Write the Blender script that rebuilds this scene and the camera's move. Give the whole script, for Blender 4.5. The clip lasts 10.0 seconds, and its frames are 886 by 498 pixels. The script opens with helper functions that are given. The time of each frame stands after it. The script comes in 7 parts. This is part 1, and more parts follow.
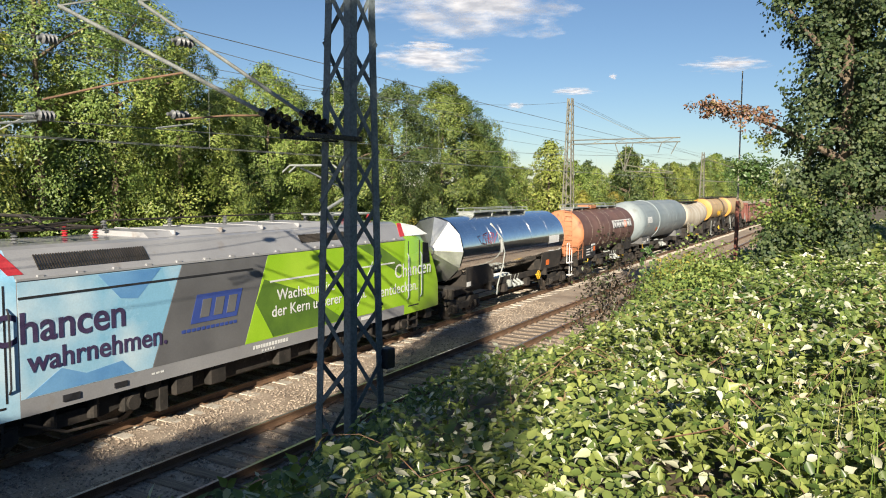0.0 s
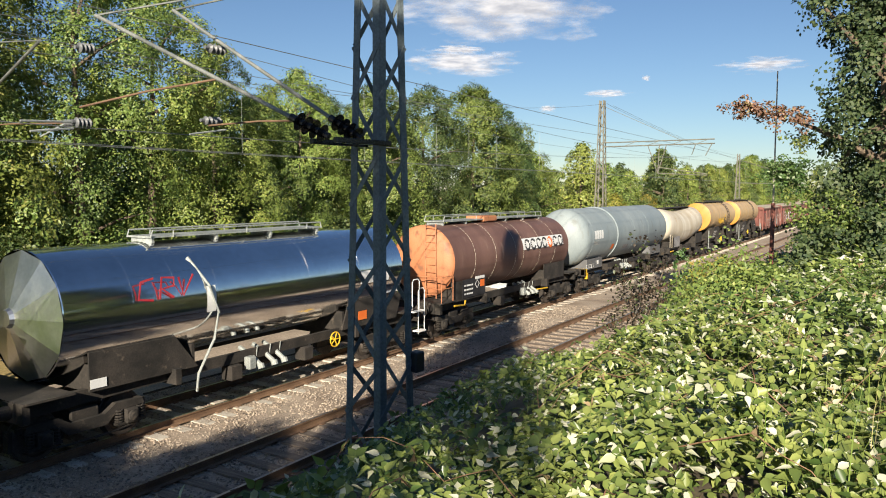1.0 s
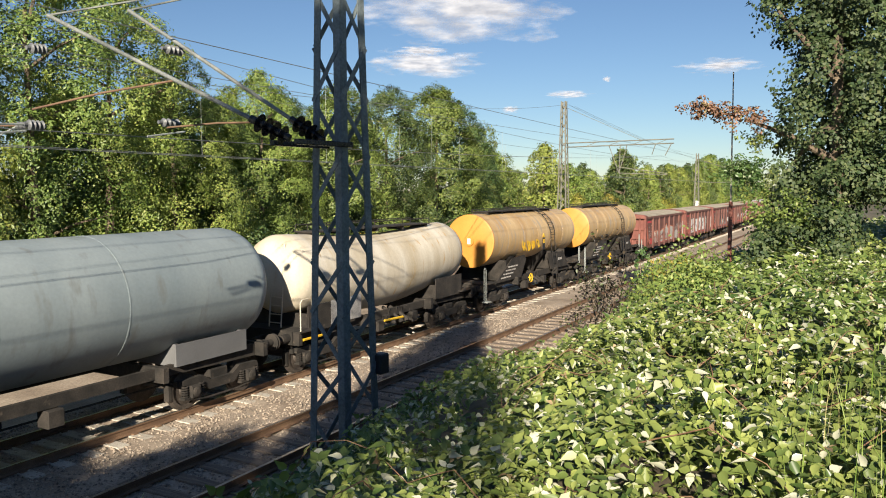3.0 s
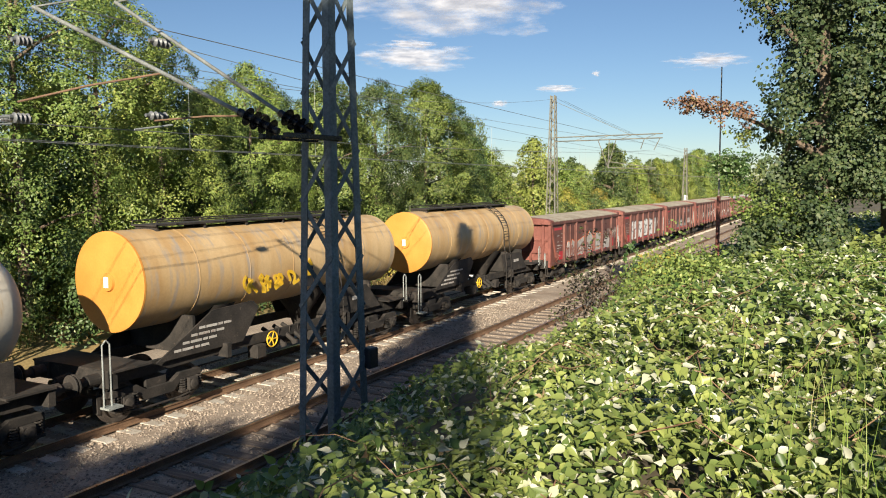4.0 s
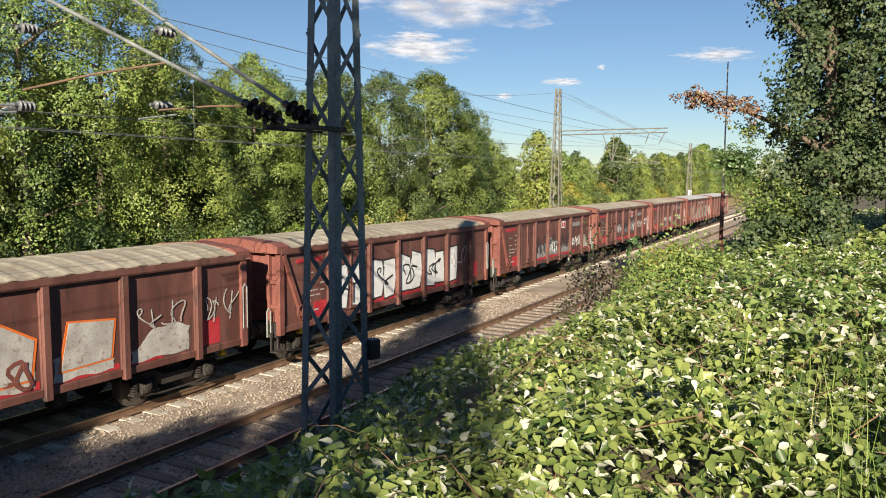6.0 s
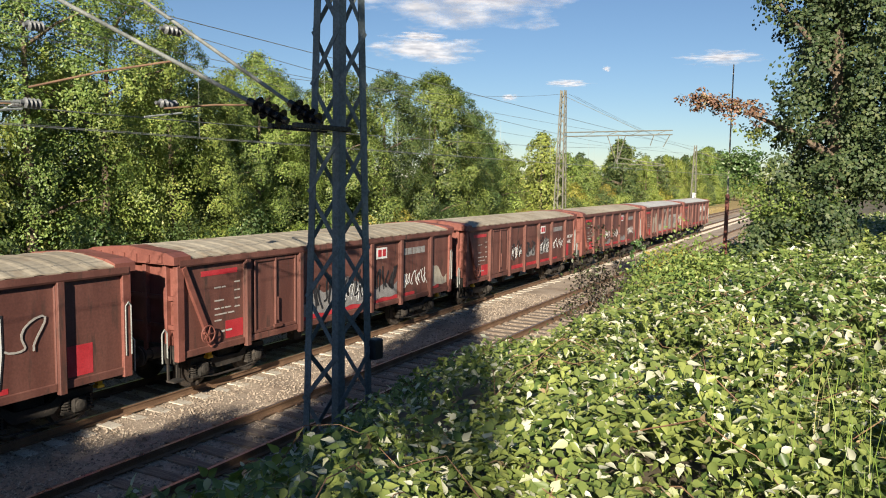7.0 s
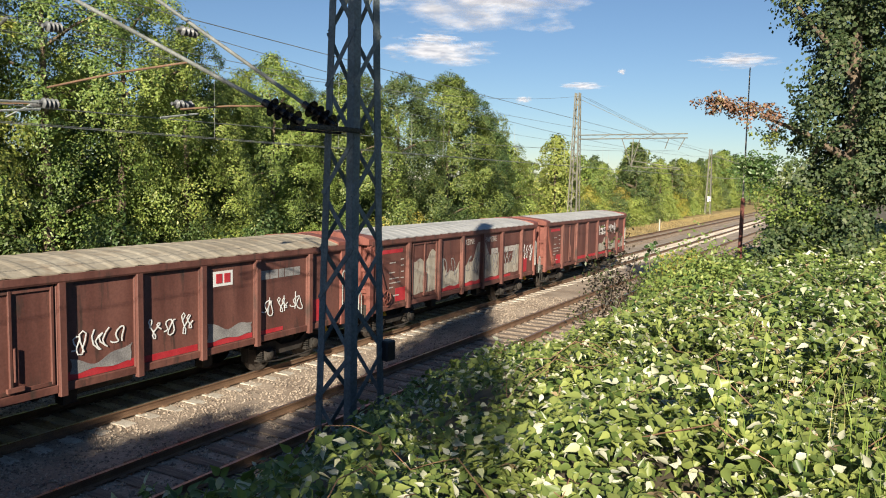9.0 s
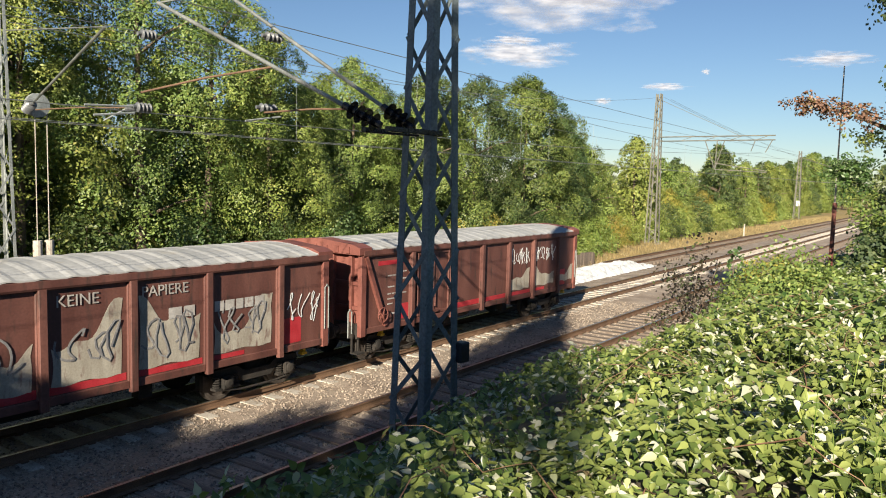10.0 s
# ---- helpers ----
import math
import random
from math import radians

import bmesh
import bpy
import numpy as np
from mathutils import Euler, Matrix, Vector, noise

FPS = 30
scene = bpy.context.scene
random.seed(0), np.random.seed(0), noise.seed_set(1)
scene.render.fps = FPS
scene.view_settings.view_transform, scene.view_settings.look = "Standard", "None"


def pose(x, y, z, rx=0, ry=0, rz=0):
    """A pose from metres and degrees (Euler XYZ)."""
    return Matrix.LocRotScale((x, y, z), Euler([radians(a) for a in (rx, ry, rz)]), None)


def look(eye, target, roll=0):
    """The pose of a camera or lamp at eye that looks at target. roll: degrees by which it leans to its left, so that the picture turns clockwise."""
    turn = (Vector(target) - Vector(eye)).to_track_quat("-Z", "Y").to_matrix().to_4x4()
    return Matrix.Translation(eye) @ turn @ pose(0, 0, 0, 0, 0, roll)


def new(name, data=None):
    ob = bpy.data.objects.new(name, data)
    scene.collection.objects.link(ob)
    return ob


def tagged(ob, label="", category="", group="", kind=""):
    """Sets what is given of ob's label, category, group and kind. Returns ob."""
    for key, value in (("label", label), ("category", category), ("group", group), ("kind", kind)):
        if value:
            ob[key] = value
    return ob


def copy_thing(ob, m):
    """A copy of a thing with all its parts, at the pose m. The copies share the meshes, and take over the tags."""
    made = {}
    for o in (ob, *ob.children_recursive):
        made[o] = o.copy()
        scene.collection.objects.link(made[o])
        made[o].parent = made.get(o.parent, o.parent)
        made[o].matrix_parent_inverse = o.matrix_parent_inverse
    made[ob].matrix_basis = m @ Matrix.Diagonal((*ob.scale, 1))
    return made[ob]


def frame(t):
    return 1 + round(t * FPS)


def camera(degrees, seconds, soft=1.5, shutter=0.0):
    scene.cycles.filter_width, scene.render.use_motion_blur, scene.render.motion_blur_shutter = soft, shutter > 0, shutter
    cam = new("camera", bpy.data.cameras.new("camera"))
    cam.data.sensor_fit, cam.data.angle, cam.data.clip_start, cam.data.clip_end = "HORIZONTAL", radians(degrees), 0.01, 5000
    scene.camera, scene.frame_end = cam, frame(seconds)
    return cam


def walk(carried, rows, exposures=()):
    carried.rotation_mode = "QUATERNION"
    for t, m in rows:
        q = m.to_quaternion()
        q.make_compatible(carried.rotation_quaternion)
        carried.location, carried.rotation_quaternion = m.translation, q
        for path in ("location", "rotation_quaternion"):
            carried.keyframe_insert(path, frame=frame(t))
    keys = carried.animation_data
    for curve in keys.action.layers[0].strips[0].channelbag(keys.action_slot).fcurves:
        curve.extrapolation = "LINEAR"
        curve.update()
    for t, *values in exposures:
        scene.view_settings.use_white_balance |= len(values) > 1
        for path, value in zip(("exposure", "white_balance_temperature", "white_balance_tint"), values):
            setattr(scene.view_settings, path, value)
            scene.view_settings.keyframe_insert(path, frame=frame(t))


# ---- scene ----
# camera held by hand on the bank
cam = camera(60.99, 10.0, soft=1.0)
PATH = [
    (0.0, (-0.029, 0.052, 5.02), -4.76, -0.56, -60.96),
    (0.5, (-0.026, 0.043, 5.02), -4.71, -0.43, -58.92),
    (1.0, (-0.010, 0.017, 5.02), -4.50, -0.23, -58.56),
    (1.5, (0.000, -0.000, 5.02), -4.26, -0.00, -59.28),
    (2.0, (0.000, -0.000, 5.02), -4.17, 0.21, -60.09),
    (2.5, (0.000, -0.000, 5.02), -4.24, 0.25, -60.73),
    (4.0, (0.000, -0.000, 5.02), -4.87, 0.11, -62.10),
    (4.5, (0.000, -0.000, 5.02), -5.11, 0.05, -62.22),
    (5.0, (0.000, -0.000, 5.02), -5.30, -0.09, -62.16),
    (5.5, (0.000, -0.000, 5.02), -5.41, -0.26, -62.01),
    (7.0, (0.000, -0.000, 5.02), -5.41, -0.96, -61.49),
    (7.5, (0.000, -0.000, 5.02), -5.40, -1.18, -61.43),
    (8.0, (0.000, -0.000, 5.02), -5.39, -1.26, -61.34),
    (8.5, (0.000, -0.000, 5.02), -5.33, -1.20, -61.21),
    (9.0, (0.000, -0.000, 5.02), -5.28, -1.31, -60.46),
    (9.5, (0.000, -0.000, 5.02), -5.19, -1.35, -58.58),
    (10.0, (0.000, -0.000, 5.02), -5.26, -1.56, -54.67),
]
walk(cam, [(t, pose(*eye, 90 + tilt, lean, turn)) for t, eye, tilt, lean, turn in PATH])

# low late sun from behind the camera, clear sky
SUN_EL, SUN_AZ = 22.5, 20.5  # degrees; its light travels along (cos az, sin az)
world = bpy.data.worlds.new("sky")
scene.world = world
world.use_nodes = True
wn = world.node_tree
sky = wn.nodes.new("ShaderNodeTexSky")
sky.sky_type, sky.sun_disc = "NISHITA", False
sky.sun_elevation, sky.sun_rotation = radians(SUN_EL), radians(270 - SUN_AZ)
sky.air_density, sky.dust_density, sky.ozone_density = 1.0, 0.0, 3.0
clear = wn.nodes.new("ShaderNodeMixRGB")
clear.blend_type, clear.inputs[0].default_value, clear.inputs[2].default_value = "MULTIPLY", 1.0, (0.9, 0.96, 1.06, 1)
wn.links.new(sky.outputs[0], clear.inputs[1])
wn.links.new(clear.outputs[0], wn.nodes["Background"].inputs[0])
wn.nodes["Background"].inputs[1].default_value = 0.046
sun = new("sun", bpy.data.lights.new("sun", "SUN"))
sun.data.energy, sun.data.angle, sun.data.color = 5.0, radians(0.5), (1.0, 0.9, 0.73)
sun.matrix_basis = look((0, 0, 40), (math.cos(radians(SUN_AZ)), math.sin(radians(SUN_AZ)), 40 - math.tan(radians(SUN_EL))))
scene.view_settings.exposure = 0.95

# ---- materials ----
def mat(name, a, b, rough=0.6, metal=0.0, scale=1.5, fine=40.0, bump=0.15, stretch=(1, 1, 1), dirt=None, dirt_at=0.55, spec=0.5, coat=0.0, grit=0.26):
    """Two colours mixed by broad noise, fine grain on top, optional dirt patches, relief."""
    m = bpy.data.materials.new(name)
    m.use_nodes = True
    n, l = m.node_tree.nodes, m.node_tree.links
    bsdf = n["Principled BSDF"]
    tc, info, add, mp = n.new("ShaderNodeTexCoord"), n.new("ShaderNodeObjectInfo"), n.new("ShaderNodeVectorMath"), n.new("ShaderNodeMapping")
    mul = n.new("ShaderNodeMath")
    mul.operation = "MULTIPLY"
    mul.inputs[1].default_value = 37.0
    l.new(info.outputs["Random"], mul.inputs[0])
    l.new(tc.outputs["Object"], add.inputs[0])
    l.new(mul.outputs[0], add.inputs[1])
    l.new(add.outputs[0], mp.inputs[0])
    mp.inputs["Scale"].default_value = stretch
    big, small = n.new("ShaderNodeTexNoise"), n.new("ShaderNodeTexNoise")
    big.inputs["Scale"].default_value, big.inputs["Detail"].default_value = scale, 6
    small.inputs["Scale"].default_value, small.inputs["Detail"].default_value = fine, 3
    l.new(mp.outputs[0], big.inputs["Vector"])
    l.new(add.outputs[0], small.inputs["Vector"])
    ramp = n.new("ShaderNodeValToRGB")
    ramp.color_ramp.elements[0].position, ramp.color_ramp.elements[1].position = 0.35, 0.68
    ramp.color_ramp.elements[0].color, ramp.color_ramp.elements[1].color = (*a, 1), (*b, 1)
    l.new(big.outputs[0], ramp.inputs[0])
    col = ramp.outputs[0]
    if dirt:
        d, dr, mix = n.new("ShaderNodeTexNoise"), n.new("ShaderNodeValToRGB"), n.new("ShaderNodeMixRGB")
        d.inputs["Scale"].default_value, d.inputs["Detail"].default_value = scale * 2.7, 8
        l.new(mp.outputs[0], d.inputs["Vector"])
        dr.color_ramp.elements[0].position, dr.color_ramp.elements[1].position = dirt_at, dirt_at + 0.15
        l.new(d.outputs[0], dr.inputs[0])
        l.new(dr.outputs[0], mix.inputs[0])
        l.new(col, mix.inputs[1])
        mix.inputs[2].default_value = (*dirt, 1)
        col = mix.outputs[0]
    grain, gm = n.new("ShaderNodeMapRange"), n.new("ShaderNodeMixRGB")
    grain.inputs[1].default_value, grain.inputs[2].default_value, grain.inputs[3].default_value, grain.inputs[4].default_value = 0.3, 0.7, 1 - grit, 1 + grit
    l.new(small.outputs[0], grain.inputs[0])
    gm.blend_type = "MULTIPLY"
    gm.inputs[0].default_value = 1.0
    l.new(col, gm.inputs[1])
    l.new(grain.outputs[0], gm.inputs[2])
    l.new(gm.outputs[0], bsdf.inputs["Base Color"])
    rr = n.new("ShaderNodeMapRange")
    rr.inputs[3].default_value, rr.inputs[4].default_value = max(0.02, rough - 0.1), min(1.0, rough + 0.1)
    l.new(big.outputs[0], rr.inputs[0])
    l.new(rr.outputs[0], bsdf.inputs["Roughness"])
    bsdf.inputs["Metallic"].default_value = metal
    bsdf.inputs["Specular IOR Level"].default_value = spec
    bsdf.inputs["Coat Weight"].default_value = coat
    if bump:
        bp = n.new("ShaderNodeBump")
        bp.inputs["Strength"].default_value, bp.inputs["Distance"].default_value = bump, 0.01
        l.new(small.outputs[0], bp.inputs["Height"])
        l.new(bp.outputs[0], bsdf.inputs["Normal"])
    return m


def leaf_mat(name, dark, light, pale=None, pale_share=0.0, gloss=0.45, through_share=0.14, patch=0.6):
    """Leaves: colour differs from leaf to leaf and from bough to bough, some light shines through."""
    m = bpy.data.materials.new(name)
    m.use_nodes = True
    n, l = m.node_tree.nodes, m.node_tree.links
    bsdf, out = n["Principled BSDF"], n["Material Output"]
    geo, info, tc, no = n.new("ShaderNodeNewGeometry"), n.new("ShaderNodeObjectInfo"), n.new("ShaderNodeTexCoord"), n.new("ShaderNodeTexNoise")
    ramp = n.new("ShaderNodeValToRGB")
    e = ramp.color_ramp.elements
    e[0].color, e[1].color = (*dark, 1), (*light, 1)
    e[1].position = 0.95 - pale_share
    if pale:
        p = e.new(min(0.999, 1.0 - pale_share))
        p.color = (*pale, 1)
    l.new(geo.outputs["Random Per Island"], ramp.inputs[0])
    no.inputs["Scale"].default_value, no.inputs["Detail"].default_value = patch, 2
    l.new(tc.outputs["Object"], no.inputs["Vector"])
    hsv, mr, ad, val = n.new("ShaderNodeHueSaturation"), n.new("ShaderNodeMapRange"), n.new("ShaderNodeMath"), n.new("ShaderNodeMapRange")
    ad.operation = "ADD"
    l.new(info.outputs["Random"], ad.inputs[0])
    l.new(no.outputs[0], ad.inputs[1])
    mr.inputs[1].default_value, mr.inputs[2].default_value = 0.2, 1.8
    mr.inputs[3].default_value, mr.inputs[4].default_value = 0.483, 0.53
    l.new(ad.outputs[0], mr.inputs[0])
    l.new(mr.outputs[0], hsv.inputs["Hue"])
    val.inputs[1].default_value, val.inputs[2].default_value, val.inputs[3].default_value, val.inputs[4].default_value = 0.3, 0.7, 1.3, 0.7
    l.new(no.outputs[0], val.inputs[0])
    l.new(val.outputs[0], hsv.inputs["Value"])
    l.new(ramp.outputs[0], hsv.inputs["Color"])
    l.new(hsv.outputs[0], bsdf.inputs["Base Color"])
    bsdf.inputs["Roughness"].default_value = gloss
    bsdf.inputs["Specular IOR Level"].default_value = 0.4
    tr, mix, gain = n.new("ShaderNodeBsdfTranslucent"), n.new("ShaderNodeMixShader"), n.new("ShaderNodeMixRGB")
    gain.blend_type, gain.inputs[0].default_value, gain.inputs[2].default_value = "MULTIPLY", 1.0, (1.4, 1.5, 0.5, 1)
    l.new(hsv.outputs[0], gain.inputs[1])
    l.new(gain.outputs[0], tr.inputs[0])
    mix.inputs[0].default_value = through_share
    l.new(bsdf.outputs[0], mix.inputs[1])
    l.new(tr.outputs[0], mix.inputs[2])
    l.new(mix.outputs[0], out.inputs[0])
    return m


SOIL = mat("soil", (0.09, 0.07, 0.045), (0.16, 0.13, 0.08), 0.95, scale=0.4, fine=9, bump=0.6, dirt=(0.05, 0.07, 0.02))
DRY_GRASS = mat("dry grass", (0.36, 0.25, 0.1), (0.26, 0.2, 0.08), 0.95, scale=0.5, fine=14, bump=0.6, dirt=(0.17, 0.16, 0.05), dirt_at=0.64)
BALLAST = mat("ballast", (0.26, 0.2, 0.15), (0.42, 0.34, 0.265), 0.95, scale=0.8, fine=18, bump=0.9)
STONE = mat("ballast stone", (0.13, 0.1, 0.08), (0.5, 0.41, 0.32), 0.9, scale=14, fine=40, bump=0.3)
RAIL_RUST = mat("rusty rail", (0.13, 0.075, 0.045), (0.2, 0.12, 0.07), 0.8, scale=3, fine=60)
RAIL_HEAD = mat("polished rail head", (0.42, 0.4, 0.38), (0.55, 0.53, 0.5), 0.3, 0.9, scale=4, bump=0.05)
CONCRETE = mat("sleeper concrete", (0.42, 0.37, 0.31), (0.55, 0.5, 0.43), 0.9, scale=3, fine=50, dirt=(0.25, 0.19, 0.14))
WOOD = mat("old sleeper wood", (0.14, 0.105, 0.08), (0.25, 0.2, 0.155), 0.9, scale=4, fine=50, stretch=(6, 0.6, 6), bump=0.4)
MAST_OLD = mat("weathered mast steel", (0.13, 0.125, 0.1), (0.22, 0.21, 0.17), 0.75, 0.1, scale=2, fine=30)
GALV = mat("galvanised steel", (0.26, 0.28, 0.27), (0.38, 0.4, 0.38), 0.6, 0.2, scale=2, fine=30)
PYLON = mat("green grey pylon paint", (0.115, 0.14, 0.15), (0.18, 0.21, 0.22), 0.55, 0.0, scale=2.5, fine=25, dirt=(0.15, 0.12, 0.09), dirt_at=0.68)
BLACK = mat("black insulator", (0.012, 0.011, 0.012), (0.03, 0.024, 0.022), 0.25, scale=8)
GREY_INS = mat("grey insulator", (0.1, 0.105, 0.11), (0.17, 0.175, 0.18), 0.4, scale=8)
WIRE = mat("wire", (0.16, 0.17, 0.16), (0.3, 0.31, 0.29), 0.5, 0.4, scale=3)
UNDER = mat("dirty underframe", (0.016, 0.014, 0.012), (0.045, 0.037, 0.031), 0.85, scale=2.5, fine=30, dirt=(0.1, 0.078, 0.06), dirt_at=0.63)
WHEEL = mat("wheel steel", (0.06, 0.05, 0.045), (0.12, 0.1, 0.085), 0.6, 0.4, scale=4)
TYRE = mat("wheel tread", (0.4, 0.38, 0.36), (0.5, 0.48, 0.46), 0.3, 0.9, scale=5)
BROWN = mat("brown wagon paint", (0.11, 0.043, 0.034), (0.185, 0.078, 0.06), 0.6, scale=1.1, fine=22, dirt=(0.062, 0.038, 0.031), dirt_at=0.56, stretch=(2.0, 1, 0.35), grit=0.14)
RED = mat("red wagon paint", (0.17, 0.058, 0.045), (0.25, 0.09, 0.068), 0.6, scale=1.5, fine=25, dirt=(0.15, 0.05, 0.035), grit=0.12)
SIGNAL_RED = mat("bright red paint", (0.42, 0.025, 0.035), (0.52, 0.05, 0.06), 0.5, scale=3, fine=30, grit=0.12)
ROOF = mat("grey corrugated roof", (0.36, 0.36, 0.35), (0.48, 0.475, 0.455), 0.75, scale=0.7, fine=12, dirt=(0.36, 0.33, 0.28), dirt_at=0.58, grit=0.12)
ROOF_TAN = mat("dusty tan corrugated roof", (0.3, 0.255, 0.19), (0.42, 0.37, 0.285), 0.8, scale=0.7, fine=12, dirt=(0.26, 0.2, 0.14), dirt_at=0.55, grit=0.14)
RUST_TANK = mat("rust brown tank", (0.125, 0.065, 0.052), (0.2, 0.11, 0.088), 0.6, scale=0.8, fine=16, dirt=(0.25, 0.16, 0.12), dirt_at=0.6, stretch=(1.6, 1, 0.35), grit=0.05)
RUST_END = mat("orange brown tank end", (0.4, 0.15, 0.065), (0.5, 0.21, 0.1), 0.6, scale=1.3, fine=20, dirt=(0.25, 0.11, 0.06), grit=0.05)
CHROME = mat("polished steel tank", (0.78, 0.78, 0.78), (0.86, 0.86, 0.86), 0.12, 1.0, scale=1.2, fine=7, bump=0.02, grit=0.05)
BRUSHED = mat("brushed steel sheet", (0.6, 0.6, 0.6), (0.72, 0.72, 0.71), 0.34, 1.0, scale=1.5, fine=12, bump=0.03, grit=0.05)
GREY_TANK = mat("blue grey tank", (0.22, 0.26, 0.275), (0.29, 0.33, 0.34), 0.55, scale=0.7, fine=14, dirt=(0.19, 0.2, 0.19), dirt_at=0.6, stretch=(1.5, 1, 0.4), grit=0.05)
CREAM = mat("stained cream tank", (0.5, 0.42, 0.3), (0.66, 0.6, 0.5), 0.55, scale=0.8, fine=16, dirt=(0.5, 0.3, 0.1), dirt_at=0.6, stretch=(2.2, 1, 0.35), grit=0.05)
YELLOW = mat("ochre yellow tank", (0.46, 0.285, 0.12), (0.6, 0.43, 0.23), 0.5, scale=0.8, fine=16, dirt=(0.38, 0.31, 0.24), dirt_at=0.54, stretch=(2.2, 1, 0.35), grit=0.05)
ORANGE = mat("orange tank end", (0.55, 0.235, 0.045), (0.62, 0.29, 0.06), 0.45, scale=1.2, fine=20, grit=0.05)
WHITE = mat("white paint", (0.72, 0.72, 0.7), (0.82, 0.82, 0.8), 0.5, scale=3, fine=30, grit=0.05)
YEL_PAINT = mat("yellow paint", (0.72, 0.42, 0.02), (0.78, 0.5, 0.04), 0.5, scale=4, grit=0.05)
ORG_PAINT = mat("orange plate", (0.75, 0.16, 0.03), (0.8, 0.2, 0.04), 0.5, scale=4, grit=0.05)
DARK_INK = mat("dark lettering", (0.05, 0.035, 0.09), (0.07, 0.05, 0.11), 0.5, scale=4, bump=0)
BLACK_INK = mat("black lettering", (0.02, 0.02, 0.022), (0.035, 0.035, 0.04), 0.5, scale=4, bump=0)
GLASS = mat("dark window glass", (0.012, 0.014, 0.016), (0.02, 0.022, 0.025), 0.05, scale=2, bump=0, spec=0.8)
LOCO_GREY = mat("loco grey paint", (0.27, 0.27, 0.28), (0.33, 0.33, 0.34), 0.35, scale=0.8, fine=30, bump=0.02, coat=0.3, dirt=(0.24, 0.22, 0.2), dirt_at=0.63, grit=0.05)
LOCO_ROOF = mat("loco roof grey", (0.3, 0.3, 0.31), (0.38, 0.38, 0.39), 0.5, scale=0.8, fine=30, dirt=(0.22, 0.19, 0.17), dirt_at=0.6, grit=0.05)
LOCO_BLUE = mat("pale blue livery", (0.26, 0.53, 0.72), (0.68, 0.8, 0.85), 0.3, scale=0.75, fine=30, bump=0.02, coat=0.3, grit=0.05)
LOCO_SKY = mat("mid blue livery", (0.1, 0.27, 0.55), (0.2, 0.42, 0.68), 0.3, scale=1, fine=30, bump=0.02, coat=0.3, grit=0.05)
LOCO_GREEN = mat("lime green livery", (0.3, 0.56, 0.02), (0.44, 0.68, 0.05), 0.3, scale=0.6, fine=30, bump=0.02, coat=0.3, grit=0.05)
LOCO_DKGREEN = mat("dark green leaf livery", (0.08, 0.16, 0.03), (0.16, 0.28, 0.04), 0.3, scale=1, fine=30, bump=0.02, coat=0.3, grit=0.05)
LOCO_CHAR = mat("charcoal livery", (0.13, 0.13, 0.135), (0.17, 0.17, 0.175), 0.35, scale=1, fine=30, bump=0.02, coat=0.3, grit=0.05)
LOGO_BLUE = mat("blue logo", (0.045, 0.08, 0.3), (0.06, 0.1, 0.36), 0.4, scale=2, bump=0, grit=0.05)
GRAF_WHITE = mat("faded white spray paint", (0.38, 0.35, 0.32), (0.54, 0.51, 0.47), 0.7, scale=3, fine=30, dirt=(0.25, 0.17, 0.14), dirt_at=0.56, grit=0.12)
GRAF_CREAM = mat("cream spray paint", (0.34, 0.3, 0.24), (0.5, 0.46, 0.38), 0.7, scale=2.2, fine=30, dirt=(0.2, 0.12, 0.1), dirt_at=0.57, stretch=(1.6, 1, 0.5), grit=0.12)
GRAF_GREY = mat("grey spray paint", (0.2, 0.19, 0.19), (0.32, 0.31, 0.3), 0.7, scale=3, fine=30)
BARK = mat("bark", (0.1, 0.075, 0.055), (0.2, 0.15, 0.1), 0.95, scale=3, fine=25, bump=0.8, stretch=(3, 3, 0.5))
PILE = mat("white gravel", (0.68, 0.68, 0.66), (0.8, 0.8, 0.78), 0.9, scale=2, fine=12, bump=0.9)
LEAF_TREE = leaf_mat("tree leaves", (0.09, 0.135, 0.03), (0.215, 0.26, 0.065), (0.29, 0.3, 0.09), 0.05)
LEAF_LIGHT = leaf_mat("light green leaves", (0.155, 0.205, 0.04), (0.27, 0.315, 0.075), (0.36, 0.35, 0.1), 0.06)
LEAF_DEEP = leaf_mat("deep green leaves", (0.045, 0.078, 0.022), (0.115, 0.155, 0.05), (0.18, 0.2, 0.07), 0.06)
LEAF_DARK = leaf_mat("ivy leaves", (0.025, 0.048, 0.016), (0.085, 0.11, 0.04), (0.12, 0.135, 0.055), 0.07, 0.58, 0.1, 0.8)
LEAF_YELLOW = leaf_mat("yellowing leaves", (0.2, 0.2, 0.035), (0.36, 0.3, 0.06), (0.4, 0.26, 0.07), 0.1)
# the pale tenth stands for undersides and for glossy highlights painted as leaf colour
LEAF_BRAMBLE = leaf_mat("bramble leaves", (0.055, 0.1, 0.025), (0.27, 0.315, 0.09), (0.54, 0.54, 0.41), 0.1, 0.34, 0.18, 1.4)
# weed leaves in a darker green, with shade put into the colour
LEAF_SHADE = leaf_mat("green weed leaves darkened for shade", (0.04, 0.085, 0.024), (0.11, 0.17, 0.05), (0.28, 0.33, 0.2), 0.05, 0.4)
LEAF_RED = leaf_mat("red brown leaves", (0.14, 0.07, 0.05), (0.34, 0.19, 0.13), (0.2, 0.16, 0.06), 0.1)
LEAF_PURPLE = leaf_mat("dark purple leaves", (0.02, 0.016, 0.014), (0.06, 0.045, 0.03), (0.07, 0.09, 0.03), 0.2)
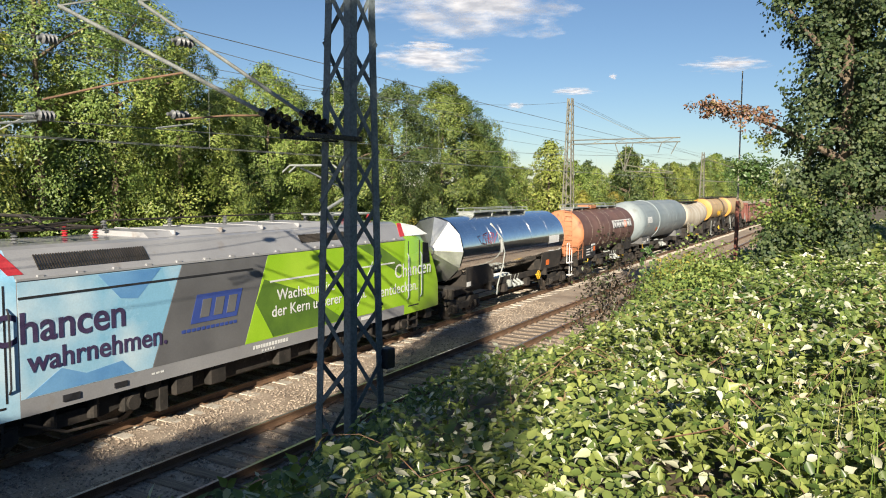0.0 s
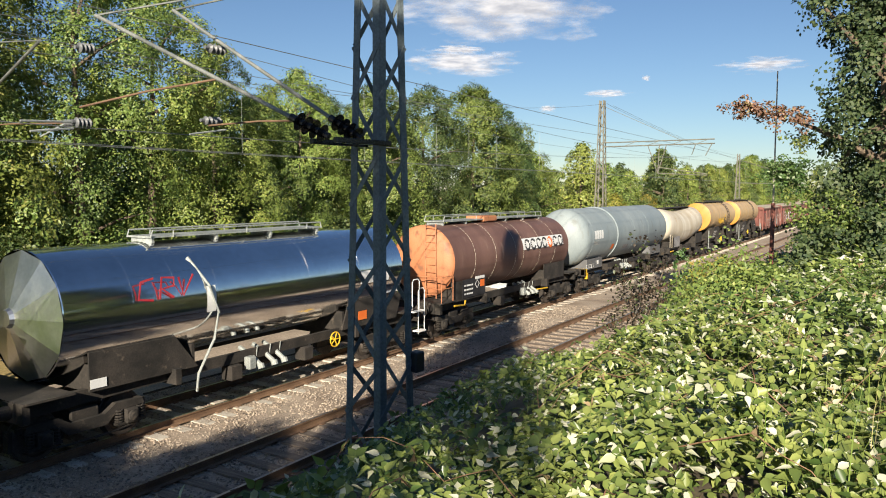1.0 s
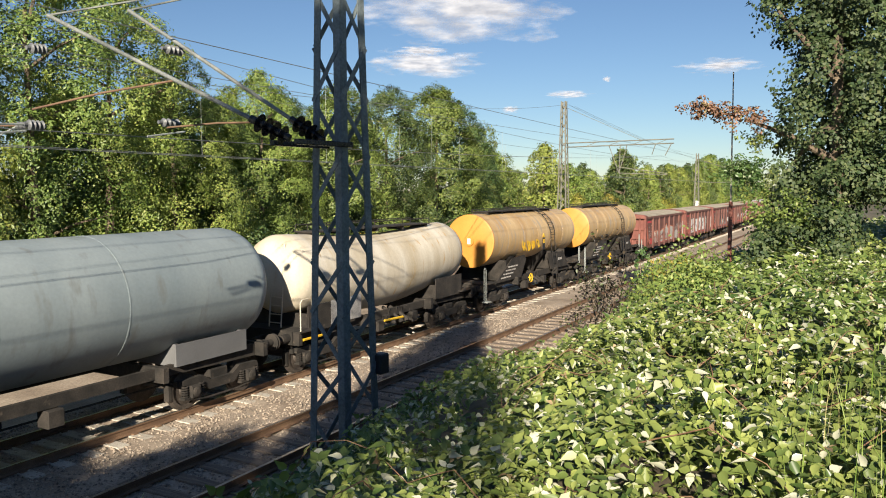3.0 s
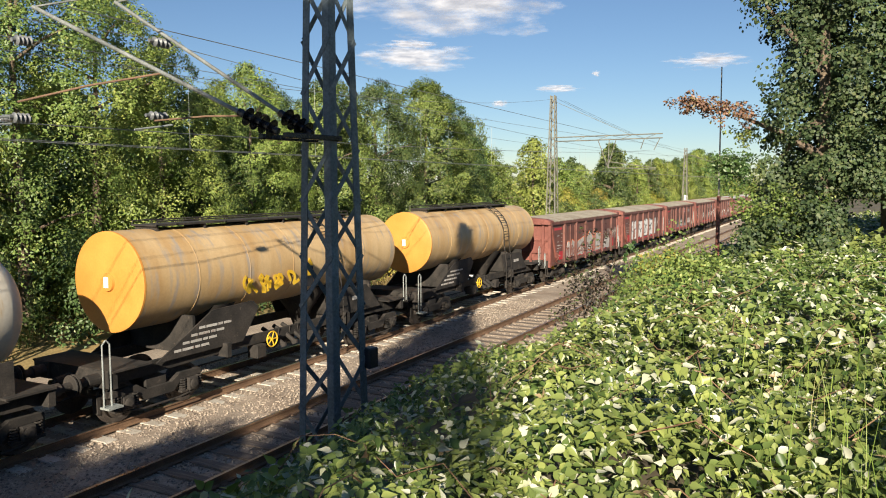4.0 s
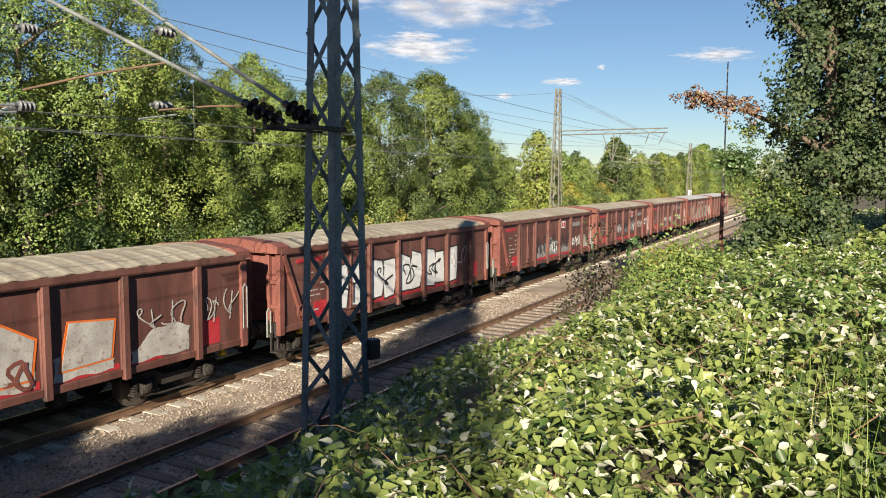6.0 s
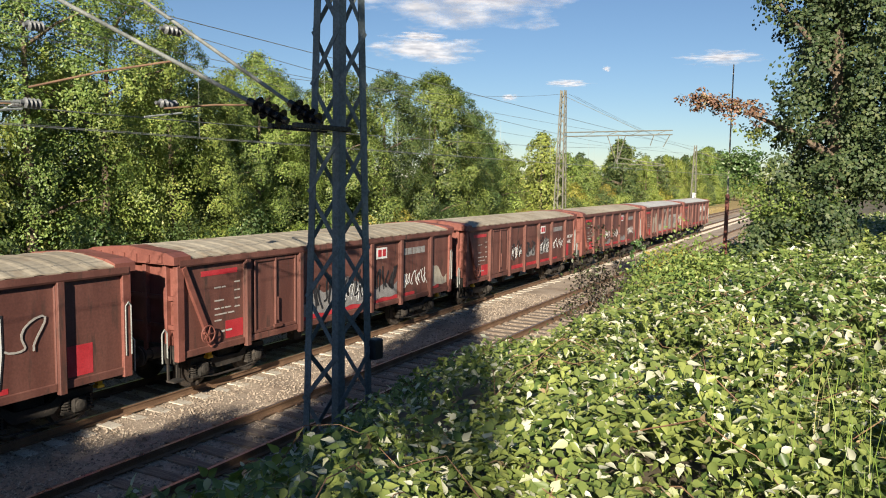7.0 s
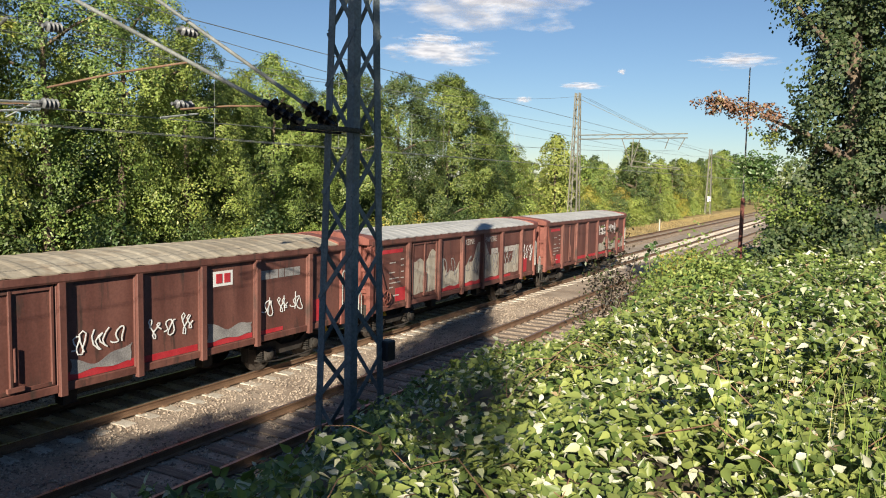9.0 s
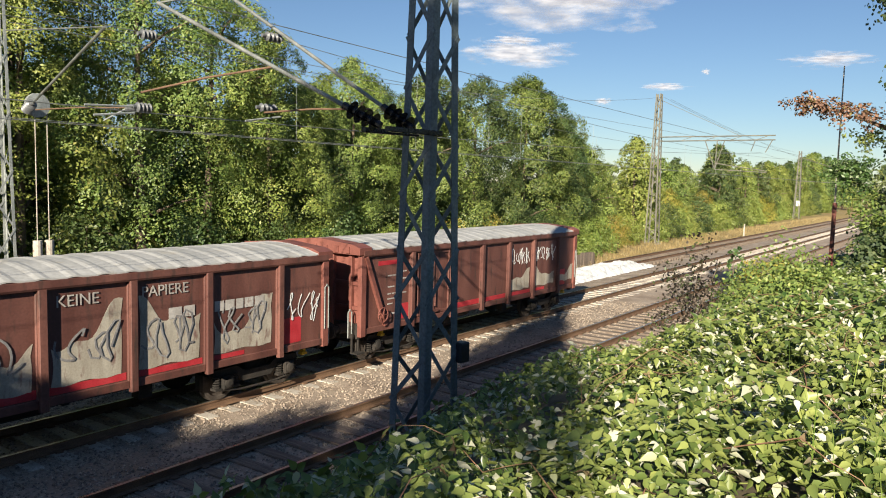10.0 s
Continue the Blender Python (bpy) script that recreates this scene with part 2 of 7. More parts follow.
GRASS_BLADE = leaf_mat("grass blades", (0.16, 0.24, 0.035), (0.3, 0.36, 0.08), (0.5, 0.42, 0.2), 0.2)
LEAF_DEAD = leaf_mat("dry brown leaves", (0.16, 0.09, 0.05), (0.42, 0.3, 0.18), (0.5, 0.42, 0.3), 0.1)
STRAW = leaf_mat("dry straw", (0.3, 0.22, 0.09), (0.46, 0.34, 0.16), (0.5, 0.42, 0.24), 0.1)
STEM = mat("bramble stem", (0.16, 0.08, 0.05), (0.28, 0.17, 0.09), 0.7, scale=8)

# ---- mesh helpers ----
def mesh_of(bm, material, smooth=False):
    bmesh.ops.recalc_face_normals(bm, faces=bm.faces)
    me = bpy.data.meshes.new("mesh")
    bm.to_mesh(me)
    bm.free()
    for mm in material if isinstance(material, (list, tuple)) else [material]:
        me.materials.append(mm)
    if smooth:
        me.shade_auto = None if False else None
    return me


def smooth_by_angle(me, degrees=35):
    me.polygons.foreach_set("use_smooth", [True] * len(me.polygons))
    me.set_sharp_from_angle(angle=radians(degrees))


def part(name, bm, material, parent=None, label="", smooth=False):
    bmesh.ops.recalc_face_normals(bm, faces=bm.faces)
    me = bpy.data.meshes.new(name)
    bm.to_mesh(me)
    bm.free()
    for mm in material if isinstance(material, (list, tuple)) else [material]:
        me.materials.append(mm)
    if smooth:
        smooth_by_angle(me)
    ob = new(name, me)
    ob.parent = parent
    return tagged(ob, label)


def islands(bm):
    """The separate pieces of a bmesh, each as a bmesh of its own."""
    seen, out = set(), []
    for v in bm.verts:
        if v in seen:
            continue
        stack, group = [v], []
        seen.add(v)
        while stack:
            c = stack.pop()
            group.append(c)
            for e in c.link_edges:
                o = e.other_vert(c)
                if o not in seen:
                    seen.add(o)
                    stack.append(o)
        nb = bmesh.new()
        made = {c: nb.verts.new(c.co) for c in group}
        for fc in {f2 for c in group for f2 in c.link_faces}:
            nb.faces.new([made[c] for c in fc.verts])
        out.append(nb)
    bm.free()
    return out


def parts(name, bm, material, parent, label="", smooth=False):
    """Each separate piece of bm becomes a part."""
    return [part(name, b, material, parent, label, smooth) for b in islands(bm)]


def thing(name, label, category, group="", m=None):
    ob = new(name)
    ob.empty_display_size = 0.3
    if m is not None:
        ob.matrix_basis = m
    return tagged(ob, label, category, group)


def poly_mesh(name, verts, faces, material, parent=None, label="", smooth=False):
    me = bpy.data.meshes.new(name)
    me.from_pydata(verts, [], faces)
    me.update()
    me.materials.append(material)
    if smooth:
        smooth_by_angle(me)
    ob = new(name, me)
    ob.parent = parent
    return tagged(ob, label)


def box(bm, x0, x1, y0, y1, z0, z1, bevel=0.0, mi=0):
    vs = [bm.verts.new((x, y, z)) for x in (x0, x1) for y in (y0, y1) for z in (z0, z1)]
    fs = [bm.faces.new([vs[i] for i in q]) for q in ((0, 1, 3, 2), (4, 6, 7, 5), (0, 4, 5, 1), (2, 3, 7, 6), (0, 2, 6, 4), (1, 5, 7, 3))]
    for fc in fs:
        fc.material_index = mi
    if bevel:
        es = {e for fc in fs for e in fc.edges}
        bmesh.ops.bevel(bm, geom=list(es), offset=bevel, segments=1, affect="EDGES")
    return vs


def obox(bm, p, q, w, d, up=(0, 0, 1)):
    """A bar from p to q, w wide and d deep."""
    p, q = Vector(p), Vector(q)
    a = (q - p).normalized()
    u = Vector(up)
    if abs(a.dot(u)) > 0.95:
        u = Vector((1, 0, 0))
    s = a.cross(u).normalized() * w / 2
    n = s.cross(a).normalized() * d / 2
    vs = [bm.verts.new(c + i * s + j * n) for c in (p, q) for i, j in ((-1, -1), (1, -1), (1, 1), (-1, 1))]
    for f4 in ((0, 1, 2, 3), (7, 6, 5, 4), (0, 4, 5, 1), (1, 5, 6, 2), (2, 6, 7, 3), (3, 7, 4, 0)):
        bm.faces.new([vs[i] for i in f4])


def tube(bm, points, r, seg=8, r_end=None):
    """A round bar along points, tapering to r_end."""
    pts = [Vector(p) for p in points]
    rings, ref = [], Vector((0.13, 0.31, 0.94))
    for i, p in enumerate(pts):
        a = (pts[min(i + 1, len(pts) - 1)] - pts[max(i - 1, 0)]).normalized()
        if abs(a.dot(ref)) > 0.97:
            ref = Vector((0.9, 0.3, 0.1))
        s = a.cross(ref).normalized()
        n = s.cross(a)
        rr = r if r_end is None else r + (r_end - r) * i / (len(pts) - 1)
        rings.append([bm.verts.new(p + rr * (math.cos(k * 2 * math.pi / seg) * s + math.sin(k * 2 * math.pi / seg) * n)) for k in range(seg)])
    for r0, r1 in zip(rings, rings[1:]):
        for k in range(seg):
            bm.faces.new((r0[k], r0[(k + 1) % seg], r1[(k + 1) % seg], r1[k]))
    bm.faces.new(rings[0])
    bm.faces.new(rings[-1])


def lathe_x(bm, profile, seg=40, cy=0.0, cz=0.0, mi=0, bend=None):
    """A body of revolution round the x axis from (x, radius) pairs."""
    rings = []
    for x, r in profile:
        off = bend(x) if bend else 0.0
        if r < 1e-4:
            rings.append([bm.verts.new((x, cy, cz + off))])
        else:
            rings.append([bm.verts.new((x, cy + r * math.cos(k * 2 * math.pi / seg), cz + off + r * math.sin(k * 2 * math.pi / seg))) for k in range(seg)])
    for r0, r1 in zip(rings, rings[1:]):
        for k in range(seg):
            j = (k + 1) % seg
            if len(r0) == 1 and len(r1) == 1:
                continue
            if len(r0) == 1:
                fc = bm.faces.new((r0[0], r1[k], r1[j]))
            elif len(r1) == 1:
                fc = bm.faces.new((r0[k], r0[j], r1[0]))
            else:
                fc = bm.faces.new((r0[k], r0[j], r1[j], r1[k]))
            fc.material_index = mi


def lathe_y(bm, profile, cx, cz, seg=24):
    """A body of revolution round a line along y through (cx, cz)."""
    rings = [[bm.verts.new((cx + r * math.cos(k * 2 * math.pi / seg), y, cz + r * math.sin(k * 2 * math.pi / seg))) for k in range(seg)] for y, r in profile]
    for r0, r1 in zip(rings, rings[1:]):
        for k in range(seg):
            bm.faces.new((r0[k], r0[(k + 1) % seg], r1[(k + 1) % seg], r1[k]))
    bm.faces.new(rings[0])
    bm.faces.new(rings[-1])


def prism_y(bm, outline, y0, y1, mi=0):
    """An outline of (x, z) pairs drawn out from y0 to y1."""
    a = [bm.verts.new((x, y0, z)) for x, z in outline]
    b = [bm.verts.new((x, y1, z)) for x, z in outline]
    n = len(a)
    fs = [bm.faces.new(a), bm.faces.new(b[::-1])] + [bm.faces.new((a[i], b[i], b[(i + 1) % n], a[(i + 1) % n])) for i in range(n)]
    for fc in fs:
        fc.material_index = mi


def prism_x(bm, outline, x0, x1, mi=0):
    """An outline of (y, z) pairs drawn out from x0 to x1."""
    a = [bm.verts.new((x0, y, z)) for y, z in outline]
    b = [bm.verts.new((x1, y, z)) for y, z in outline]
    n = len(a)
    fs = [bm.faces.new(a), bm.faces.new(b[::-1])] + [bm.faces.new((a[i], b[i], b[(i + 1) % n], a[(i + 1) % n])) for i in range(n)]
    for fc in fs:
        fc.material_index = mi


# ---- ground: one sheet, the bank under the camera, the cutting floor, the far side ----
TRAIN_Y, NEAR_Y, SIDING_Y = 14.27, 10.15, 19.0


def lerp_table(x, xs, zs):
    return float(np.interp(x, xs, zs))


def ground_z(x, y):
    edge = 1.9 + 0.25 * math.sin(x * 0.31) + 0.2 * math.sin(x * 0.83 + 1) - 0.02 * max(0, x - 8)
    z = lerp_table(y, (-60, -6, edge - 0.6, edge + 0.5, edge + 2.8, 7.2, 8.2, 16.6, 20.8, 22.5, 60), (5.0, 3.9, 3.45, 3.1, 2.0, -0.1, -0.42, -0.42, -0.35, -0.05, 0.3))
    if y < 7.5:
        z += 0.12 * noise.noise((x * 0.6, y * 0.6, 0.3))
    far = max(0.0, x - 60) / 80
    if y < 6:
        z = z + (0.6 - z) * min(1.0, far)
    return z


def build_ground():
    xs = [-3000, -1200, -500, -220, -120, -70, -45, -30, -20] + [-14 + 0.7 * i for i in range(78)] + [42 + 2.5 * i for i in range(26)] + [115, 130, 160, 220, 320, 520, 900, 1600, 3000]
    ys = [-3000, -1200, -400, -150, -80, -50, -30, -20, -14, -10] + [-7 + 0.35 * i for i in range(45)] + [9 + 0.8 * i for i in range(20)] + [26, 30, 38, 50, 70, 110, 200, 400, 900, 1600, 3000]
    verts = [(x, y, ground_z(x, y)) for x in xs for y in ys]
    n = len(ys)
    faces = [(i * n + j, (i + 1) * n + j, (i + 1) * n + j + 1, i * n + j + 1) for i in range(len(xs) - 1) for j in range(n - 1)]
    ob = poly_mesh("ground", verts, faces, SOIL, smooth=True)
    ob.data.materials.append(DRY_GRASS)
    ob.data.materials.append(BALLAST)
    for p in ob.data.polygons:
        if p.center.y > 20.4:
            p.material_index = 1
        elif p.center.y > 16.4:
            p.material_index = 2
    tagged(ob, "brown soil bank above a railway cutting with dry grass", "ground", kind="structure")


def ballast_z(y):
    """Height of the stones across the two main tracks."""
    return lerp_table(y, (7.4, 8.55, 12.0, 12.3, 16.1, 17.2), (-0.42, -0.215, -0.21, -0.2, -0.21, -0.42))


def build_ballast():
    xs = [-40 + 4 * i for i in range(8)] + [-8 + 0.5 * i for i in range(120)] + [52 + 6 * i for i in range(30)] + [240, 300, 400, 600]
    ys = [7.4 + 0.28 * i for i in range(36)]
    verts = []
    for x in xs:
        for y in ys:
            verts.append((x, y, ballast_z(y) + 0.035 * noise.noise((x * 2.1, y * 2.1, 0)) + 0.02 * noise.noise((x * 7, y * 7, 3))))
    n = len(ys)
    faces = [(i * n + j, (i + 1) * n + j, (i + 1) * n + j + 1, i * n + j + 1) for i in range(len(xs) - 1) for j in range(n - 1)]
    tagged(poly_mesh("ballast_bed", verts, faces, BALLAST), "brown grey crushed stone bed under the tracks", "ballast", kind="structure")
    # loose stones lie on the bed where it is near
    rng = np.random.default_rng(5)
    count = 40000
    px = 4 + 28 * rng.random(count) ** 1.7
    py = 7.6 + 9.2 * rng.random(count)
    keep = (abs(py - TRAIN_Y) > 1.0) | (rng.random(count) < 0.4)
    px, py = px[keep], py[keep]
    verts, faces = [], []
    base = np.array([(1, 0, 0), (-1, 0, 0), (0, 1, 0), (0, -1, 0), (0, 0, 1), (0, 0, -1)], float)
    tri = ((0, 2, 4), (2, 1, 4), (1, 3, 4), (3, 0, 4), (2, 0, 5), (1, 2, 5), (3, 1, 5), (0, 3, 5))
    for x, y in zip(px, py):
        s = rng.uniform(0.018, 0.042)
        v = base * (s * rng.uniform(0.7, 1.3, (6, 3)))
        a = rng.uniform(0, 6.28)
        c, d = math.cos(a), math.sin(a)
        z = ballast_z(y) + 0.035 * noise.noise((x * 2.1, y * 2.1, 0)) + 0.006
        k = len(verts)
        verts.extend((x + c * p[0] - d * p[1], y + d * p[0] + c * p[1], z + 0.75 * p[2] + 0.25 * p[0]) for p in v)
        faces.extend((k + i, k + j, k + m) for i, j, m in tri)
    tagged(poly_mesh("ballast_stones", verts, faces, STONE), "loose crushed ballast stones, grey and brown", "ballast stones", kind="stuff")


def rail_outline(cy):
    return [(cy - 0.075, -0.17), (cy + 0.075, -0.17), (cy + 0.075, -0.155), (cy + 0.012, -0.135), (cy + 0.01, -0.05), (cy + 0.036, -0.035), (cy + 0.036, -0.004),
            (cy - 0.036, -0.004), (cy - 0.036, -0.035), (cy - 0.01, -0.05), (cy - 0.012, -0.135), (cy - 0.075, -0.155)]


def build_track(name, label, cy, x0, x1, sleeper_mat, w, near, z=0.0, skew=0.0):
    """Rails and sleepers; the sleepers as far as near are single parts, the rest one mesh."""
    track = thing(name, label, "railway track", m=pose(x0, cy, z, 0, 0, skew))
    track["kind"] = "structure"
    length = x1 - x0
    for side in (-0.75, 0.75):
        bm = bmesh.new()
        prism_x(bm, rail_outline(side), 0, length)
        rail = part("rail", bm, RAIL_RUST, track, "rusty steel rail with a worn head")
        bm = bmesh.new()
        box(bm, 0, length, side - 0.03, side + 0.03, -0.006, 0.0)
        part("rail_head", bm, RAIL_HEAD, rail, "polished running surface")
    bm = bmesh.new()
    prism_x(bm, [(-1.3, -0.34), (1.3, -0.34), (1.3, -0.19), (1.25, -0.175), (-1.25, -0.175), (-1.3, -0.19)], -w / 2, w / 2)
    first = part("sleeper", bm, sleeper_mat, track)
    rng = random.Random(int(cy * 100))
    n = int(length / 0.62)
    verts, faces = [], []
    for i in range(n):
        x = 0.3 + 0.62 * i
        if x + x0 < near:
            ob = first if i == 0 else new("sleeper", first.data)
            ob.parent = track
            ob.location = (x, rng.uniform(-0.03, 0.03), rng.uniform(-0.012, 0.008))
            ob.rotation_euler = (0, 0, rng.uniform(-0.012, 0.012))
        else:
            k = len(verts)
            verts += [(x + a, b, c) for a in (-w / 2, w / 2) for b in (-1.3, 1.3) for c in (-0.34, -0.175)]
            faces += [(k + p, k + q, k + r, k + s) for p, q, r, s in ((0, 1, 3, 2), (4, 6, 7, 5), (0, 4, 5, 1), (2, 3, 7, 6), (1, 5, 7, 3))]
    if verts:
        tagged(poly_mesh("far_sleepers", verts, faces, sleeper_mat, track), kind="stuff")
    # fastenings beside each rail
    bm = bmesh.new()
    box(bm, -0.07, 0.07, -0.15, 0.15, -0.178, -0.15, 0.01)
    clip = part("rail_clip", bm, RAIL_RUST, track)
    k = 0
    for i in range(n):
        x = 0.3 + 0.62 * i
        if 4 < x + x0 < 32:
            for side in (-0.75, 0.75):
                ob = clip if k == 0 else new("rail_clip", clip.data)
                ob.parent, ob.location, k = track, (x, side, 0), k + 1
    return track


build_ground()
build_ballast()

# ---- the train: local x runs back from the front buffers, near side is -y ----
FRONTS = [4.59, 23.49, 37.44, 50.77, 66.20, 77.92, 90.71] + [103.57 + 14.07 * i for i in range(7)]
TRAIN = []
SHARED = {}


def shared_parts(name, parent, make, material, loc=(0, 0, 0), label="", turn=0.0):
    """Pieces whose meshes are made once and then used again, each a part."""
    if name not in SHARED:
        bm = bmesh.new()
        make(bm)
        obs = parts(name.split("/")[0], bm, material, parent, label)
        SHARED[name] = [o.data for o in obs]
    else:
        obs = [new(name.split("/")[0], me) for me in SHARED[name]]
    for o in obs:
        o.parent, o.location, o.rotation_euler = parent, loc, (0, 0, turn)
        tagged(o, label)


def shared(name, parent, make, material, loc=(0, 0, 0), label="", smooth=False, turn=0.0):
    """A part whose mesh is made once and then used again."""
    if name not in SHARED:
        bm = bmesh.new()
        make(bm)
        ob = part(name.split("/")[0], bm, material, parent, label, smooth)
        SHARED[name] = ob.data
    else:
        ob = new(name.split("/")[0], SHARED[name])
        ob.parent = parent
        tagged(ob, label)
    ob.location = loc
    ob.rotation_euler = (0, 0, turn)
    return ob


def make_wheelset(bm, r=0.46):
    for s in (-1, 1):
        lathe_y(bm, [(s * 0.68, r * 0.82), (s * 0.68, r + 0.028), (s * 0.705, r + 0.028), (s * 0.715, r), (s * 0.815, r - 0.006), (s * 0.815, r * 0.82), (s * 0.77, r * 0.78), (s * 0.78, r * 0.4), (s * 0.83, r * 0.3), (s * 0.83, 0.09)], 0, 0, 32)
    lathe_y(bm, [(-1.06, 0.06), (-0.84, 0.08), (0.84, 0.08), (1.06, 0.06)], 0, 0, 10)


def make_bogie(bm):
    """Y25 kind: two side frames, axle boxes with coil springs, a cross beam."""
    for s in (-1, 1):
        y0, y1 = sorted((s * 0.93, s * 1.05))
        prism_y(bm, [(-1.25, 0.62), (-1.2, 0.74), (-0.6, 0.76), (-0.35, 0.6), (0.35, 0.6), (0.6, 0.76), (1.2, 0.74), (1.25, 0.62), (0.62, 0.6), (0.4, 0.38), (-0.4, 0.38), (-0.62, 0.6)], y0, y1)
        for x in (-0.9, 0.9):
            a, b = sorted((s * 0.9, s * 1.16))
            box(bm, x - 0.15, x + 0.15, a, b, 0.3, 0.6, 0.03)
            lathe_y(bm, [(s * 1.14, 0.12), (s * 1.2, 0.11), (s * 1.22, 0.06)], x, 0.46, 14)
            for dx in (-0.24, 0.24):
                for k in range(5):
                    z = 0.37 + k * 0.055
                    ring = [(x + dx + 0.075 * math.cos(a2), s * 1.03 + 0.075 * math.sin(a2), z) for a2 in np.linspace(0, 6.283, 9)]
                    tube(bm, ring, 0.019, 5)
                box(bm, x + dx - 0.09, x + dx + 0.09, s * 1.03 - 0.09, s * 1.03 + 0.09, 0.3, 0.35)
        tube(bm, [(-1.1, s * 1.09, 0.3), (-0.5, s * 1.09, 0.22), (0.5, s * 1.09, 0.22), (1.1, s * 1.09, 0.3)], 0.025, 6)
    box(bm, -0.3, 0.3, -0.95, 0.95, 0.45, 0.8, 0.03)
    for x in (-1.24, 1.24):
        box(bm, x - 0.05, x + 0.05, -0.95, 0.95, 0.6, 0.72)
    for x in (-0.42, 0.42, -1.38, 1.38):
        for s in (-1, 1):
            box(bm, x - 0.04, x + 0.04, s * 0.75 - 0.08, s * 0.75 + 0.08, 0.28, 0.66)


def bogie(parent, x, kind="Y"):
    b = shared("bogie/" + kind, parent, make_bogie, UNDER, (x, 0, 0), "grimy steel bogie with coil springs")
    for dx in (-0.9, 0.9):
        w = shared("wheelset/" + kind, b, make_wheelset, WHEEL, (dx, 0, 0.46), smooth=True)
        WHEELS.append((w, dx, 0.46))
    return b


WHEELS = []


def make_buffer(bm):
    """Points to -x, its plate at x 0."""
    tube(bm, [(0.62, 0, 0), (0.3, 0, 0)], 0.13, 16)
    tube(bm, [(0.3, 0, 0), (0.05, 0, 0)], 0.09, 16)
    lathe_x(bm, [(0.0, 0.0), (0.0, 0.13), (0.02, 0.22), (0.045, 0.225), (0.055, 0.2), (0.055, 0.0)], 24)
    box(bm, 0.58, 0.62, -0.18, 0.18, -0.18, 0.18)


def make_coupler(bm):
    obox(bm, (0.62, 0, 0.02), (0.25, 0, -0.02), 0.12, 0.12)
    tube(bm, [(0.3, 0, 0.02), (0.15, 0, -0.1), (0.02, 0, -0.3), (0.08, 0, -0.45)], 0.035, 6)
    tube(bm, [(0.62, -0.3, -0.1), (0.35, -0.32, -0.35), (0.05, -0.25, -0.4), (-0.05, -0.2, -0.2)], 0.03, 6)


def ends(parent, length):
    for x, turn in ((0, 0.0), (length, math.pi)):
        for y in (-0.875, 0.875):
            shared("buffer", parent, make_buffer, UNDER, (x, y, 1.05), "round sprung buffer", turn=turn)
        shared("screw_coupler", parent, make_coupler, UNDER, (x, 0, 1.0), turn=turn)


def make_handwheel(bm):
    ring = [(0.2 * math.cos(a), 0, 0.2 * math.sin(a)) for a in np.linspace(0, 2 * math.pi, 19)]
    tube(bm, ring, 0.018, 6)
    for k in range(5):
        a = k * 2 * math.pi / 5
        tube(bm, [(0, 0, 0), (0.2 * math.cos(a), 0, 0.2 * math.sin(a))], 0.014, 5)
    tube(bm, [(0, -0.02, 0), (0, 0.14, 0)], 0.03, 8)


def hoop(bm, x0, x1, y, z0, z1, r=0.017):
    tube(bm, [(x0, y, z0), (x0, y, z1 - 0.08), (x0 + 0.08 * (1 if x1 > x0 else -1), y, z1), (x1 - 0.08 * (1 if x1 > x0 else -1), y, z1), (x1, y, z1 - 0.08), (x1, y, z0)], r, 6)


def plate(bm, x0, x1, y, z0, z1, t=0.006, slant=0.0):
    """A thin panel on the near side, its face at y."""
    prism_y(bm, [(x0, z0), (x1, z0), (x1 + slant, z1), (x0 + slant, z1)], y, y + t)


def strip(bm, pts, w, y, t=0.004):
    """A flat painted stroke along (x, z) points, its face at y."""
    n = len(pts)
    front, back = [], []
    for i, (x, z) in enumerate(pts):
        (xa, za), (xb, zb) = pts[max(i - 1, 0)], pts[min(i + 1, n - 1)]
        d = math.hypot(xb - xa, zb - za) or 1
        ox, oz = -(zb - za) / d * w / 2, (xb - xa) / d * w / 2
        yy = y - 0.0008 * i
        front.append((bm.verts.new((x + ox, yy, z + oz)), bm.verts.new((x - ox, yy, z - oz))))
        back.append((bm.verts.new((x + ox, yy + t, z + oz)), bm.verts.new((x - ox, yy + t, z - oz))))
    for i in range(n - 1):
        (a, b), (c, d), (e, f2), (g, h) = front[i], front[i + 1], back[i], back[i + 1]
        for q in ((a, b, d, c), (e, g, h, f2), (a, c, g, e), (b, f2, h, d)):
            bm.faces.new(q)


def lettering(parent, words, x, z, size, y, material, name="lettering", label="", shear=0.0, spacing=1.0, heavy=0.0):
    """Words in the built-in font, flat on the near side, left end at x, baseline at z."""
    cu = bpy.data.curves.new("words", "FONT")
    cu.body, cu.size, cu.extrude, cu.space_character, cu.shear, cu.offset = words, size, 0.002, spacing, shear, heavy
    tmp = bpy.data.objects.new("tmp", cu)
    me = bpy.data.meshes.new_from_object(tmp)
    bpy.data.objects.remove(tmp)
    me.materials.clear()
    me.materials.append(material)
    ob = new(name, me)
    ob.parent = parent
    ob.matrix_basis = pose(x, y, z, 90, 0, 0)
    return tagged(ob, label)


def bars(bm, x, z, y, widths, h=0.05, gap=0.035):
    """Small unreadable print: a row of bars."""
    for w in widths:
        plate(bm, x, x + w, y, z, z + h, 0.003)
        x += w + gap


# -- covered open wagon --
STAKES = (2.79, 4.8, 6.5, 8.2, 9.93, 11.9)


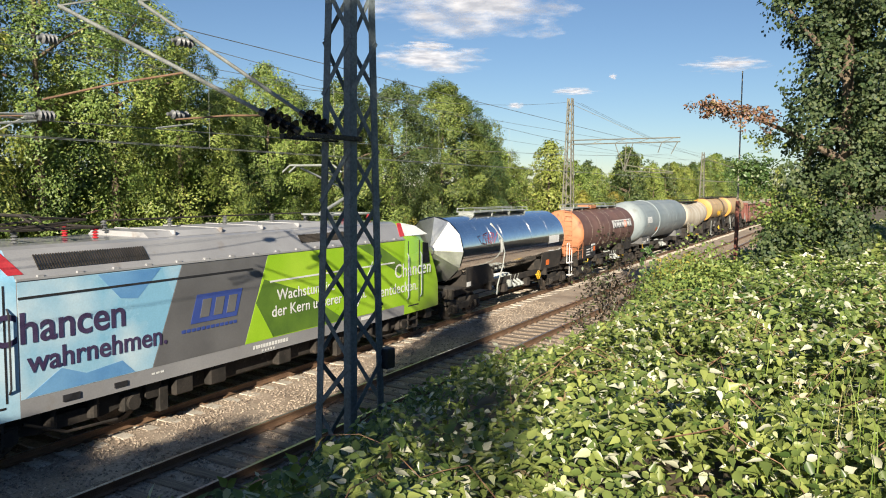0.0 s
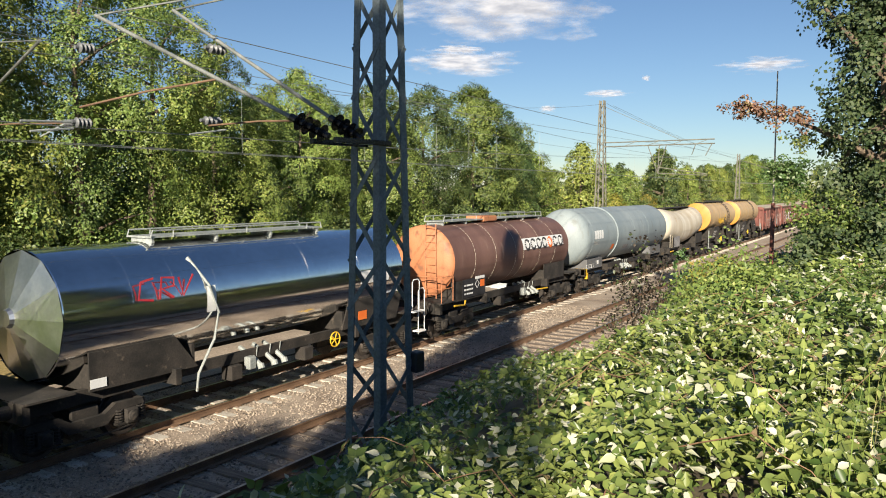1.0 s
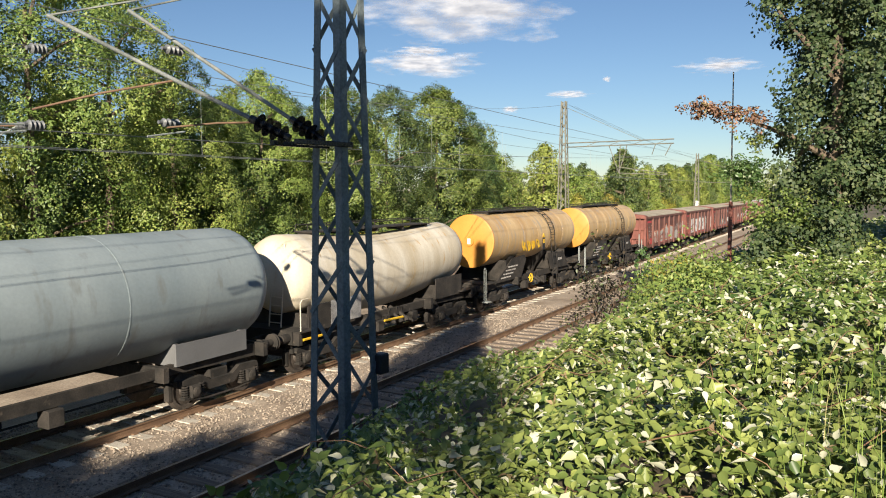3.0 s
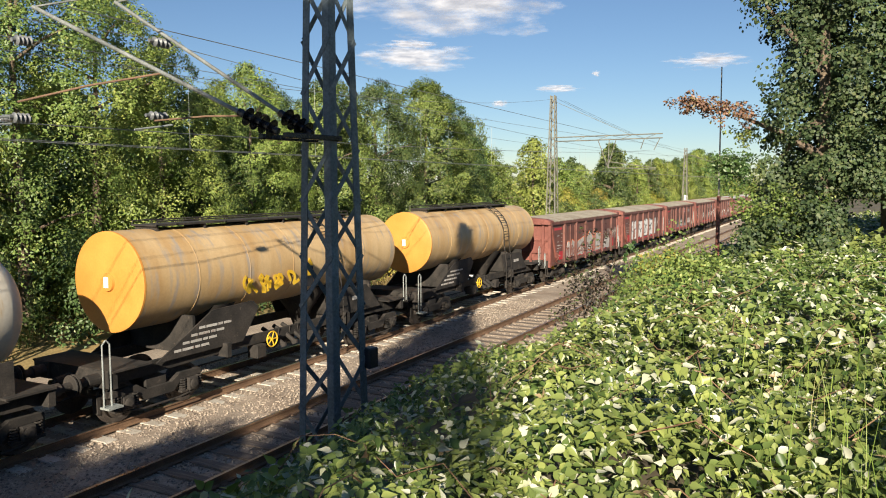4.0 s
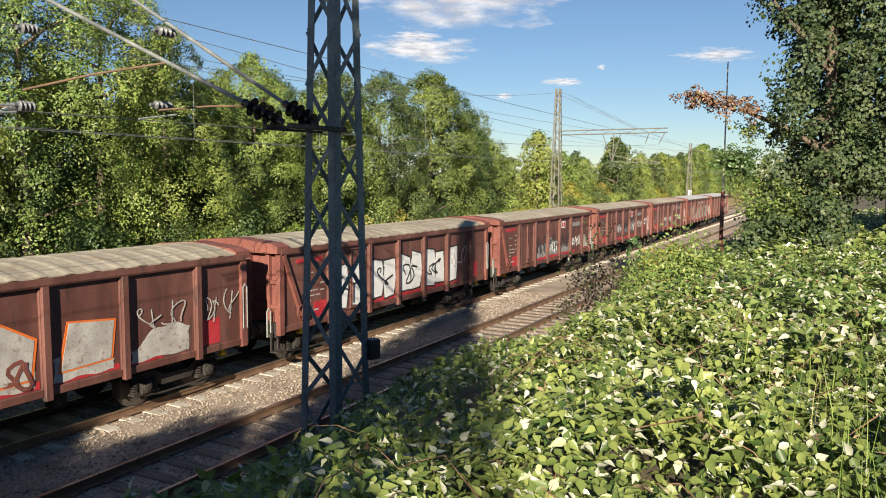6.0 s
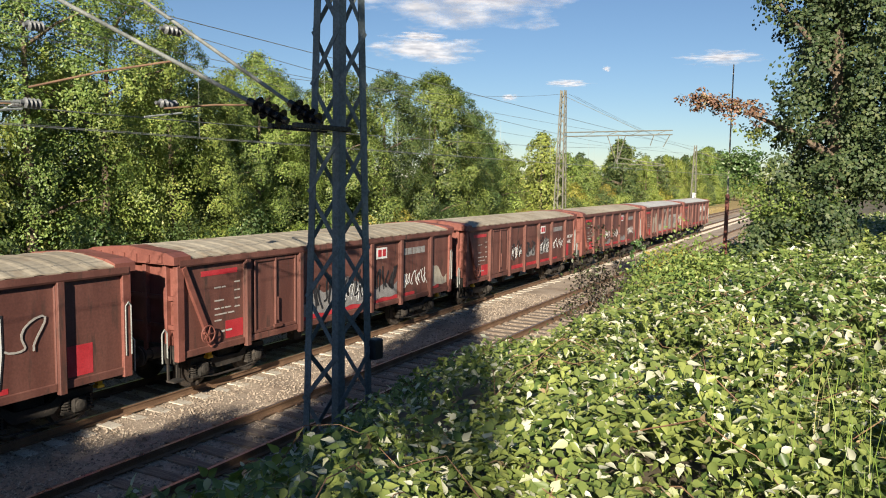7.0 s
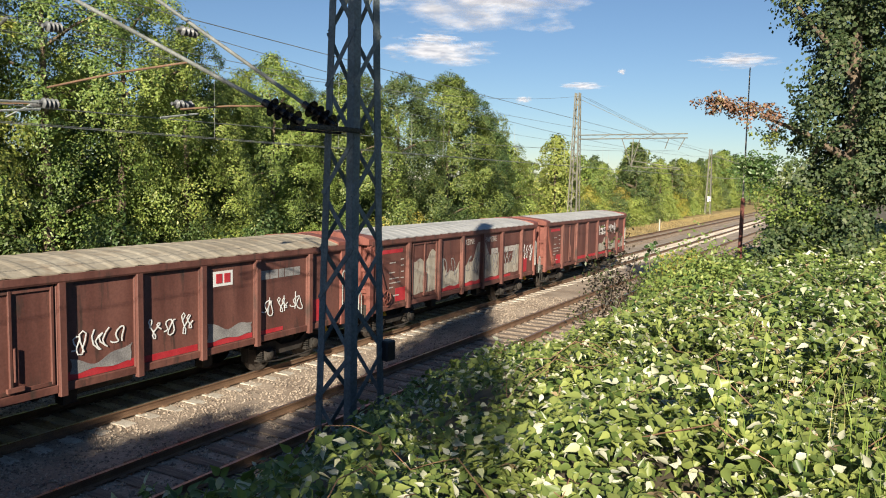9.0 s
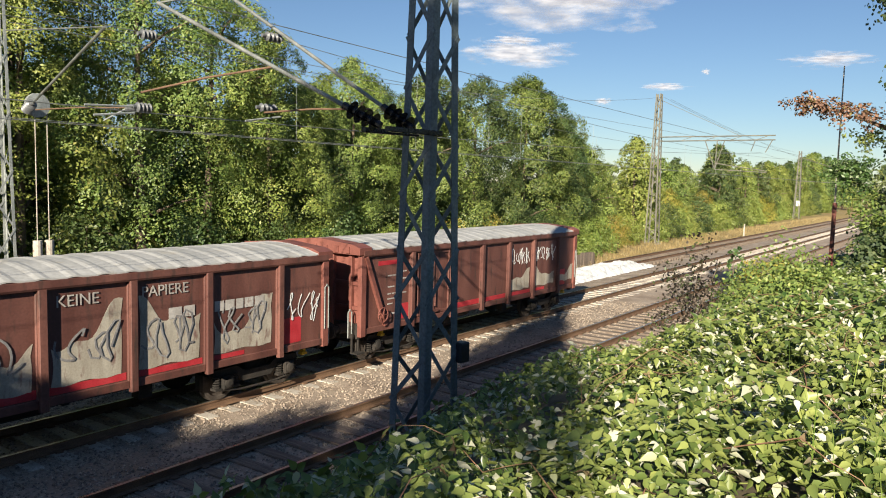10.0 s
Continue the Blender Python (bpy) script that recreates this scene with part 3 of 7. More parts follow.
def open_wagon(index):
    wag = thing("open_wagon", WAGON_LABELS[index], "freight wagon", "brown open wagons of the train")
    L = 14.07
    def underframe(bm):
        for s in (-1, 1):
            a, b = sorted((s * 0.95, s * 1.1))
            prism_y(bm, [(0.62, 0.78), (0.62, 1.12), (L - 0.62, 1.12), (L - 0.62, 0.78), (L - 4.3, 0.86), (4.3, 0.86)], a, b)
        box(bm, 0.66, L - 0.66, -1.32, 1.32, 1.02, 1.12)
        for x in (0.66, L - 0.8):
            box(bm, x, x + 0.14, -1.25, 1.25, 0.78, 1.18)
        for x in (4.4, 7.0, 9.6):
            box(bm, x - 0.06, x + 0.06, -1.2, 1.2, 0.8, 1.02)
        tube(bm, [(5.5, -0.5, 0.72), (6.9, -0.5, 0.72)], 0.2, 12)
        tube(bm, [(3.8, -0.6, 0.66), (10.2, -0.6, 0.66)], 0.025, 6)
        for x in (5.1, 8.6):
            box(bm, x, x + 0.3, -0.95, -0.7, 0.5, 0.82)
    shared_parts("underframe/E", wag, underframe, UNDER)
    def side(s):
        def make(bm):
            a, b = sorted((s * 1.31, s * 1.36))
            box(bm, 0.72, L - 0.72, a, b, 0.98, 3.02)
            a, b = sorted((s * 1.28, s * 1.4))
            box(bm, 0.72, L - 0.72, a, b, 0.9, 1.06, 0.012)
        return make
    shared("side_wall/near", wag, side(-1), BROWN, label="brown painted steel side")
    shared("side_wall/far", wag, side(1), BROWN)
    def top_rail(bm):
        prism_x(bm, [(-1.3, 2.96), (-1.44, 2.96), (-1.46, 3.0), (-1.46, 3.12), (-1.3, 3.14)], 0.66, L - 0.66)
    shared("top_rail/near", wag, top_rail, BROWN, label="dark brown upper edge beam")
    shared("top_rail/far", wag, top_rail, BROWN, (L, 0, 0), turn=math.pi)
    def stake(bm):
        prism_y(bm, [(-0.075, 0.84), (0.075, 0.84), (0.075, 2.97), (-0.075, 2.97)], -1.47, -1.355)
        box(bm, -0.1, 0.1, -1.4, -1.345, 0.9, 2.97)
        bmesh.ops.bevel(bm, geom=[e for e in bm.edges if abs((e.verts[0].co - e.verts[1].co).z) > 1.5], offset=0.012, segments=1, affect="EDGES")
    for x in STAKES:
        shared("stake", wag, stake, BROWN, (x, 0, 0), "upright steel stake")
        shared("stake", wag, stake, BROWN, (x, 0, 0), turn=math.pi)
    def door(bm):
        for x in (3.05, 3.82, 4.6):
            box(bm, x, x + 0.06, -1.405, -1.355, 1.1, 2.92, 0.008)
        for z in (1.08, 2.86):
            box(bm, 3.05, 4.66, -1.395, -1.355, z, z + 0.07)
        tube(bm, [(3.9, -1.42, 1.9), (3.9, -1.42, 1.3)], 0.02, 6)
        box(bm, 3.75, 4.05, -1.45, -1.38, 1.12, 1.2)
    shared_parts("door_frame", wag, door, BROWN, label="framed side door of the wagon")
    def end_wall(bm):
        box(bm, 0.74, 0.8, -1.33, 1.33, 1.0, 3.0)
        for y in (-1.0, -0.35, 0.35, 1.0):
            box(bm, 0.62, 0.75, y - 0.06, y + 0.06, 1.0, 3.0, 0.01)
        for z in (1.55, 2.2):
            box(bm, 0.66, 0.75, -1.32, 1.32, z, z + 0.1)
        for y in (-1.36, 1.36):
            box(bm, 0.6, 0.8, y - 0.07, y + 0.07, 0.85, 3.0, 0.012)
    shared_parts("end_wall", wag, end_wall, RED, label="faded red brown end wall with ribs")
    shared_parts("end_wall", wag, end_wall, RED, (L, 0, 0), turn=math.pi)
    def strut(bm):
        obox(bm, (0.78, -1.41, 2.95), (1.62, -1.41, 1.05), 0.12, 0.09, (0, 1, 0))
    shared("end_strut/front", wag, strut, RED, label="slanting end strut")
    shared("end_strut/back", wag, strut, BROWN, (L, 0, 0), turn=math.pi)
    def roof(bm):
        n, m = 132, 9
        rows = []
        for i in range(n + 1):
            x = 0.95 + (L - 1.9) * i / n
            rib = 0.016 if i % 6 in (0, 1) else 0.0
            row = []
            for j in range(m):
                y = -1.43 + 2.86 * j / (m - 1)
                row.append(bm.verts.new((x, y, 3.15 + 0.2 * (1 - (y / 1.43) ** 2) + rib)))
            rows.append(row)
        for r0, r1 in zip(rows, rows[1:]):
            for j in range(m - 1):
                bm.faces.new((r0[j], r0[j + 1], r1[j + 1], r1[j]))
        ext = bmesh.ops.extrude_face_region(bm, geom=bm.faces[:])
        bmesh.ops.translate(bm, verts=[e for e in ext["geom"] if isinstance(e, bmesh.types.BMVert)], vec=(0, 0, -0.025))
    if index < 5:
        shared("roof/tan", wag, roof, ROOF_TAN, label="dusty tan ribbed roof sheets")
    else:
        shared("roof/grey", wag, roof, ROOF, label="pale grey ribbed roof sheets")
    def hood(bm):
        prism_x(bm, [(-1.45, 3.02), (-1.45, 3.2), (-1.2, 3.28), (0, 3.38), (1.2, 3.28), (1.45, 3.2), (1.45, 3.02)], 0.5, 0.98)
        for y in (-1.1, -0.7, -0.3, 0.1, 0.5, 0.9):
            box(bm, 0.47, 0.52, y, y + 0.12, 3.05, 3.22)
    shared("roof_hood/front", wag, hood, RED, label="red roof end hood")
    shared("roof_hood/back", wag, hood, RED, (L, 0, 0), turn=math.pi)
    hw = shared("handwheel", wag, make_handwheel, RED, (1.42, -1.5, 1.36), "red spoked brake handwheel")
    def rails(bm):
        hoop(bm, 0.5, 0.36, -1.2, 0.85, 1.6)
        hoop(bm, L - 0.5, L - 0.36, -1.2, 0.85, 1.6)
        hoop(bm, L - 0.75, L - 0.62, -1.44, 1.3, 2.4, 0.014)
    shared_parts("handrail/E", wag, rails, GALV, label="grey steel shunter handrails")
    def step(bm):
        box(bm, 0.45, 0.75, -1.45, -1.2, 0.42, 0.46)
        for x in (0.47, 0.72):
            box(bm, x, x + 0.04, -1.24, -1.2, 0.44, 0.95)
    shared("foot_step", wag, step, UNDER)
    shared("foot_step", wag, step, UNDER, (L, 0, 0), turn=math.pi)
    def lug(bm):
        box(bm, -0.05, 0.05, -1.2, -1.1, 0.72, 0.86)
        box(bm, -0.08, 0.08, -1.22, -1.08, 0.7, 0.76)
    for x in (1.75, L - 1.2):
        shared("yellow_lug", wag, lug, YEL_PAINT, (x, 0, 0), "yellow painted lifting lug")
    # painted data panels and stripes
    def panel(bm):
        plate(bm, 1.35, 2.5, -1.364, 2.68, 2.8)
        plate(bm, 2.1, 2.68, -1.364, 1.12, 1.55)
        plate(bm, 4.9, 6.4, -1.364, 1.08, 1.24)
        plate(bm, 12.05, 12.6, -1.364, 1.1, 1.7)
        plate(bm, 8.35, 9.8, -1.364, 1.08, 1.2)
        plate(bm, 6.62, 8.08, -1.364, 1.08, 1.22)
        plate(bm, 10.1, 10.9, -1.364, 1.08, 1.18)
    shared_parts("red_panel", wag, panel, SIGNAL_RED, label="bright red painted label fields")
    def data(bm):
        for z, ws in ((2.36, (0.2, 0.12)), (2.05, (0.3,)), (1.86, (0.16, 0.1, 0.2)), (1.72, (0.4, 0.2)), (1.58, (0.22,))):
            bars(bm, 1.75, z, -1.366, ws, 0.035)
        for k in range(4):
            plate(bm, 2.4, 2.58, -1.366, 2.44 - 0.2 * k, 2.475 - 0.2 * k, 0.003)
        bars(bm, 1.95, 1.3, -1.368, (0.12, 0.2), 0.045)
    shared_parts("data_print", wag, data, GRAF_WHITE, label="small white data print")
    for x in (2.52, L - 2.52):
        bogie(wag, x)
    ends(wag, L)
    graffiti(wag, index)
    TRAIN.append((wag, FRONTS[7 + index]))
    return wag


WAGON_LABELS = ("brown covered open wagon with white and red spray paint", "brown covered open wagon with big white block graffiti", "brown covered wagon with small white marks",
                "brown covered wagon with black and silver swirls sprayed", "brown covered wagon with dark tags along the bays", "brown covered wagon with large cream sprayed shapes",
                "brown covered last wagon with cream patches low on its side")


def tag_strokes(rng, x, z, w, h, n):
    """A quick hand-sprayed scribble: letters of one looping line each, with the odd straight bar."""
    out = []
    for k in range(n):
        x0, lw = x + w * k / n, w / n * rng.uniform(0.8, 1.05)
        loops, ph, lean = rng.choice((1.0, 1.5, 2.0)), rng.uniform(0, 6.28), rng.uniform(-0.1, 0.25)
        hh = h * rng.uniform(0.75, 1.1)
        pts = []
        for i in range(19):
            u = i / 18
            dz = hh / 2 * math.sin(2 * math.pi * loops * u + ph) * (0.75 + 0.25 * math.sin(5 * u + ph))
            pts.append((x0 + lw * (0.12 + 0.7 * u) + 0.16 * lw * math.sin(4 * math.pi * loops * u + 1.3 * ph) + lean * dz, z + h / 2 + dz))
        out.append(pts)
        if rng.random() < 0.5:
            xb = x0 + lw * rng.uniform(0.2, 0.8)
            out.append([(xb, z + h * rng.uniform(0, 0.2)), (xb + lean * h * 0.5, z + h * 0.5), (xb + lean * h, z + h * rng.uniform(0.8, 1.05))])
    return out


BAYS = ((1.0, 2.7), (2.9, 4.7), (4.9, 6.4), (6.6, 8.1), (8.3, 9.83), (10.03, 11.8), (12.0, 13.3))


def graffiti(wag, index):
    """Spray paint on the near side, bay by bay, kept between the stakes."""
    rng = random.Random(40 + index)
    Y = -1.365
    wave = [rng.uniform(0, 6.28) for _ in range(4)]
    def fills(name, material, bays, z0, z1, share=0.9, label="", count=0):
        """One sprayed field a bay; its swinging upper edge runs on from bay to bay."""
        top = lambda x: z0 + (z1 - z0) * (0.72 + 0.3 * math.sin(1.5 * x + wave[0]) + 0.16 * math.sin(3.7 * x + wave[1]) + 0.07 * math.sin(9 * x + wave[2]))
        for b in bays:
            x0, x1 = BAYS[b]
            margin = (x1 - x0) * (1 - share) * 0.3
            xa, xb = x0 + 0.03 + margin * rng.random(), x1 - 0.03 - margin * rng.random()
            ring = [(xa + 0.05 * math.sin(7 * k), z0 + (top(xa) - z0) * k / 4) for k in range(5)]
            ring += [(xa + (xb - xa) * k / 16, top(xa + (xb - xa) * k / 16)) for k in range(1, 16)]
            ring += [(xb - 0.05 * abs(math.sin(5 * k)), z0 + (top(xb) - z0) * (4 - k) / 4) for k in range(5)]
            ring += [(xb + (xa - xb) * k / 12, z0 + 0.025 * math.sin(0.9 * k + wave[3])) for k in range(1, 12)]
            bm = bmesh.new()
            prism_y(bm, ring, Y - 0.003, Y)
            part(name, bm, material, wag, label)
    def strokes(name, material, bays, z, h, n, width, label=""):
        for b in bays:
            bm = bmesh.new()
            x0, x1 = BAYS[b]
            for s in tag_strokes(rng, x0 + 0.1, z, x1 - x0 - 0.2, h, n):
                strip(bm, s, width, Y - 0.01, 0.004)
            parts(name, bm, material, wag, label)
    def blocks(material, edge, shapes, label, edge_label):
        """Block letters: a dark rim with a paler face before it, cut at the stakes."""
        for shape in shapes:
            cx = sum(p[0] for p in shape) / len(shape)
            cz = sum(p[1] for p in shape) / len(shape)
            grown = [(cx + (x - cx) * 1.1, cz + (z - cz) * 1.09) for x, z in shape]
            bm = bmesh.new()
            prism_y(bm, grown, Y - 0.006, Y)
            rim = part("sprayed_rim", bm, edge, wag, edge_label)
            bm = bmesh.new()
            prism_y(bm, shape, Y - 0.011, Y - 0.006)
            part("sprayed_letter", bm, material, rim, label)
    if index == 0:
        blocks(GRAF_WHITE, ORG_PAINT, [[(3.1, 1.15), (3.5, 1.15), (3.75, 1.95), (3.45, 2.0), (3.3, 1.6)], [(3.95, 1.2), (4.4, 1.2), (4.62, 1.9), (4.2, 2.05)], [(4.95, 1.3), (5.3, 1.25), (5.5, 1.6), (6.3, 1.85), (6.35, 2.1), (5.2, 1.9)],
                [(5.4, 1.3), (6.2, 1.35), (6.3, 1.6), (5.6, 1.5)], [(6.7, 1.25), (7.9, 1.3), (8.0, 2.0), (7.4, 2.35), (6.9, 2.0)], [(8.5, 1.3), (9.6, 1.35), (9.7, 2.1), (8.7, 2.2)]], "white sprayed letter", "orange sprayed rim")
        fills("sprayed_fill", GRAF_WHITE, (1, 2, 3, 4, 5), 1.12, 1.8, 0.75, "white sprayed patches")
        strokes("sprayed_line", RED, (1, 2, 3), 1.15, 0.6, 2, 0.08)
        strokes("tag", GRAF_WHITE, (5, 6), 1.6, 0.7, 2, 0.03)
    elif index == 1:
        blocks(WHITE, BLACK_INK, [[(x + rng.uniform(-0.06, 0.06), z + rng.uniform(-0.1, 0.1)) for x, z in ((x0, 1.2), (x0 + 0.62, 1.18), (x0 + 0.7, 1.7), (x0 + 0.64, 2.4), (x0 + 0.05, 2.42), (x0 - 0.04, 1.8))]
                                  for x0 in (3.0, 3.9, 4.98, 5.7, 6.7, 7.4, 8.4, 9.1, 10.15)], "big white sprayed block shape", "black sprayed rim")
        strokes("sprayed_line", BLACK_INK, (1, 2, 3, 4), 1.45, 0.7, 1, 0.06)
        strokes("tag", GRAF_WHITE, (5,), 1.6, 0.8, 2, 0.04)
    elif index == 4:
        fills("sprayed_fill", GRAF_GREY, (2, 4), 1.2, 1.7, 0.6)
        strokes("tag", WHITE, (2, 3, 5), 1.5, 0.5, 3, 0.03, "thin white tags")
    elif index == 2:
        fills("sprayed_fill", GRAF_GREY, (2, 3, 4), 1.2, 1.95, 0.9, "silver grey sprayed letters")
        fills("cream_fill", GRAF_CREAM, (6,), 1.2, 2.2, 0.7)
        strokes("sprayed_line", BLACK_INK, (2, 3, 4), 1.3, 0.9, 3, 0.06)
        strokes("tag", WHITE, (3, 5), 1.3, 0.6, 4, 0.025, "thin white scribbles")
    elif index == 3:
        fills("sprayed_fill", GRAF_GREY, (3, 4), 1.5, 2.1, 0.5)
        strokes("sprayed_line", BLACK_INK, (2, 3, 4), 1.5, 0.8, 2, 0.07, "black sprayed curves")
        strokes("tag", WHITE, (2, 4, 5), 1.5, 0.6, 3, 0.028)
        lettering(wag, "OKTAN", 12.3, 2.0, 0.24, Y - 0.012, WHITE, "tag", "white handwritten tag", 0.3)
        lettering(wag, "FUEL", 12.38, 1.74, 0.24, Y - 0.012, WHITE, "tag", "", 0.3)
    elif index == 5:
        fills("sprayed_fill", GRAF_CREAM, (1, 2, 3, 4, 5), 1.22, 2.5, 0.85, "cream sprayed shapes", 1)
        strokes("sprayed_line", GRAF_GREY, (2, 3, 4, 5), 1.4, 0.9, 2, 0.04)
        lettering(wag, "KEINE", 6.75, 2.62, 0.3, Y - 0.012, GRAF_WHITE, "tag", "white scratched capitals", 0.0)
        lettering(wag, "PAPIERE", 8.4, 2.62, 0.3, Y - 0.012, GRAF_WHITE, "tag", "white scratched capitals", 0.0)
        strokes("tag", WHITE, (6,), 1.5, 0.8, 3, 0.025, "white looping tag")
    else:
        fills("sprayed_fill", GRAF_CREAM, (4, 5, 6), 1.25, 1.9, 0.8, "cream sprayed patches", 1)
        strokes("tag", WHITE, (4, 5), 2.1, 0.6, 4, 0.03, "white scratchy tags")
    if index == 5:
        bm = bmesh.new()
        bars(bm, 9.0, 2.12, Y - 0.012, (0.3, 0.26), 0.22, 0.05)
        bars(bm, 10.1, 2.12, Y - 0.012, (0.24, 0.24, 0.2, 0.24, 0.26), 0.22, 0.04)
        parts("faded_print", bm, GRAF_WHITE, wag, "faded pale company print")
    if index in (2, 3, 4):
        bm = bmesh.new()
        plate(bm, 8.55, 9.15, Y - 0.004, 2.45, 2.8)
        sign = part("logo_plate", bm, WHITE, wag, "white logo plate with red shapes")
        bm = bmesh.new()
        for x in (8.63, 8.88):
            box(bm, x, x + 0.19, Y - 0.012, Y - 0.006, 2.52, 2.74, 0.005)
        part("logo_mark", bm, SIGNAL_RED, sign)
        bm = bmesh.new()
        bars(bm, 10.1, 2.45, Y - 0.004, (0.3, 0.28, 0.2, 0.3, 0.26), 0.22, 0.03)
        parts("faded_print", bm, GRAF_GREY, wag, "faded pale company print")


# -- tank wagons --
def tank_under(wag, L, deck=True):
    bm = bmesh.new()
    for s in (-1, 1):
        a, b = sorted((s * 0.85, s * 0.97))
        prism_y(bm, [(0.62, 0.86), (0.62, 1.16), (L - 0.62, 1.16), (L - 0.62, 0.86), (L - 3.2, 0.92), (3.2, 0.92)], a, b)
    for x in (0.62, 3.9, L - 3.9, L - 0.76):
        box(bm, x, x + 0.14, -1.25, 1.25, 0.86, 1.2)
    tube(bm, [(L * 0.45, -0.45, 0.75), (L * 0.45 + 1.4, -0.45, 0.75)], 0.2, 12)
    tube(bm, [(3.5, -0.7, 0.68), (L - 3.5, -0.7, 0.68)], 0.025, 6)
    for x in (L * 0.4, L * 0.58):
        box(bm, x, x + 0.35, -1.1, -0.75, 0.55, 0.9, 0.02)
    parts("underframe", bm, UNDER, wag, "grimy dark steel frame member")
    if deck:
        bm = bmesh.new()
        for x0, x1 in ((0.62, 1.6), (L - 1.6, L - 0.62)):
            box(bm, x0, x1, -1.3, 1.3, 1.2, 1.24)
        parts("end_platform", bm, UNDER, wag)
    for x in (2.0, L - 2.0):
        bogie(wag, x)
    ends(wag, L)


def saddles(wag, L, r, cz, xs, material=None, top=None):
    """Cradle plates between the frame and the tank."""
    top = top or cz - r * 0.55
    bm = bmesh.new()
    for x0, x1, slope in xs:
        prism_y(bm, [(x0, 1.12), (x1, 1.12), (x1 + slope, top), (x0 + max(0, slope), top)], -1.12, -1.08)
        prism_y(bm, [(x0, 1.12), (x1, 1.12), (x1 + slope, top), (x0 + max(0, slope), top)], 1.08, 1.12)
        for x in (x0 + 0.1, x1 - 0.1):
            box(bm, x - 0.04, x + 0.04, -1.08, 1.08, 1.1, cz - r * 0.75)
    return parts("saddle", bm, material or UNDER, wag, "grey cradle plate with data print")


def bands(wag, xs, r, cz, material, w=0.06, proud=0.012):
    for x in xs:
        bm = bmesh.new()
        lathe_x(bm, [(x, r - 0.02), (x, r + proud), (x + w, r + proud), (x + w, r - 0.02)], 48, 0, cz)
        part("tank_band", bm, material, wag, smooth=True)


def walkway(wag, x0, x1, z, material, rail=0.28):
    bm = bmesh.new()
    box(bm, x0, x1, -0.38, 0.38, z, z + 0.04)
    for x in np.linspace(x0 + 0.1, x1 - 0.1, max(3, int((x1 - x0) / 1.2))):
        box(bm, x - 0.03, x + 0.03, -0.35, 0.35, z - 0.12, z)
    w = part("roof_walkway", bm, material, wag, "steel walkway along the tank top")
    if rail:
        bm = bmesh.new()
        for y in (-0.4, 0.4):
            tube(bm, [(x0, y, z), (x0 + 0.05, y, z + rail), (x1 - 0.05, y, z + rail), (x1, y, z)], 0.018, 6)
            for x in np.linspace(x0 + 0.6, x1 - 0.6, max(2, int((x1 - x0) / 1.5))):
                tube(bm, [(x, y, z), (x, y, z + rail)], 0.015, 6)
        parts("walkway_rail", bm, material, w)


def ladder(bm, foot, head, bow=0.0, width=0.4, along="x", rungs=9, r=0.018):
    off = Vector((width / 2, 0, 0)) if along == "x" else Vector((0, width / 2, 0))
    f, h = Vector(foot), Vector(head)
    def at(u):
        p = f.lerp(h, u)
        p.y -= bow * math.sin(math.pi * u)
        return p
    for s in (-1, 1):
        tube(bm, [at(u) + s * off for u in np.linspace(0, 1, 8)], r, 6)
    for k in range(rungs):
        p = at((k + 0.5) / rungs)
        tube(bm, [p - off, p + off], r * 0.8, 5)


def valve_gear(wag, x, material=None):
    """Outlet pipes and taps under the belly."""
    bm = bmesh.new()
    for dx in (0, 0.45, 0.8):
        tube(bm, [(x + dx, -0.5, 1.15), (x + dx, -0.95, 0.95), (x + dx, -1.2, 0.8)], 0.06, 8)
        tube(bm, [(x + dx, -1.2, 0.83), (x + dx, -1.24, 0.72)], 0.085, 10)
        tube(bm, [(x + dx + 0.1, -0.95, 0.92), (x + dx + 0.1, -1.0, 1.2)], 0.015, 5)
    box(bm, x - 0.3, x - 0.08, -1.15, -0.95, 0.72, 1.02, 0.02)
    part("valve_gear", bm, material or GALV, wag, "grey outlet valves and pipes")


def dish(x_end, x_in, r, n=7, sign=1):
    """Rounded end profile from the centre of the end out to the shell."""
    return [(x_end + (x_in - x_end) * (1 - math.cos(a)), r * math.sin(a)) for a in np.linspace(0, math.pi / 2, n)]


def data_plates(wag, items):
    for name, material, x0, x1, z0, z1, y, label in items:
        bm = bmesh.new()
        plate(bm, x0, x1, y, z0, z1)
        part(name, bm, material, wag, label)


def curved_plate(wag, name, material, x0, x1, a0, a1, r, cz, label="", proud=0.006, slant=0.0):
    """A painted field that follows the tank; angles in degrees above the waist on the near side."""
    bm = bmesh.new()
    n = 8
    rows = []
    for i in range(n + 1):
        a = radians(a0 + (a1 - a0) * i / n)
        y, z = -(r + proud) * math.cos(a), cz + (r + proud) * math.sin(a)
        s = slant * i / n
        rows.append((bm.verts.new((x0 + s, y, z)), bm.verts.new((x1 + s, y, z))))
    for p, q in zip(rows, rows[1:]):
        bm.faces.new((p[0], p[1], q[1], q[0]))
    return part(name, bm, material, wag, label, smooth=True)




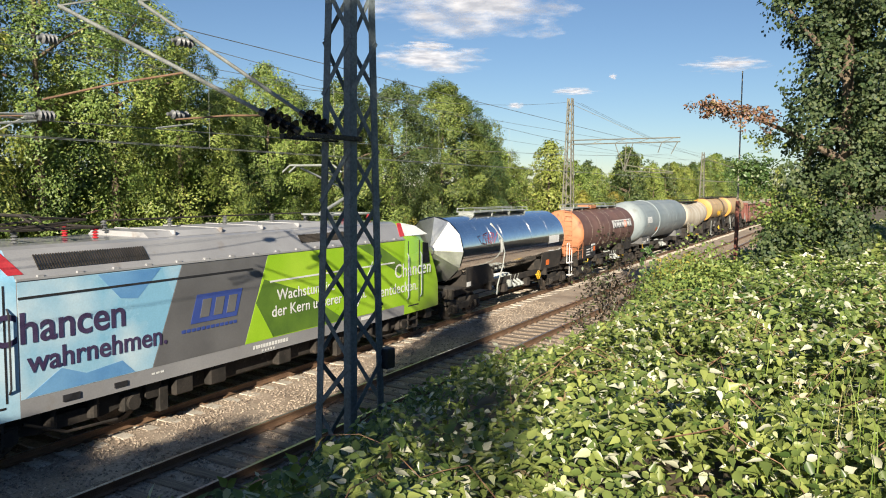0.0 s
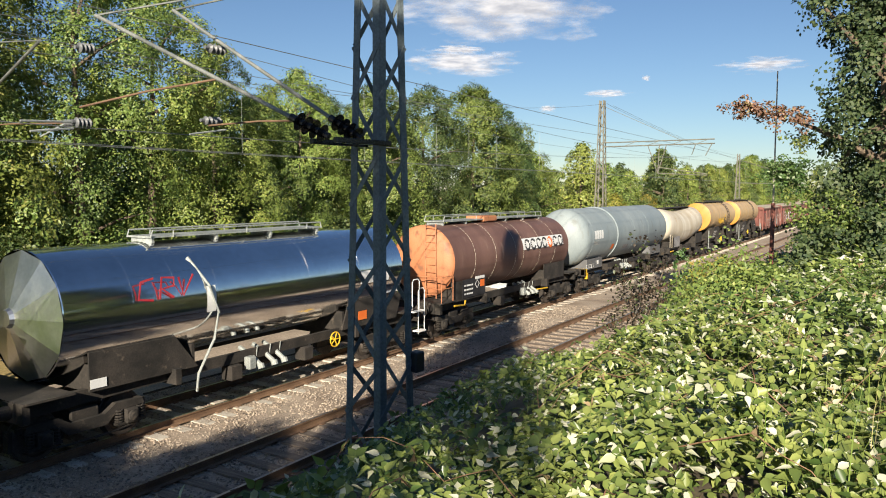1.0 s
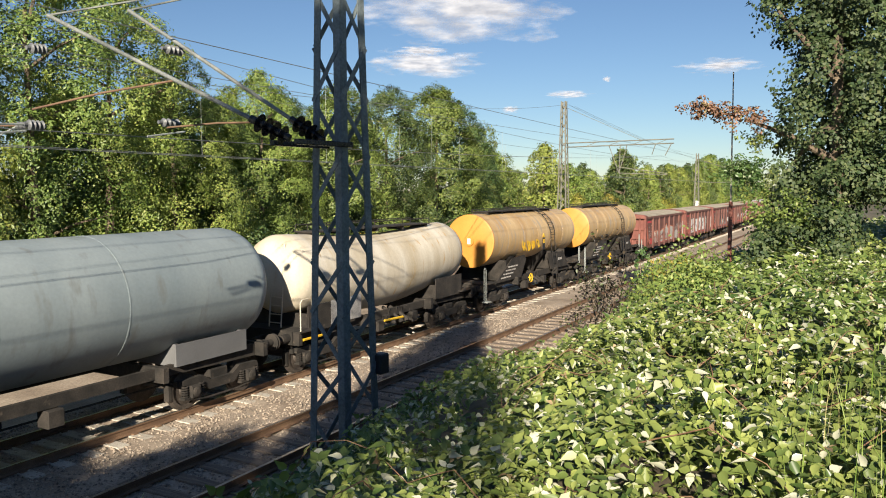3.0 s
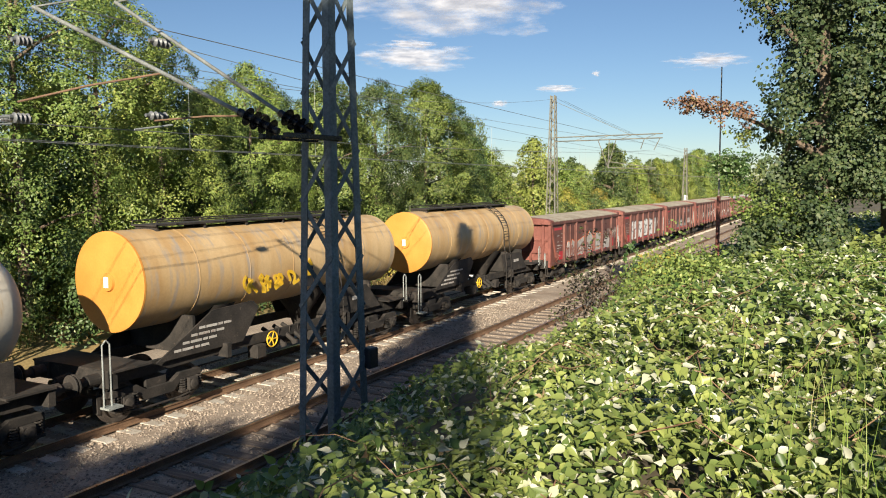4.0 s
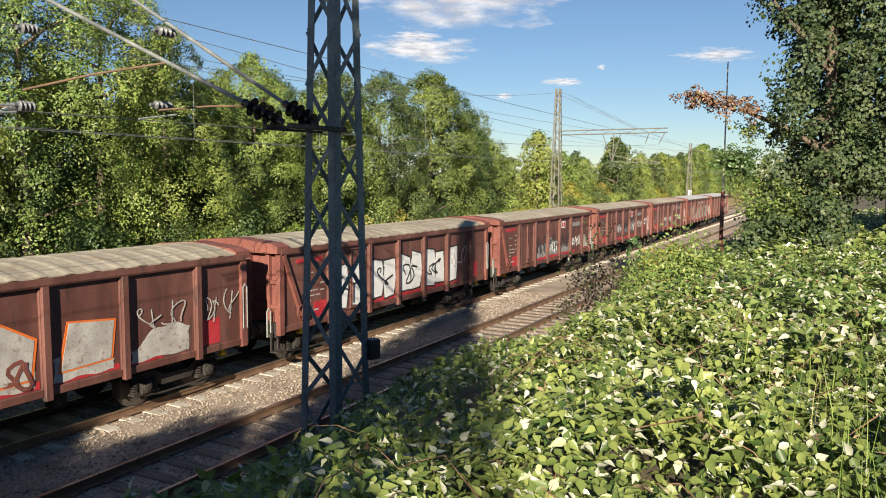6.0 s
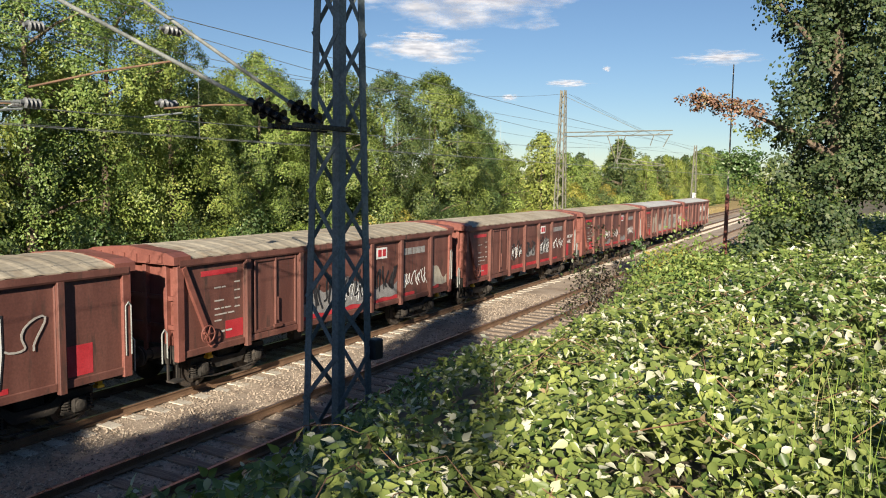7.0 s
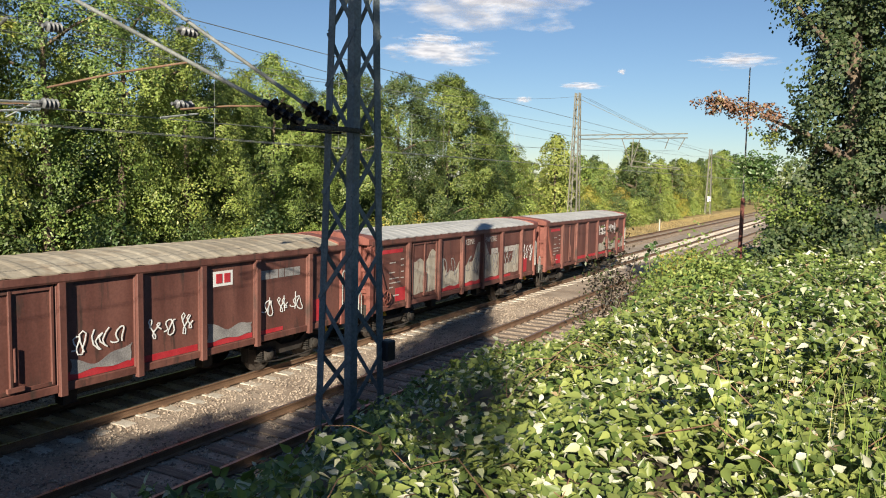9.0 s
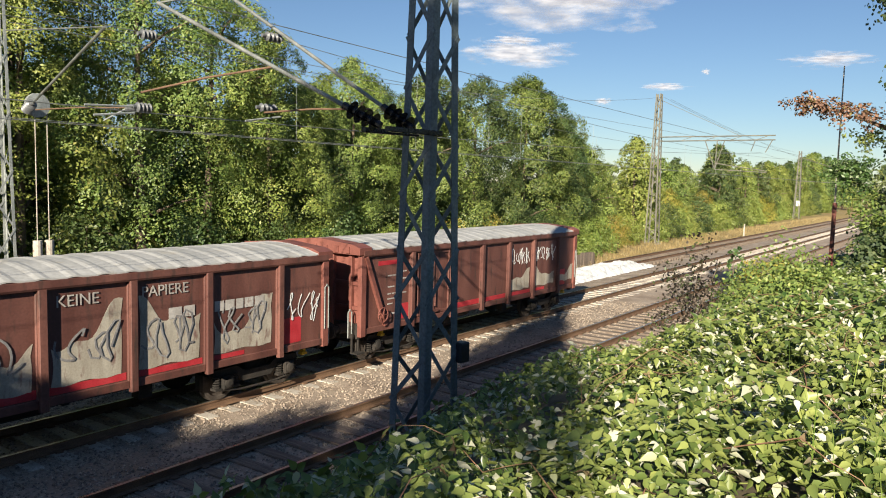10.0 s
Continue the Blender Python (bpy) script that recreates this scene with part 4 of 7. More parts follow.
def build_tanks():
    # polished steel tank
    L = 13.94
    wag = thing("tank_wagon", "polished mirror-like steel tank wagon with conical end", "tank wagon", "tank wagons of the train")
    tank_under(wag, L)
    r, cz = 1.27, 2.58
    bm = bmesh.new()
    lathe_x(bm, [(1.42, r), (1.44, r + 0.015), (12.3, r + 0.015), (12.32, r)], 64, 0, cz)
    part("tank_shell", bm, CHROME, wag, "mirror polished steel cladding", True)
    bm = bmesh.new()
    lathe_x(bm, [(1.05, 0.0), (1.06, 0.16), (1.08, 0.17), (1.14, 0.2), (1.43, r)], 12, 0, cz)
    part("front_cone", bm, BRUSHED, wag, "shallow cone of polished wedge sheets")
    bm = bmesh.new()
    lathe_x(bm, [(12.31, r), (12.5, r * 0.8), (12.62, r * 0.4), (12.65, 0.0)], 48, 0, cz)
    part("rear_end", bm, CHROME, wag, smooth=True)
    bands(wag, (2.9, 3.95, 5.05, 8.1, 10.2), r + 0.015, cz, CHROME, 0.045, 0.006)
    walkway(wag, 4.0, 9.6, cz + r + 0.1, GALV, 0.16)
    saddles(wag, L, r, cz, ((2.0, 4.6, -0.6), (9.6, 12.2, 0.3)))
    valve_gear(wag, 6.4)
    bm = bmesh.new()
    tube(bm, [(4.55, -0.9, cz + 0.95), (4.8, -1.32, cz + 0.3), (5.0, -1.36, cz - 0.3), (4.9, -1.3, cz - 0.9), (4.45, -1.3, 1.0), (4.4, -1.3, 0.62)], 0.03, 8)
    part("drain_pipe", bm, GALV, wag, "bent drain pipe down the side", True)
    bm = bmesh.new()
    for pts in ([(0, 0.45), (-0.3, 0.4), (-0.35, 0.05), (0, 0)], [(0.15, 0), (0.2, 0.45), (0.5, 0.42), (0.5, 0.25), (0.2, 0.22), (0.5, 0.0)], [(0.62, 0.42), (0.75, 0.02), (1.0, 0.45)]):
        strip(bm, [(3.35 + x, 2.75 + z) for x, z in pts], 0.05, -1.305)
    parts("sprayed_line", bm, SIGNAL_RED, wag, "red sprayed initials")
    curved_plate(wag, "white_patch", WHITE, 4.75, 5.0, -12, 14, r + 0.02, cz)
    curved_plate(wag, "data_sign", WHITE, 10.25, 11.6, -10, 6, r + 0.02, cz, "white company sign with fine print")
    data_plates(wag, [("hazard_plate", ORG_PAINT, 10.3, 10.7, 1.3, 1.55, -1.14, "orange hazard number plate"), ("data_sign", WHITE, 2.0, 2.35, 1.18, 1.36, -1.14, "")])
    hw = shared("handwheel/yellow", wag, make_handwheel, YEL_PAINT, (9.2, -1.2, 0.95), "yellow brake handwheel")
    bm = bmesh.new()
    hoop(bm, 12.9, 13.3, -1.25, 1.2, 2.2)
    hoop(bm, 13.2, 13.55, -1.28, 0.45, 1.9)
    box(bm, 12.7, 13.3, -1.45, -1.2, 1.2, 1.24)
    box(bm, 13.0, 13.4, -1.45, -1.2, 0.55, 0.59)
    part("handrail", bm, WHITE, wag, "white painted shunter rails and steps")
    TRAIN.append((wag, FRONTS[1]))

    # rust brown tank
    L = 13.34
    wag = thing("tank_wagon", "rust brown tank wagon with ladder and white company board", "tank wagon", "tank wagons of the train")
    tank_under(wag, L)
    r, cz = 1.27, 2.52
    bm = bmesh.new()
    lathe_x(bm, [(1.55, r), (1.55, r), (11.75, r)] + [(12.0 - q[0], q[1]) for q in dish(0, 0.25, r)[::-1]], 56, 0, cz)
    part("tank_shell", bm, RUST_TANK, wag, "dull brown painted tank", True)
    bm = bmesh.new()
    lathe_x(bm, dish(1.25, 1.55, r), 48, 0, cz)
    part("front_end", bm, RUST_END, wag, "orange brown dished tank end", True)
    # hair-thin bands in a pale colour paint the highlight along the tank bands
    bands(wag, (3.0, 4.6, 6.3, 7.0, 8.6, 10.2), r, cz, CREAM, 0.012, 0.004)
    walkway(wag, 2.2, 10.6, cz + r + 0.08, GALV, 0.2)
    bm = bmesh.new()
    box(bm, 5.2, 6.3, -0.4, 0.4, cz + r, cz + r + 0.22, 0.03)
    part("dome_cover", bm, RUST_END, wag)
    bm = bmesh.new()
    ladder(bm, (1.15, -0.55, 1.3), (1.35, -0.4, 3.85), 0, 0.42, "y", 10)
    part("ladder", bm, RUST_END, wag, "brown steel end ladder")
    bm = bmesh.new()
    for pts in (((0.7, -1.25), (1.45, -1.25)), ((0.7, -1.25), (0.7, 0.2))):
        (xa, ya), (xb, yb) = pts
        tube(bm, [(xa, ya, 1.24), (xa, ya, 2.1), (xb, yb, 2.1), (xb, yb, 1.24)], 0.018, 6)
        tube(bm, [(xa, ya, 1.7), (xb, yb, 1.7)], 0.015, 6)
    part("platform_rail", bm, RUST_END, wag)
    saddles(wag, L, r, cz, ((1.6, 3.9, 0.0), (9.4, 11.6, 0.0)))
    sign = curved_plate(wag, "company_board", WHITE, 6.95, 11.1, 4, 25, r + 0.012, cz, "white company board with dark shapes")
    # plain rounded shapes stand for the company's word
    bm = bmesh.new()
    for k in range(7):
        x = 7.15 + 0.57 * k
        if k == 4:
            continue
        n = 14
        yy = -(r + 0.03)
        ring = [(x + 0.22 + 0.2 * math.cos(a), cz + 0.28 + 0.19 * math.sin(a)) for a in np.linspace(0.6, 5.9 if k % 2 else 6.6, n)]
        for (xa, za), (xb, zb) in zip(ring, ring[1:]):
            ya = -math.sqrt(max(0.01, (r + 0.024) ** 2 - (za - cz) ** 2))
            obox(bm, (xa, ya, za), (xb, ya, zb), 0.09, 0.012, (0, 1, 0))
    parts("board_mark", bm, BLACK_INK, sign)
    bm = bmesh.new()
    ring = [(9.65 + 0.19 * math.cos(a), cz + 0.28 + 0.19 * math.sin(a)) for a in np.linspace(0, 6.3, 15)]
    for (xa, za), (xb, zb) in zip(ring, ring[1:]):
        ya = -math.sqrt((r + 0.024) ** 2 - (za - cz) ** 2)
        obox(bm, (xa, ya, za), (xb, ya, zb), 0.1, 0.012, (0, 1, 0))
    parts("board_mark", bm, ORG_PAINT, sign)
    data_plates(wag, [("data_board", BLACK_INK, 2.3, 4.0, 1.2, 1.85, -1.14, "black data board"), ("hazard_plate", ORG_PAINT, 3.6, 3.9, 1.5, 1.75, -1.15, "orange hazard number plate"), ("data_sign", WHITE, 3.2, 3.9, 1.8, 1.9, -1.152, "")])
    bm = bmesh.new()
    for k in range(3):
        bars(bm, 2.4, 1.3 + 0.15 * k, -1.148, (0.15, 0.3, 0.12), 0.06)
    strip(bm, [(3.2, 1.62), (3.35, 1.77), (3.5, 1.62), (3.35, 1.47), (3.2, 1.62)], 0.03, -1.15)
    parts("data_print", bm, WHITE, wag)
    bm = bmesh.new()
    tube(bm, [(1.5, -1.28, 1.05), (2.2, -1.28, 1.0), (2.25, -1.28, 1.15)], 0.03, 6)
    tube(bm, [(8.5, -1.2, 0.85), (9.6, -1.2, 0.8)], 0.03, 6)
    parts("yellow_lever", bm, YEL_PAINT, wag, "yellow brake lever")
    valve_gear(wag, 7.6)
    TRAIN.append((wag, FRONTS[2]))

    # large blue grey gas tank
    L = 15.43
    wag = thing("tank_wagon", "large blue grey gas tank wagon with domed ends", "tank wagon", "tank wagons of the train")
    tank_under(wag, L, False)
    r, cz = 1.42, 2.68
    bm = bmesh.new()
    lathe_x(bm, [(q[0], q[1]) for q in dish(0.15, 1.0, r, 10)] + [(L - q[0], q[1]) for q in dish(0.15, 1.0, r, 10)[::-1]], 64, 0, cz)
    part("tank_shell", bm, GREY_TANK, wag, "weathered blue grey painted pressure tank", True)
    bands(wag, (1.3, 7.9, 10.6), r, cz, GREY_TANK, 0.03, 0.006)
    bands(wag, (4.9,), r, cz, GREY_TANK, 0.09, 0.05)
    bm = bmesh.new()
    lathe_x(bm, [(0.1, 0.0), (0.1, 0.3), (0.2, 0.34), (0.3, 0.34)], 24, 0, cz - 0.25)
    part("manhole", bm, GREY_TANK, wag, "round bolted manhole on the end", True)
    saddles(wag, L, r, cz, ((1.2, 3.4, -0.0), (12.0, 14.2, 0.0)), LOCO_CHAR, 1.62)
    valve_gear(wag, 7.0)
    # plain white shapes for the company mark
    for k in range(4):
        curved_plate(wag, "company_mark", WHITE, 1.45 + 0.32 * k, 1.73 + 0.32 * k, -2.5, 14.5, r, cz, "plain white company shape", 0.008, 0.04)
    for k in range(4):
        curved_plate(wag, "data_print", GRAF_WHITE, 1.4, 2.1 + 0.1 * (k % 2), -6.5 - 2.4 * k, -5.6 - 2.4 * k, r, cz, "", 0.007)
    curved_plate(wag, "hazard_plate", ORG_PAINT, 4.15, 4.55, -30, -18, r, cz, "orange hazard number plate", 0.02)
    curved_plate(wag, "data_plate", GRAF_GREY, 6.2, 7.1, -34, -24, r, cz, "", 0.03)
    data_plates(wag, [("data_sign", WHITE, 2.55, 2.8, 1.3, 1.5, -1.15, "small white code plate")])
    bm = bmesh.new()
    for x in (1.1, 1.45, 1.8):
        strip(bm, [(x, 1.2), (x + 0.3, 1.2), (x + 0.3, 1.36), (x, 1.36), (x, 1.2)], 0.02, -1.15)
    parts("data_print", bm, WHITE, wag)
    bm = bmesh.new()
    box(bm, 0.62, 0.95, -1.25, -0.6, 0.9, 1.2, 0.02)
    box(bm, 0.95, 1.1, -1.24, -1.1, 0.7, 1.0, 0.01)
    part("yellow_beam_end", bm, YEL_PAINT, wag, "orange yellow painted buffer beam")
    TRAIN.append((wag, FRONTS[3]))

    # cream sagging tank
    L = 11.72
    wag = thing("tank_wagon", "stained cream tank wagon with a sagging belly", "tank wagon", "tank wagons of the train")
    tank_under(wag, L)
    r, cz = 1.2, 2.72
    sag = lambda x: -0.36 * math.cos((x - L / 2) / (L / 2) * math.pi / 2) ** 2
    bm = bmesh.new()
    prof = dish(0.75, 1.25, r * 0.92, 6)
    prof += [(x, r * (0.94 + 0.08 * math.sin((x - 1.25) / (L - 2.5) * math.pi))) for x in np.linspace(1.3, L - 1.3, 22)]
    prof += [(L - q[0], q[1]) for q in dish(0.75, 1.25, r * 0.92, 6)[::-1]]
    lathe_x(bm, prof, 48, 0, cz, bend=sag)
    part("tank_shell", bm, CREAM, wag, "cream paint streaked with ochre stains", True)
    walkway(wag, 2.5, 9.2, cz + r - 0.12, UNDER, 0.22)
    saddles(wag, L, r, cz - 0.2, ((1.2, 3.4, 0.0), (8.4, 10.4, 0.0)))
    bm = bmesh.new()
    ladder(bm, (0.7, -0.35, 1.3), (1.0, -0.3, 3.6), 0, 0.42, "y", 10)
    hoop(bm, 0.7, 1.2, -1.25, 1.24, 2.1)
    part("ladder", bm, CREAM, wag, "cream end ladder")
    data_plates(wag, [("data_board", GRAF_GREY, 2.2, 3.7, 1.2, 1.9, -1.14, "grey data board")])
    bm = bmesh.new()
    tube(bm, [(0.8, -1.25, 1.0), (1.6, -1.25, 1.0)], 0.04, 6)
    tube(bm, [(4.9, -1.2, 0.9), (6.0, -1.2, 0.86)], 0.04, 6)
    parts("yellow_lever", bm, YEL_PAINT, wag, "yellow brake lever")
    valve_gear(wag, 5.4, UNDER)
    TRAIN.append((wag, FRONTS[4]))

    # two ochre powder tanks
    for k, (L, front) in enumerate(((12.79, FRONTS[5]), (12.86, FRONTS[6]))):
        wag = thing("tank_wagon", "ochre yellow tank wagon with flat orange end" + (" and yellow graffiti" if k == 0 else " and an arched ladder"), "tank wagon", "tank wagons of the train")
        tank_under(wag, L)
        r, cz = 1.13, 2.89
        x1 = L - 0.95
        bm = bmesh.new()
        lathe_x(bm, [(1.66, r), (x1, r)] + [(x1 + 0.25 - q[0], q[1]) for q in dish(0, 0.25, r, 6)[::-1]], 56, 0, cz)
        part("tank_shell", bm, YELLOW, wag, "ochre paint with pale dusty streaks", True)
        bm = bmesh.new()
        lathe_x(bm, [(1.6, 0.0), (1.6, r - 0.05), (1.62, r), (1.67, r + 0.004)], 48, 0, cz)
        lathe_x(bm, [(1.55, 0.0), (1.55, 0.2), (1.6, 0.22)], 24, 0, cz)
        fe = part("front_end", bm, ORANGE, wag, "flat bright orange tank end", True)
        bm = bmesh.new()
        box(bm, 1.535, 1.55, -0.07, 0.07, cz - 0.12, cz + 0.12)
        part("end_plate", bm, WHITE, fe)
        bands(wag, (3.2, 4.9, 6.6, 8.3, 10.0), r, cz, YELLOW, 0.025, 0.006)
        walkway(wag, 2.6, 10.2, cz + r + 0.06, UNDER, 0.12)
        # hopper cradle: sloping plates from the frame up to the tank
        bm = bmesh.new()
        for s in (-1.1, 1.06):
            prism_y(bm, [(1.9, 1.12), (4.6, 1.12), (5.2, 1.9), (5.0, 2.1), (3.6, 2.05)], s, s + 0.04)
            prism_y(bm, [(L - 4.4, 1.12), (L - 1.8, 1.12), (L - 2.6, 1.9), (L - 4.8, 1.95)], s, s + 0.04)
        for x in (3.0, 4.4, L - 4.0, L - 2.4):
            box(bm, x, x + 0.08, -1.06, 1.06, 1.1, 2.0)
        parts("saddle", bm, UNDER, wag, "dark grey sloping cradle plate")
        for x in (4.3, L - 4.6):
            bm = bmesh.new()
            rings = []
            for z, rr in ((2.1, 0.9), (1.3, 0.35), (0.8, 0.16)):
                rings.append([bm.verts.new((x + rr * math.cos(a), rr * math.sin(a), z)) for a in np.linspace(0, 2 * math.pi, 20, endpoint=False)])
            for r0, r1 in zip(rings, rings[1:]):
                for j in range(20):
                    bm.faces.new((r0[j], r0[(j + 1) % 20], r1[(j + 1) % 20], r1[j]))
            part("outlet_cone", bm, UNDER, wag, smooth=True)
        bm = bmesh.new()
        for q in range(4):
            bars(bm, 2.4 + 0.25 * q, 1.25 + 0.14 * q, -1.105, (0.2, 0.35, 0.15, 0.25), 0.06)
        bars(bm, L - 3.4, 1.5, -1.105, (0.25, 0.3), 0.12)
        parts("data_print", bm, GRAF_WHITE, wag, "small worn white print")
        bm = bmesh.new()
        for i in range(2):
            x = 8.0 + 0.55 * i
            arc = [(x - 0.25 + 0.25 * u, -(r + 0.12) * math.sin(a), cz + (r + 0.12) * math.cos(a)) for u, a in zip(np.linspace(0, 1, 9), np.linspace(0.15, 1.75, 9))]
            tube(bm, arc + [(x + 0.02, -1.35, 1.6), (x + 0.02, -1.35, 0.5)], 0.02, 6)
        for a in np.linspace(0.3, 1.7, 8):
            u = (a - 0.15) / 1.6
            tube(bm, [(7.75 + 0.25 * u, -(r + 0.12) * math.sin(a), cz + (r + 0.12) * math.cos(a)), (8.3 + 0.25 * u, -(r + 0.12) * math.sin(a), cz + (r + 0.12) * math.cos(a))], 0.016, 5)
        for z in (0.6, 0.95, 1.3, 1.65, 2.0):
            tube(bm, [(8.02, -1.35, z), (8.57, -1.35, z)], 0.016, 5)
        part("side_ladder", bm, UNDER, wag, "arched steel ladder over the tank", True)
        bm = bmesh.new()
        hoop(bm, L - 0.6, L - 0.42, -1.25, 1.1, 2.0)
        hoop(bm, 0.6, 0.42, -1.25, 0.5, 1.9)
        box(bm, 0.4, 0.75, -1.42, -1.15, 0.5, 0.54)
        part("handrail", bm, GALV, wag, "grey shunter handrails")
        valve_gear(wag, 6.0, UNDER)
        shared("handwheel/ochre", wag, make_handwheel, YEL_PAINT, (5.6, -1.18, 1.0), "yellow brake handwheel")
        if k == 0:
            rng = random.Random(9)
            bm = bmesh.new()
            for pts in tag_strokes(rng, 4.6, 2.25, 2.2, 0.5, 4):
                strip(bm, pts, 0.09, -r - 0.02)
            parts("sprayed_line", bm, YEL_PAINT, wag, "yellow sprayed letters")
            bm = bmesh.new()
            plate(bm, 7.1, 7.4, -r - 0.03, 2.2, 2.75, 0.01)
            sg = part("warning_sign", bm, BLACK_INK, wag, "yellow and black warning sign")
            bm = bmesh.new()
            prism_y(bm, [(7.1, 2.78), (7.4, 2.78), (7.25, 3.0)], -r - 0.035, -r - 0.02)
            plate(bm, 7.14, 7.36, -r - 0.036, 2.5, 2.7, 0.004)
            part("sign_face", bm, YEL_PAINT, sg)
        TRAIN.append((wag, front))


# -- electric locomotive --
def insulator_up(bm, x, y, z0, z1, r=0.08, n=4):
    """An upright ribbed insulator."""
    tube(bm, [(x, y, z0), (x, y, z1)], r * 0.45, 10)
    for k in range(n):
        z = z0 + (z1 - z0) * (k + 0.5) / n
        tube(bm, [(x, y, z - 0.012), (x, y, z + 0.014)], r, 12, r * 0.6)


def build_loco():
    L, W = 18.9, 1.49
    loco = thing("locomotive", "grey electric locomotive with pale blue and lime green livery", "locomotive")
    sec = [(-W, 0.88), (-W, 3.3), (-W + 0.06, 3.4), (-1.12, 3.82), (-0.95, 3.87), (0.95, 3.87), (1.12, 3.82), (W - 0.06, 3.4), (W, 3.3), (W, 0.88)]
    bm = bmesh.new()
    prism_x(bm, sec, 3.1, L - 3.1)
    part("body", bm, LOCO_GREY, loco, "grey body shell")
    # cabs: side outlines narrowed to the nose
    for front in (True, False):
        bm = bmesh.new()
        prof = [(3.1, 1.0, 3.87), (2.6, 1.0, 3.86), (1.9, 0.99, 3.72), (1.35, 0.97, 3.2), (0.95, 0.95, 2.5), (0.72, 0.93, 1.9), (0.66, 0.92, 1.0)]
        rings = []
        for x, wf, top in prof:
            xx = x if front else L - x
            k = (top - 0.88) / (3.87 - 0.88)
            rings.append([bm.verts.new((xx, y * wf, 0.88 + (z - 0.88) * k)) for y, z in sec])
        for r0, r1 in zip(rings, rings[1:]):
            for j in range(len(sec)):
                bm.faces.new((r0[j], r0[(j + 1) % len(sec)], r1[(j + 1) % len(sec)], r1[j]))
        bm.faces.new(rings[-1])
        bm.faces.new(rings[0])
        cab = part("cab", bm, LOCO_BLUE if front else LOCO_GREEN, loco, "pale blue cab" if front else "lime green cab with white roof edge", True)
        fx = (lambda x: x) if front else (lambda x: L - x)
        bm = bmesh.new()
        prism_y(bm, [(fx(1.95), 2.45), (fx(1.5), 2.45), (fx(1.62), 3.12), (fx(1.95), 3.16)], -W - 0.012, -W + 0.05)
        part("side_window", bm, GLASS, cab, "dark cab side window")
        bm = bmesh.new()
        for x in (2.15, 2.85):
            box(bm, min(fx(x), fx(x + 0.035)), max(fx(x), fx(x + 0.035)), -W - 0.006, -W + 0.01, 1.2, 3.25)
        plate(bm, min(fx(2.2), fx(2.85)), max(fx(2.2), fx(2.85)), -W - 0.004, 1.1, 1.14)
        part("door_gap", bm, BLACK_INK, cab, "dark gap round the cab door")
        bm = bmesh.new()
        for x in (2.1, 2.92):
            tube(bm, [(fx(x), -W, 1.35), (fx(x), -W - 0.06, 1.45), (fx(x), -W - 0.06, 2.75), (fx(x), -W, 2.85)], 0.018, 6)
        parts("handrail", bm, BLACK_INK if front else GREY_TANK, cab)
        bm = bmesh.new()
        for z in (0.35, 0.62):
            box(bm, min(fx(2.2), fx(2.8)), max(fx(2.2), fx(2.8)), -W + 0.02, -W + 0.2, z, z + 0.04)
        for x in (2.22, 2.78):
            box(bm, fx(x) - 0.025, fx(x) + 0.025, -W + 0.02, -W + 0.07, 0.35, 0.9)
        part("step", bm, UNDER, cab, "hanging cab steps")
        # roof edge stripe
        bm = bmesh.new()
        prism_y(bm, [(fx(3.05), 3.42), (fx(3.3), 3.42), (fx(3.05), 3.86), (fx(2.8), 3.86)], -1.45, -1.1)
        bmesh.ops.rotate(bm, verts=bm.verts, cent=(0, -1.43, 3.4), matrix=Matrix.Rotation(radians(0), 3, "X"))
        bm.free()
        bm = bmesh.new()
        yo = lambda z: -1.43 + (z - 3.4) * 0.31 / 0.42 - 0.012
        vs = [bm.verts.new((fx(x), yo(z), z)) for x, z in ((3.0, 3.41), (3.28, 3.41), (3.02, 3.82), (2.78, 3.82))]
        vs2 = [bm.verts.new(v.co + Vector((0, 0.03, 0))) for v in vs]
        bm.faces.new(vs), bm.faces.new(vs2[::-1])
        for i in range(4):
            bm.faces.new((vs[i], vs2[i], vs2[(i + 1) % 4], vs[(i + 1) % 4]))
        part("roof_stripe", bm, SIGNAL_RED, cab, "red stripe at the cab roof edge")
        if not front:
            bm = bmesh.new()
            vs = [bm.verts.new((x, yo(z) + 0.002, z)) for x, z in ((L - 3.0, 3.41), (L - 1.55, 3.41), (L - 2.0, 3.7), (L - 2.75, 3.82))]
            vs2 = [bm.verts.new(v.co + Vector((0, 0.02, 0.0))) for v in vs]
            bm.faces.new(vs), bm.faces.new(vs2[::-1])
            for i in range(4):
                bm.faces.new((vs[i], vs2[i], vs2[(i + 1) % 4], vs[(i + 1) % 4]))
            part("roof_edge", bm, WHITE, cab, "white cab roof edge")
    # livery fields, each a thin film on the side
    Y = -W - 0.004
    def field(name, material, outline, label="", y=Y):
        bm = bmesh.new()
        prism_y(bm, outline, y, y + 0.004)
        return part(name, bm, material, loco, label)
    field("livery_blue", LOCO_BLUE, [(3.12, 1.2), (5.92, 1.2), (6.74, 3.28), (3.12, 3.28)], "pale blue painted field with clouds")
    field("livery_cloud", LOCO_SKY, [(4.7, 3.27), (6.2, 3.27), (5.6, 2.7), (5.2, 2.75)], "", Y - 0.003)
    field("livery_cloud", LOCO_SKY, [(3.2, 1.21), (5.5, 1.21), (5.2, 1.5), (4.4, 1.42), (3.9, 1.62)], "", Y - 0.003)
    field("livery_grey", LOCO_CHAR, [(5.94, 1.2), (8.6, 1.2), (9.43, 3.28), (6.76, 3.28)], "slanted charcoal grey field")
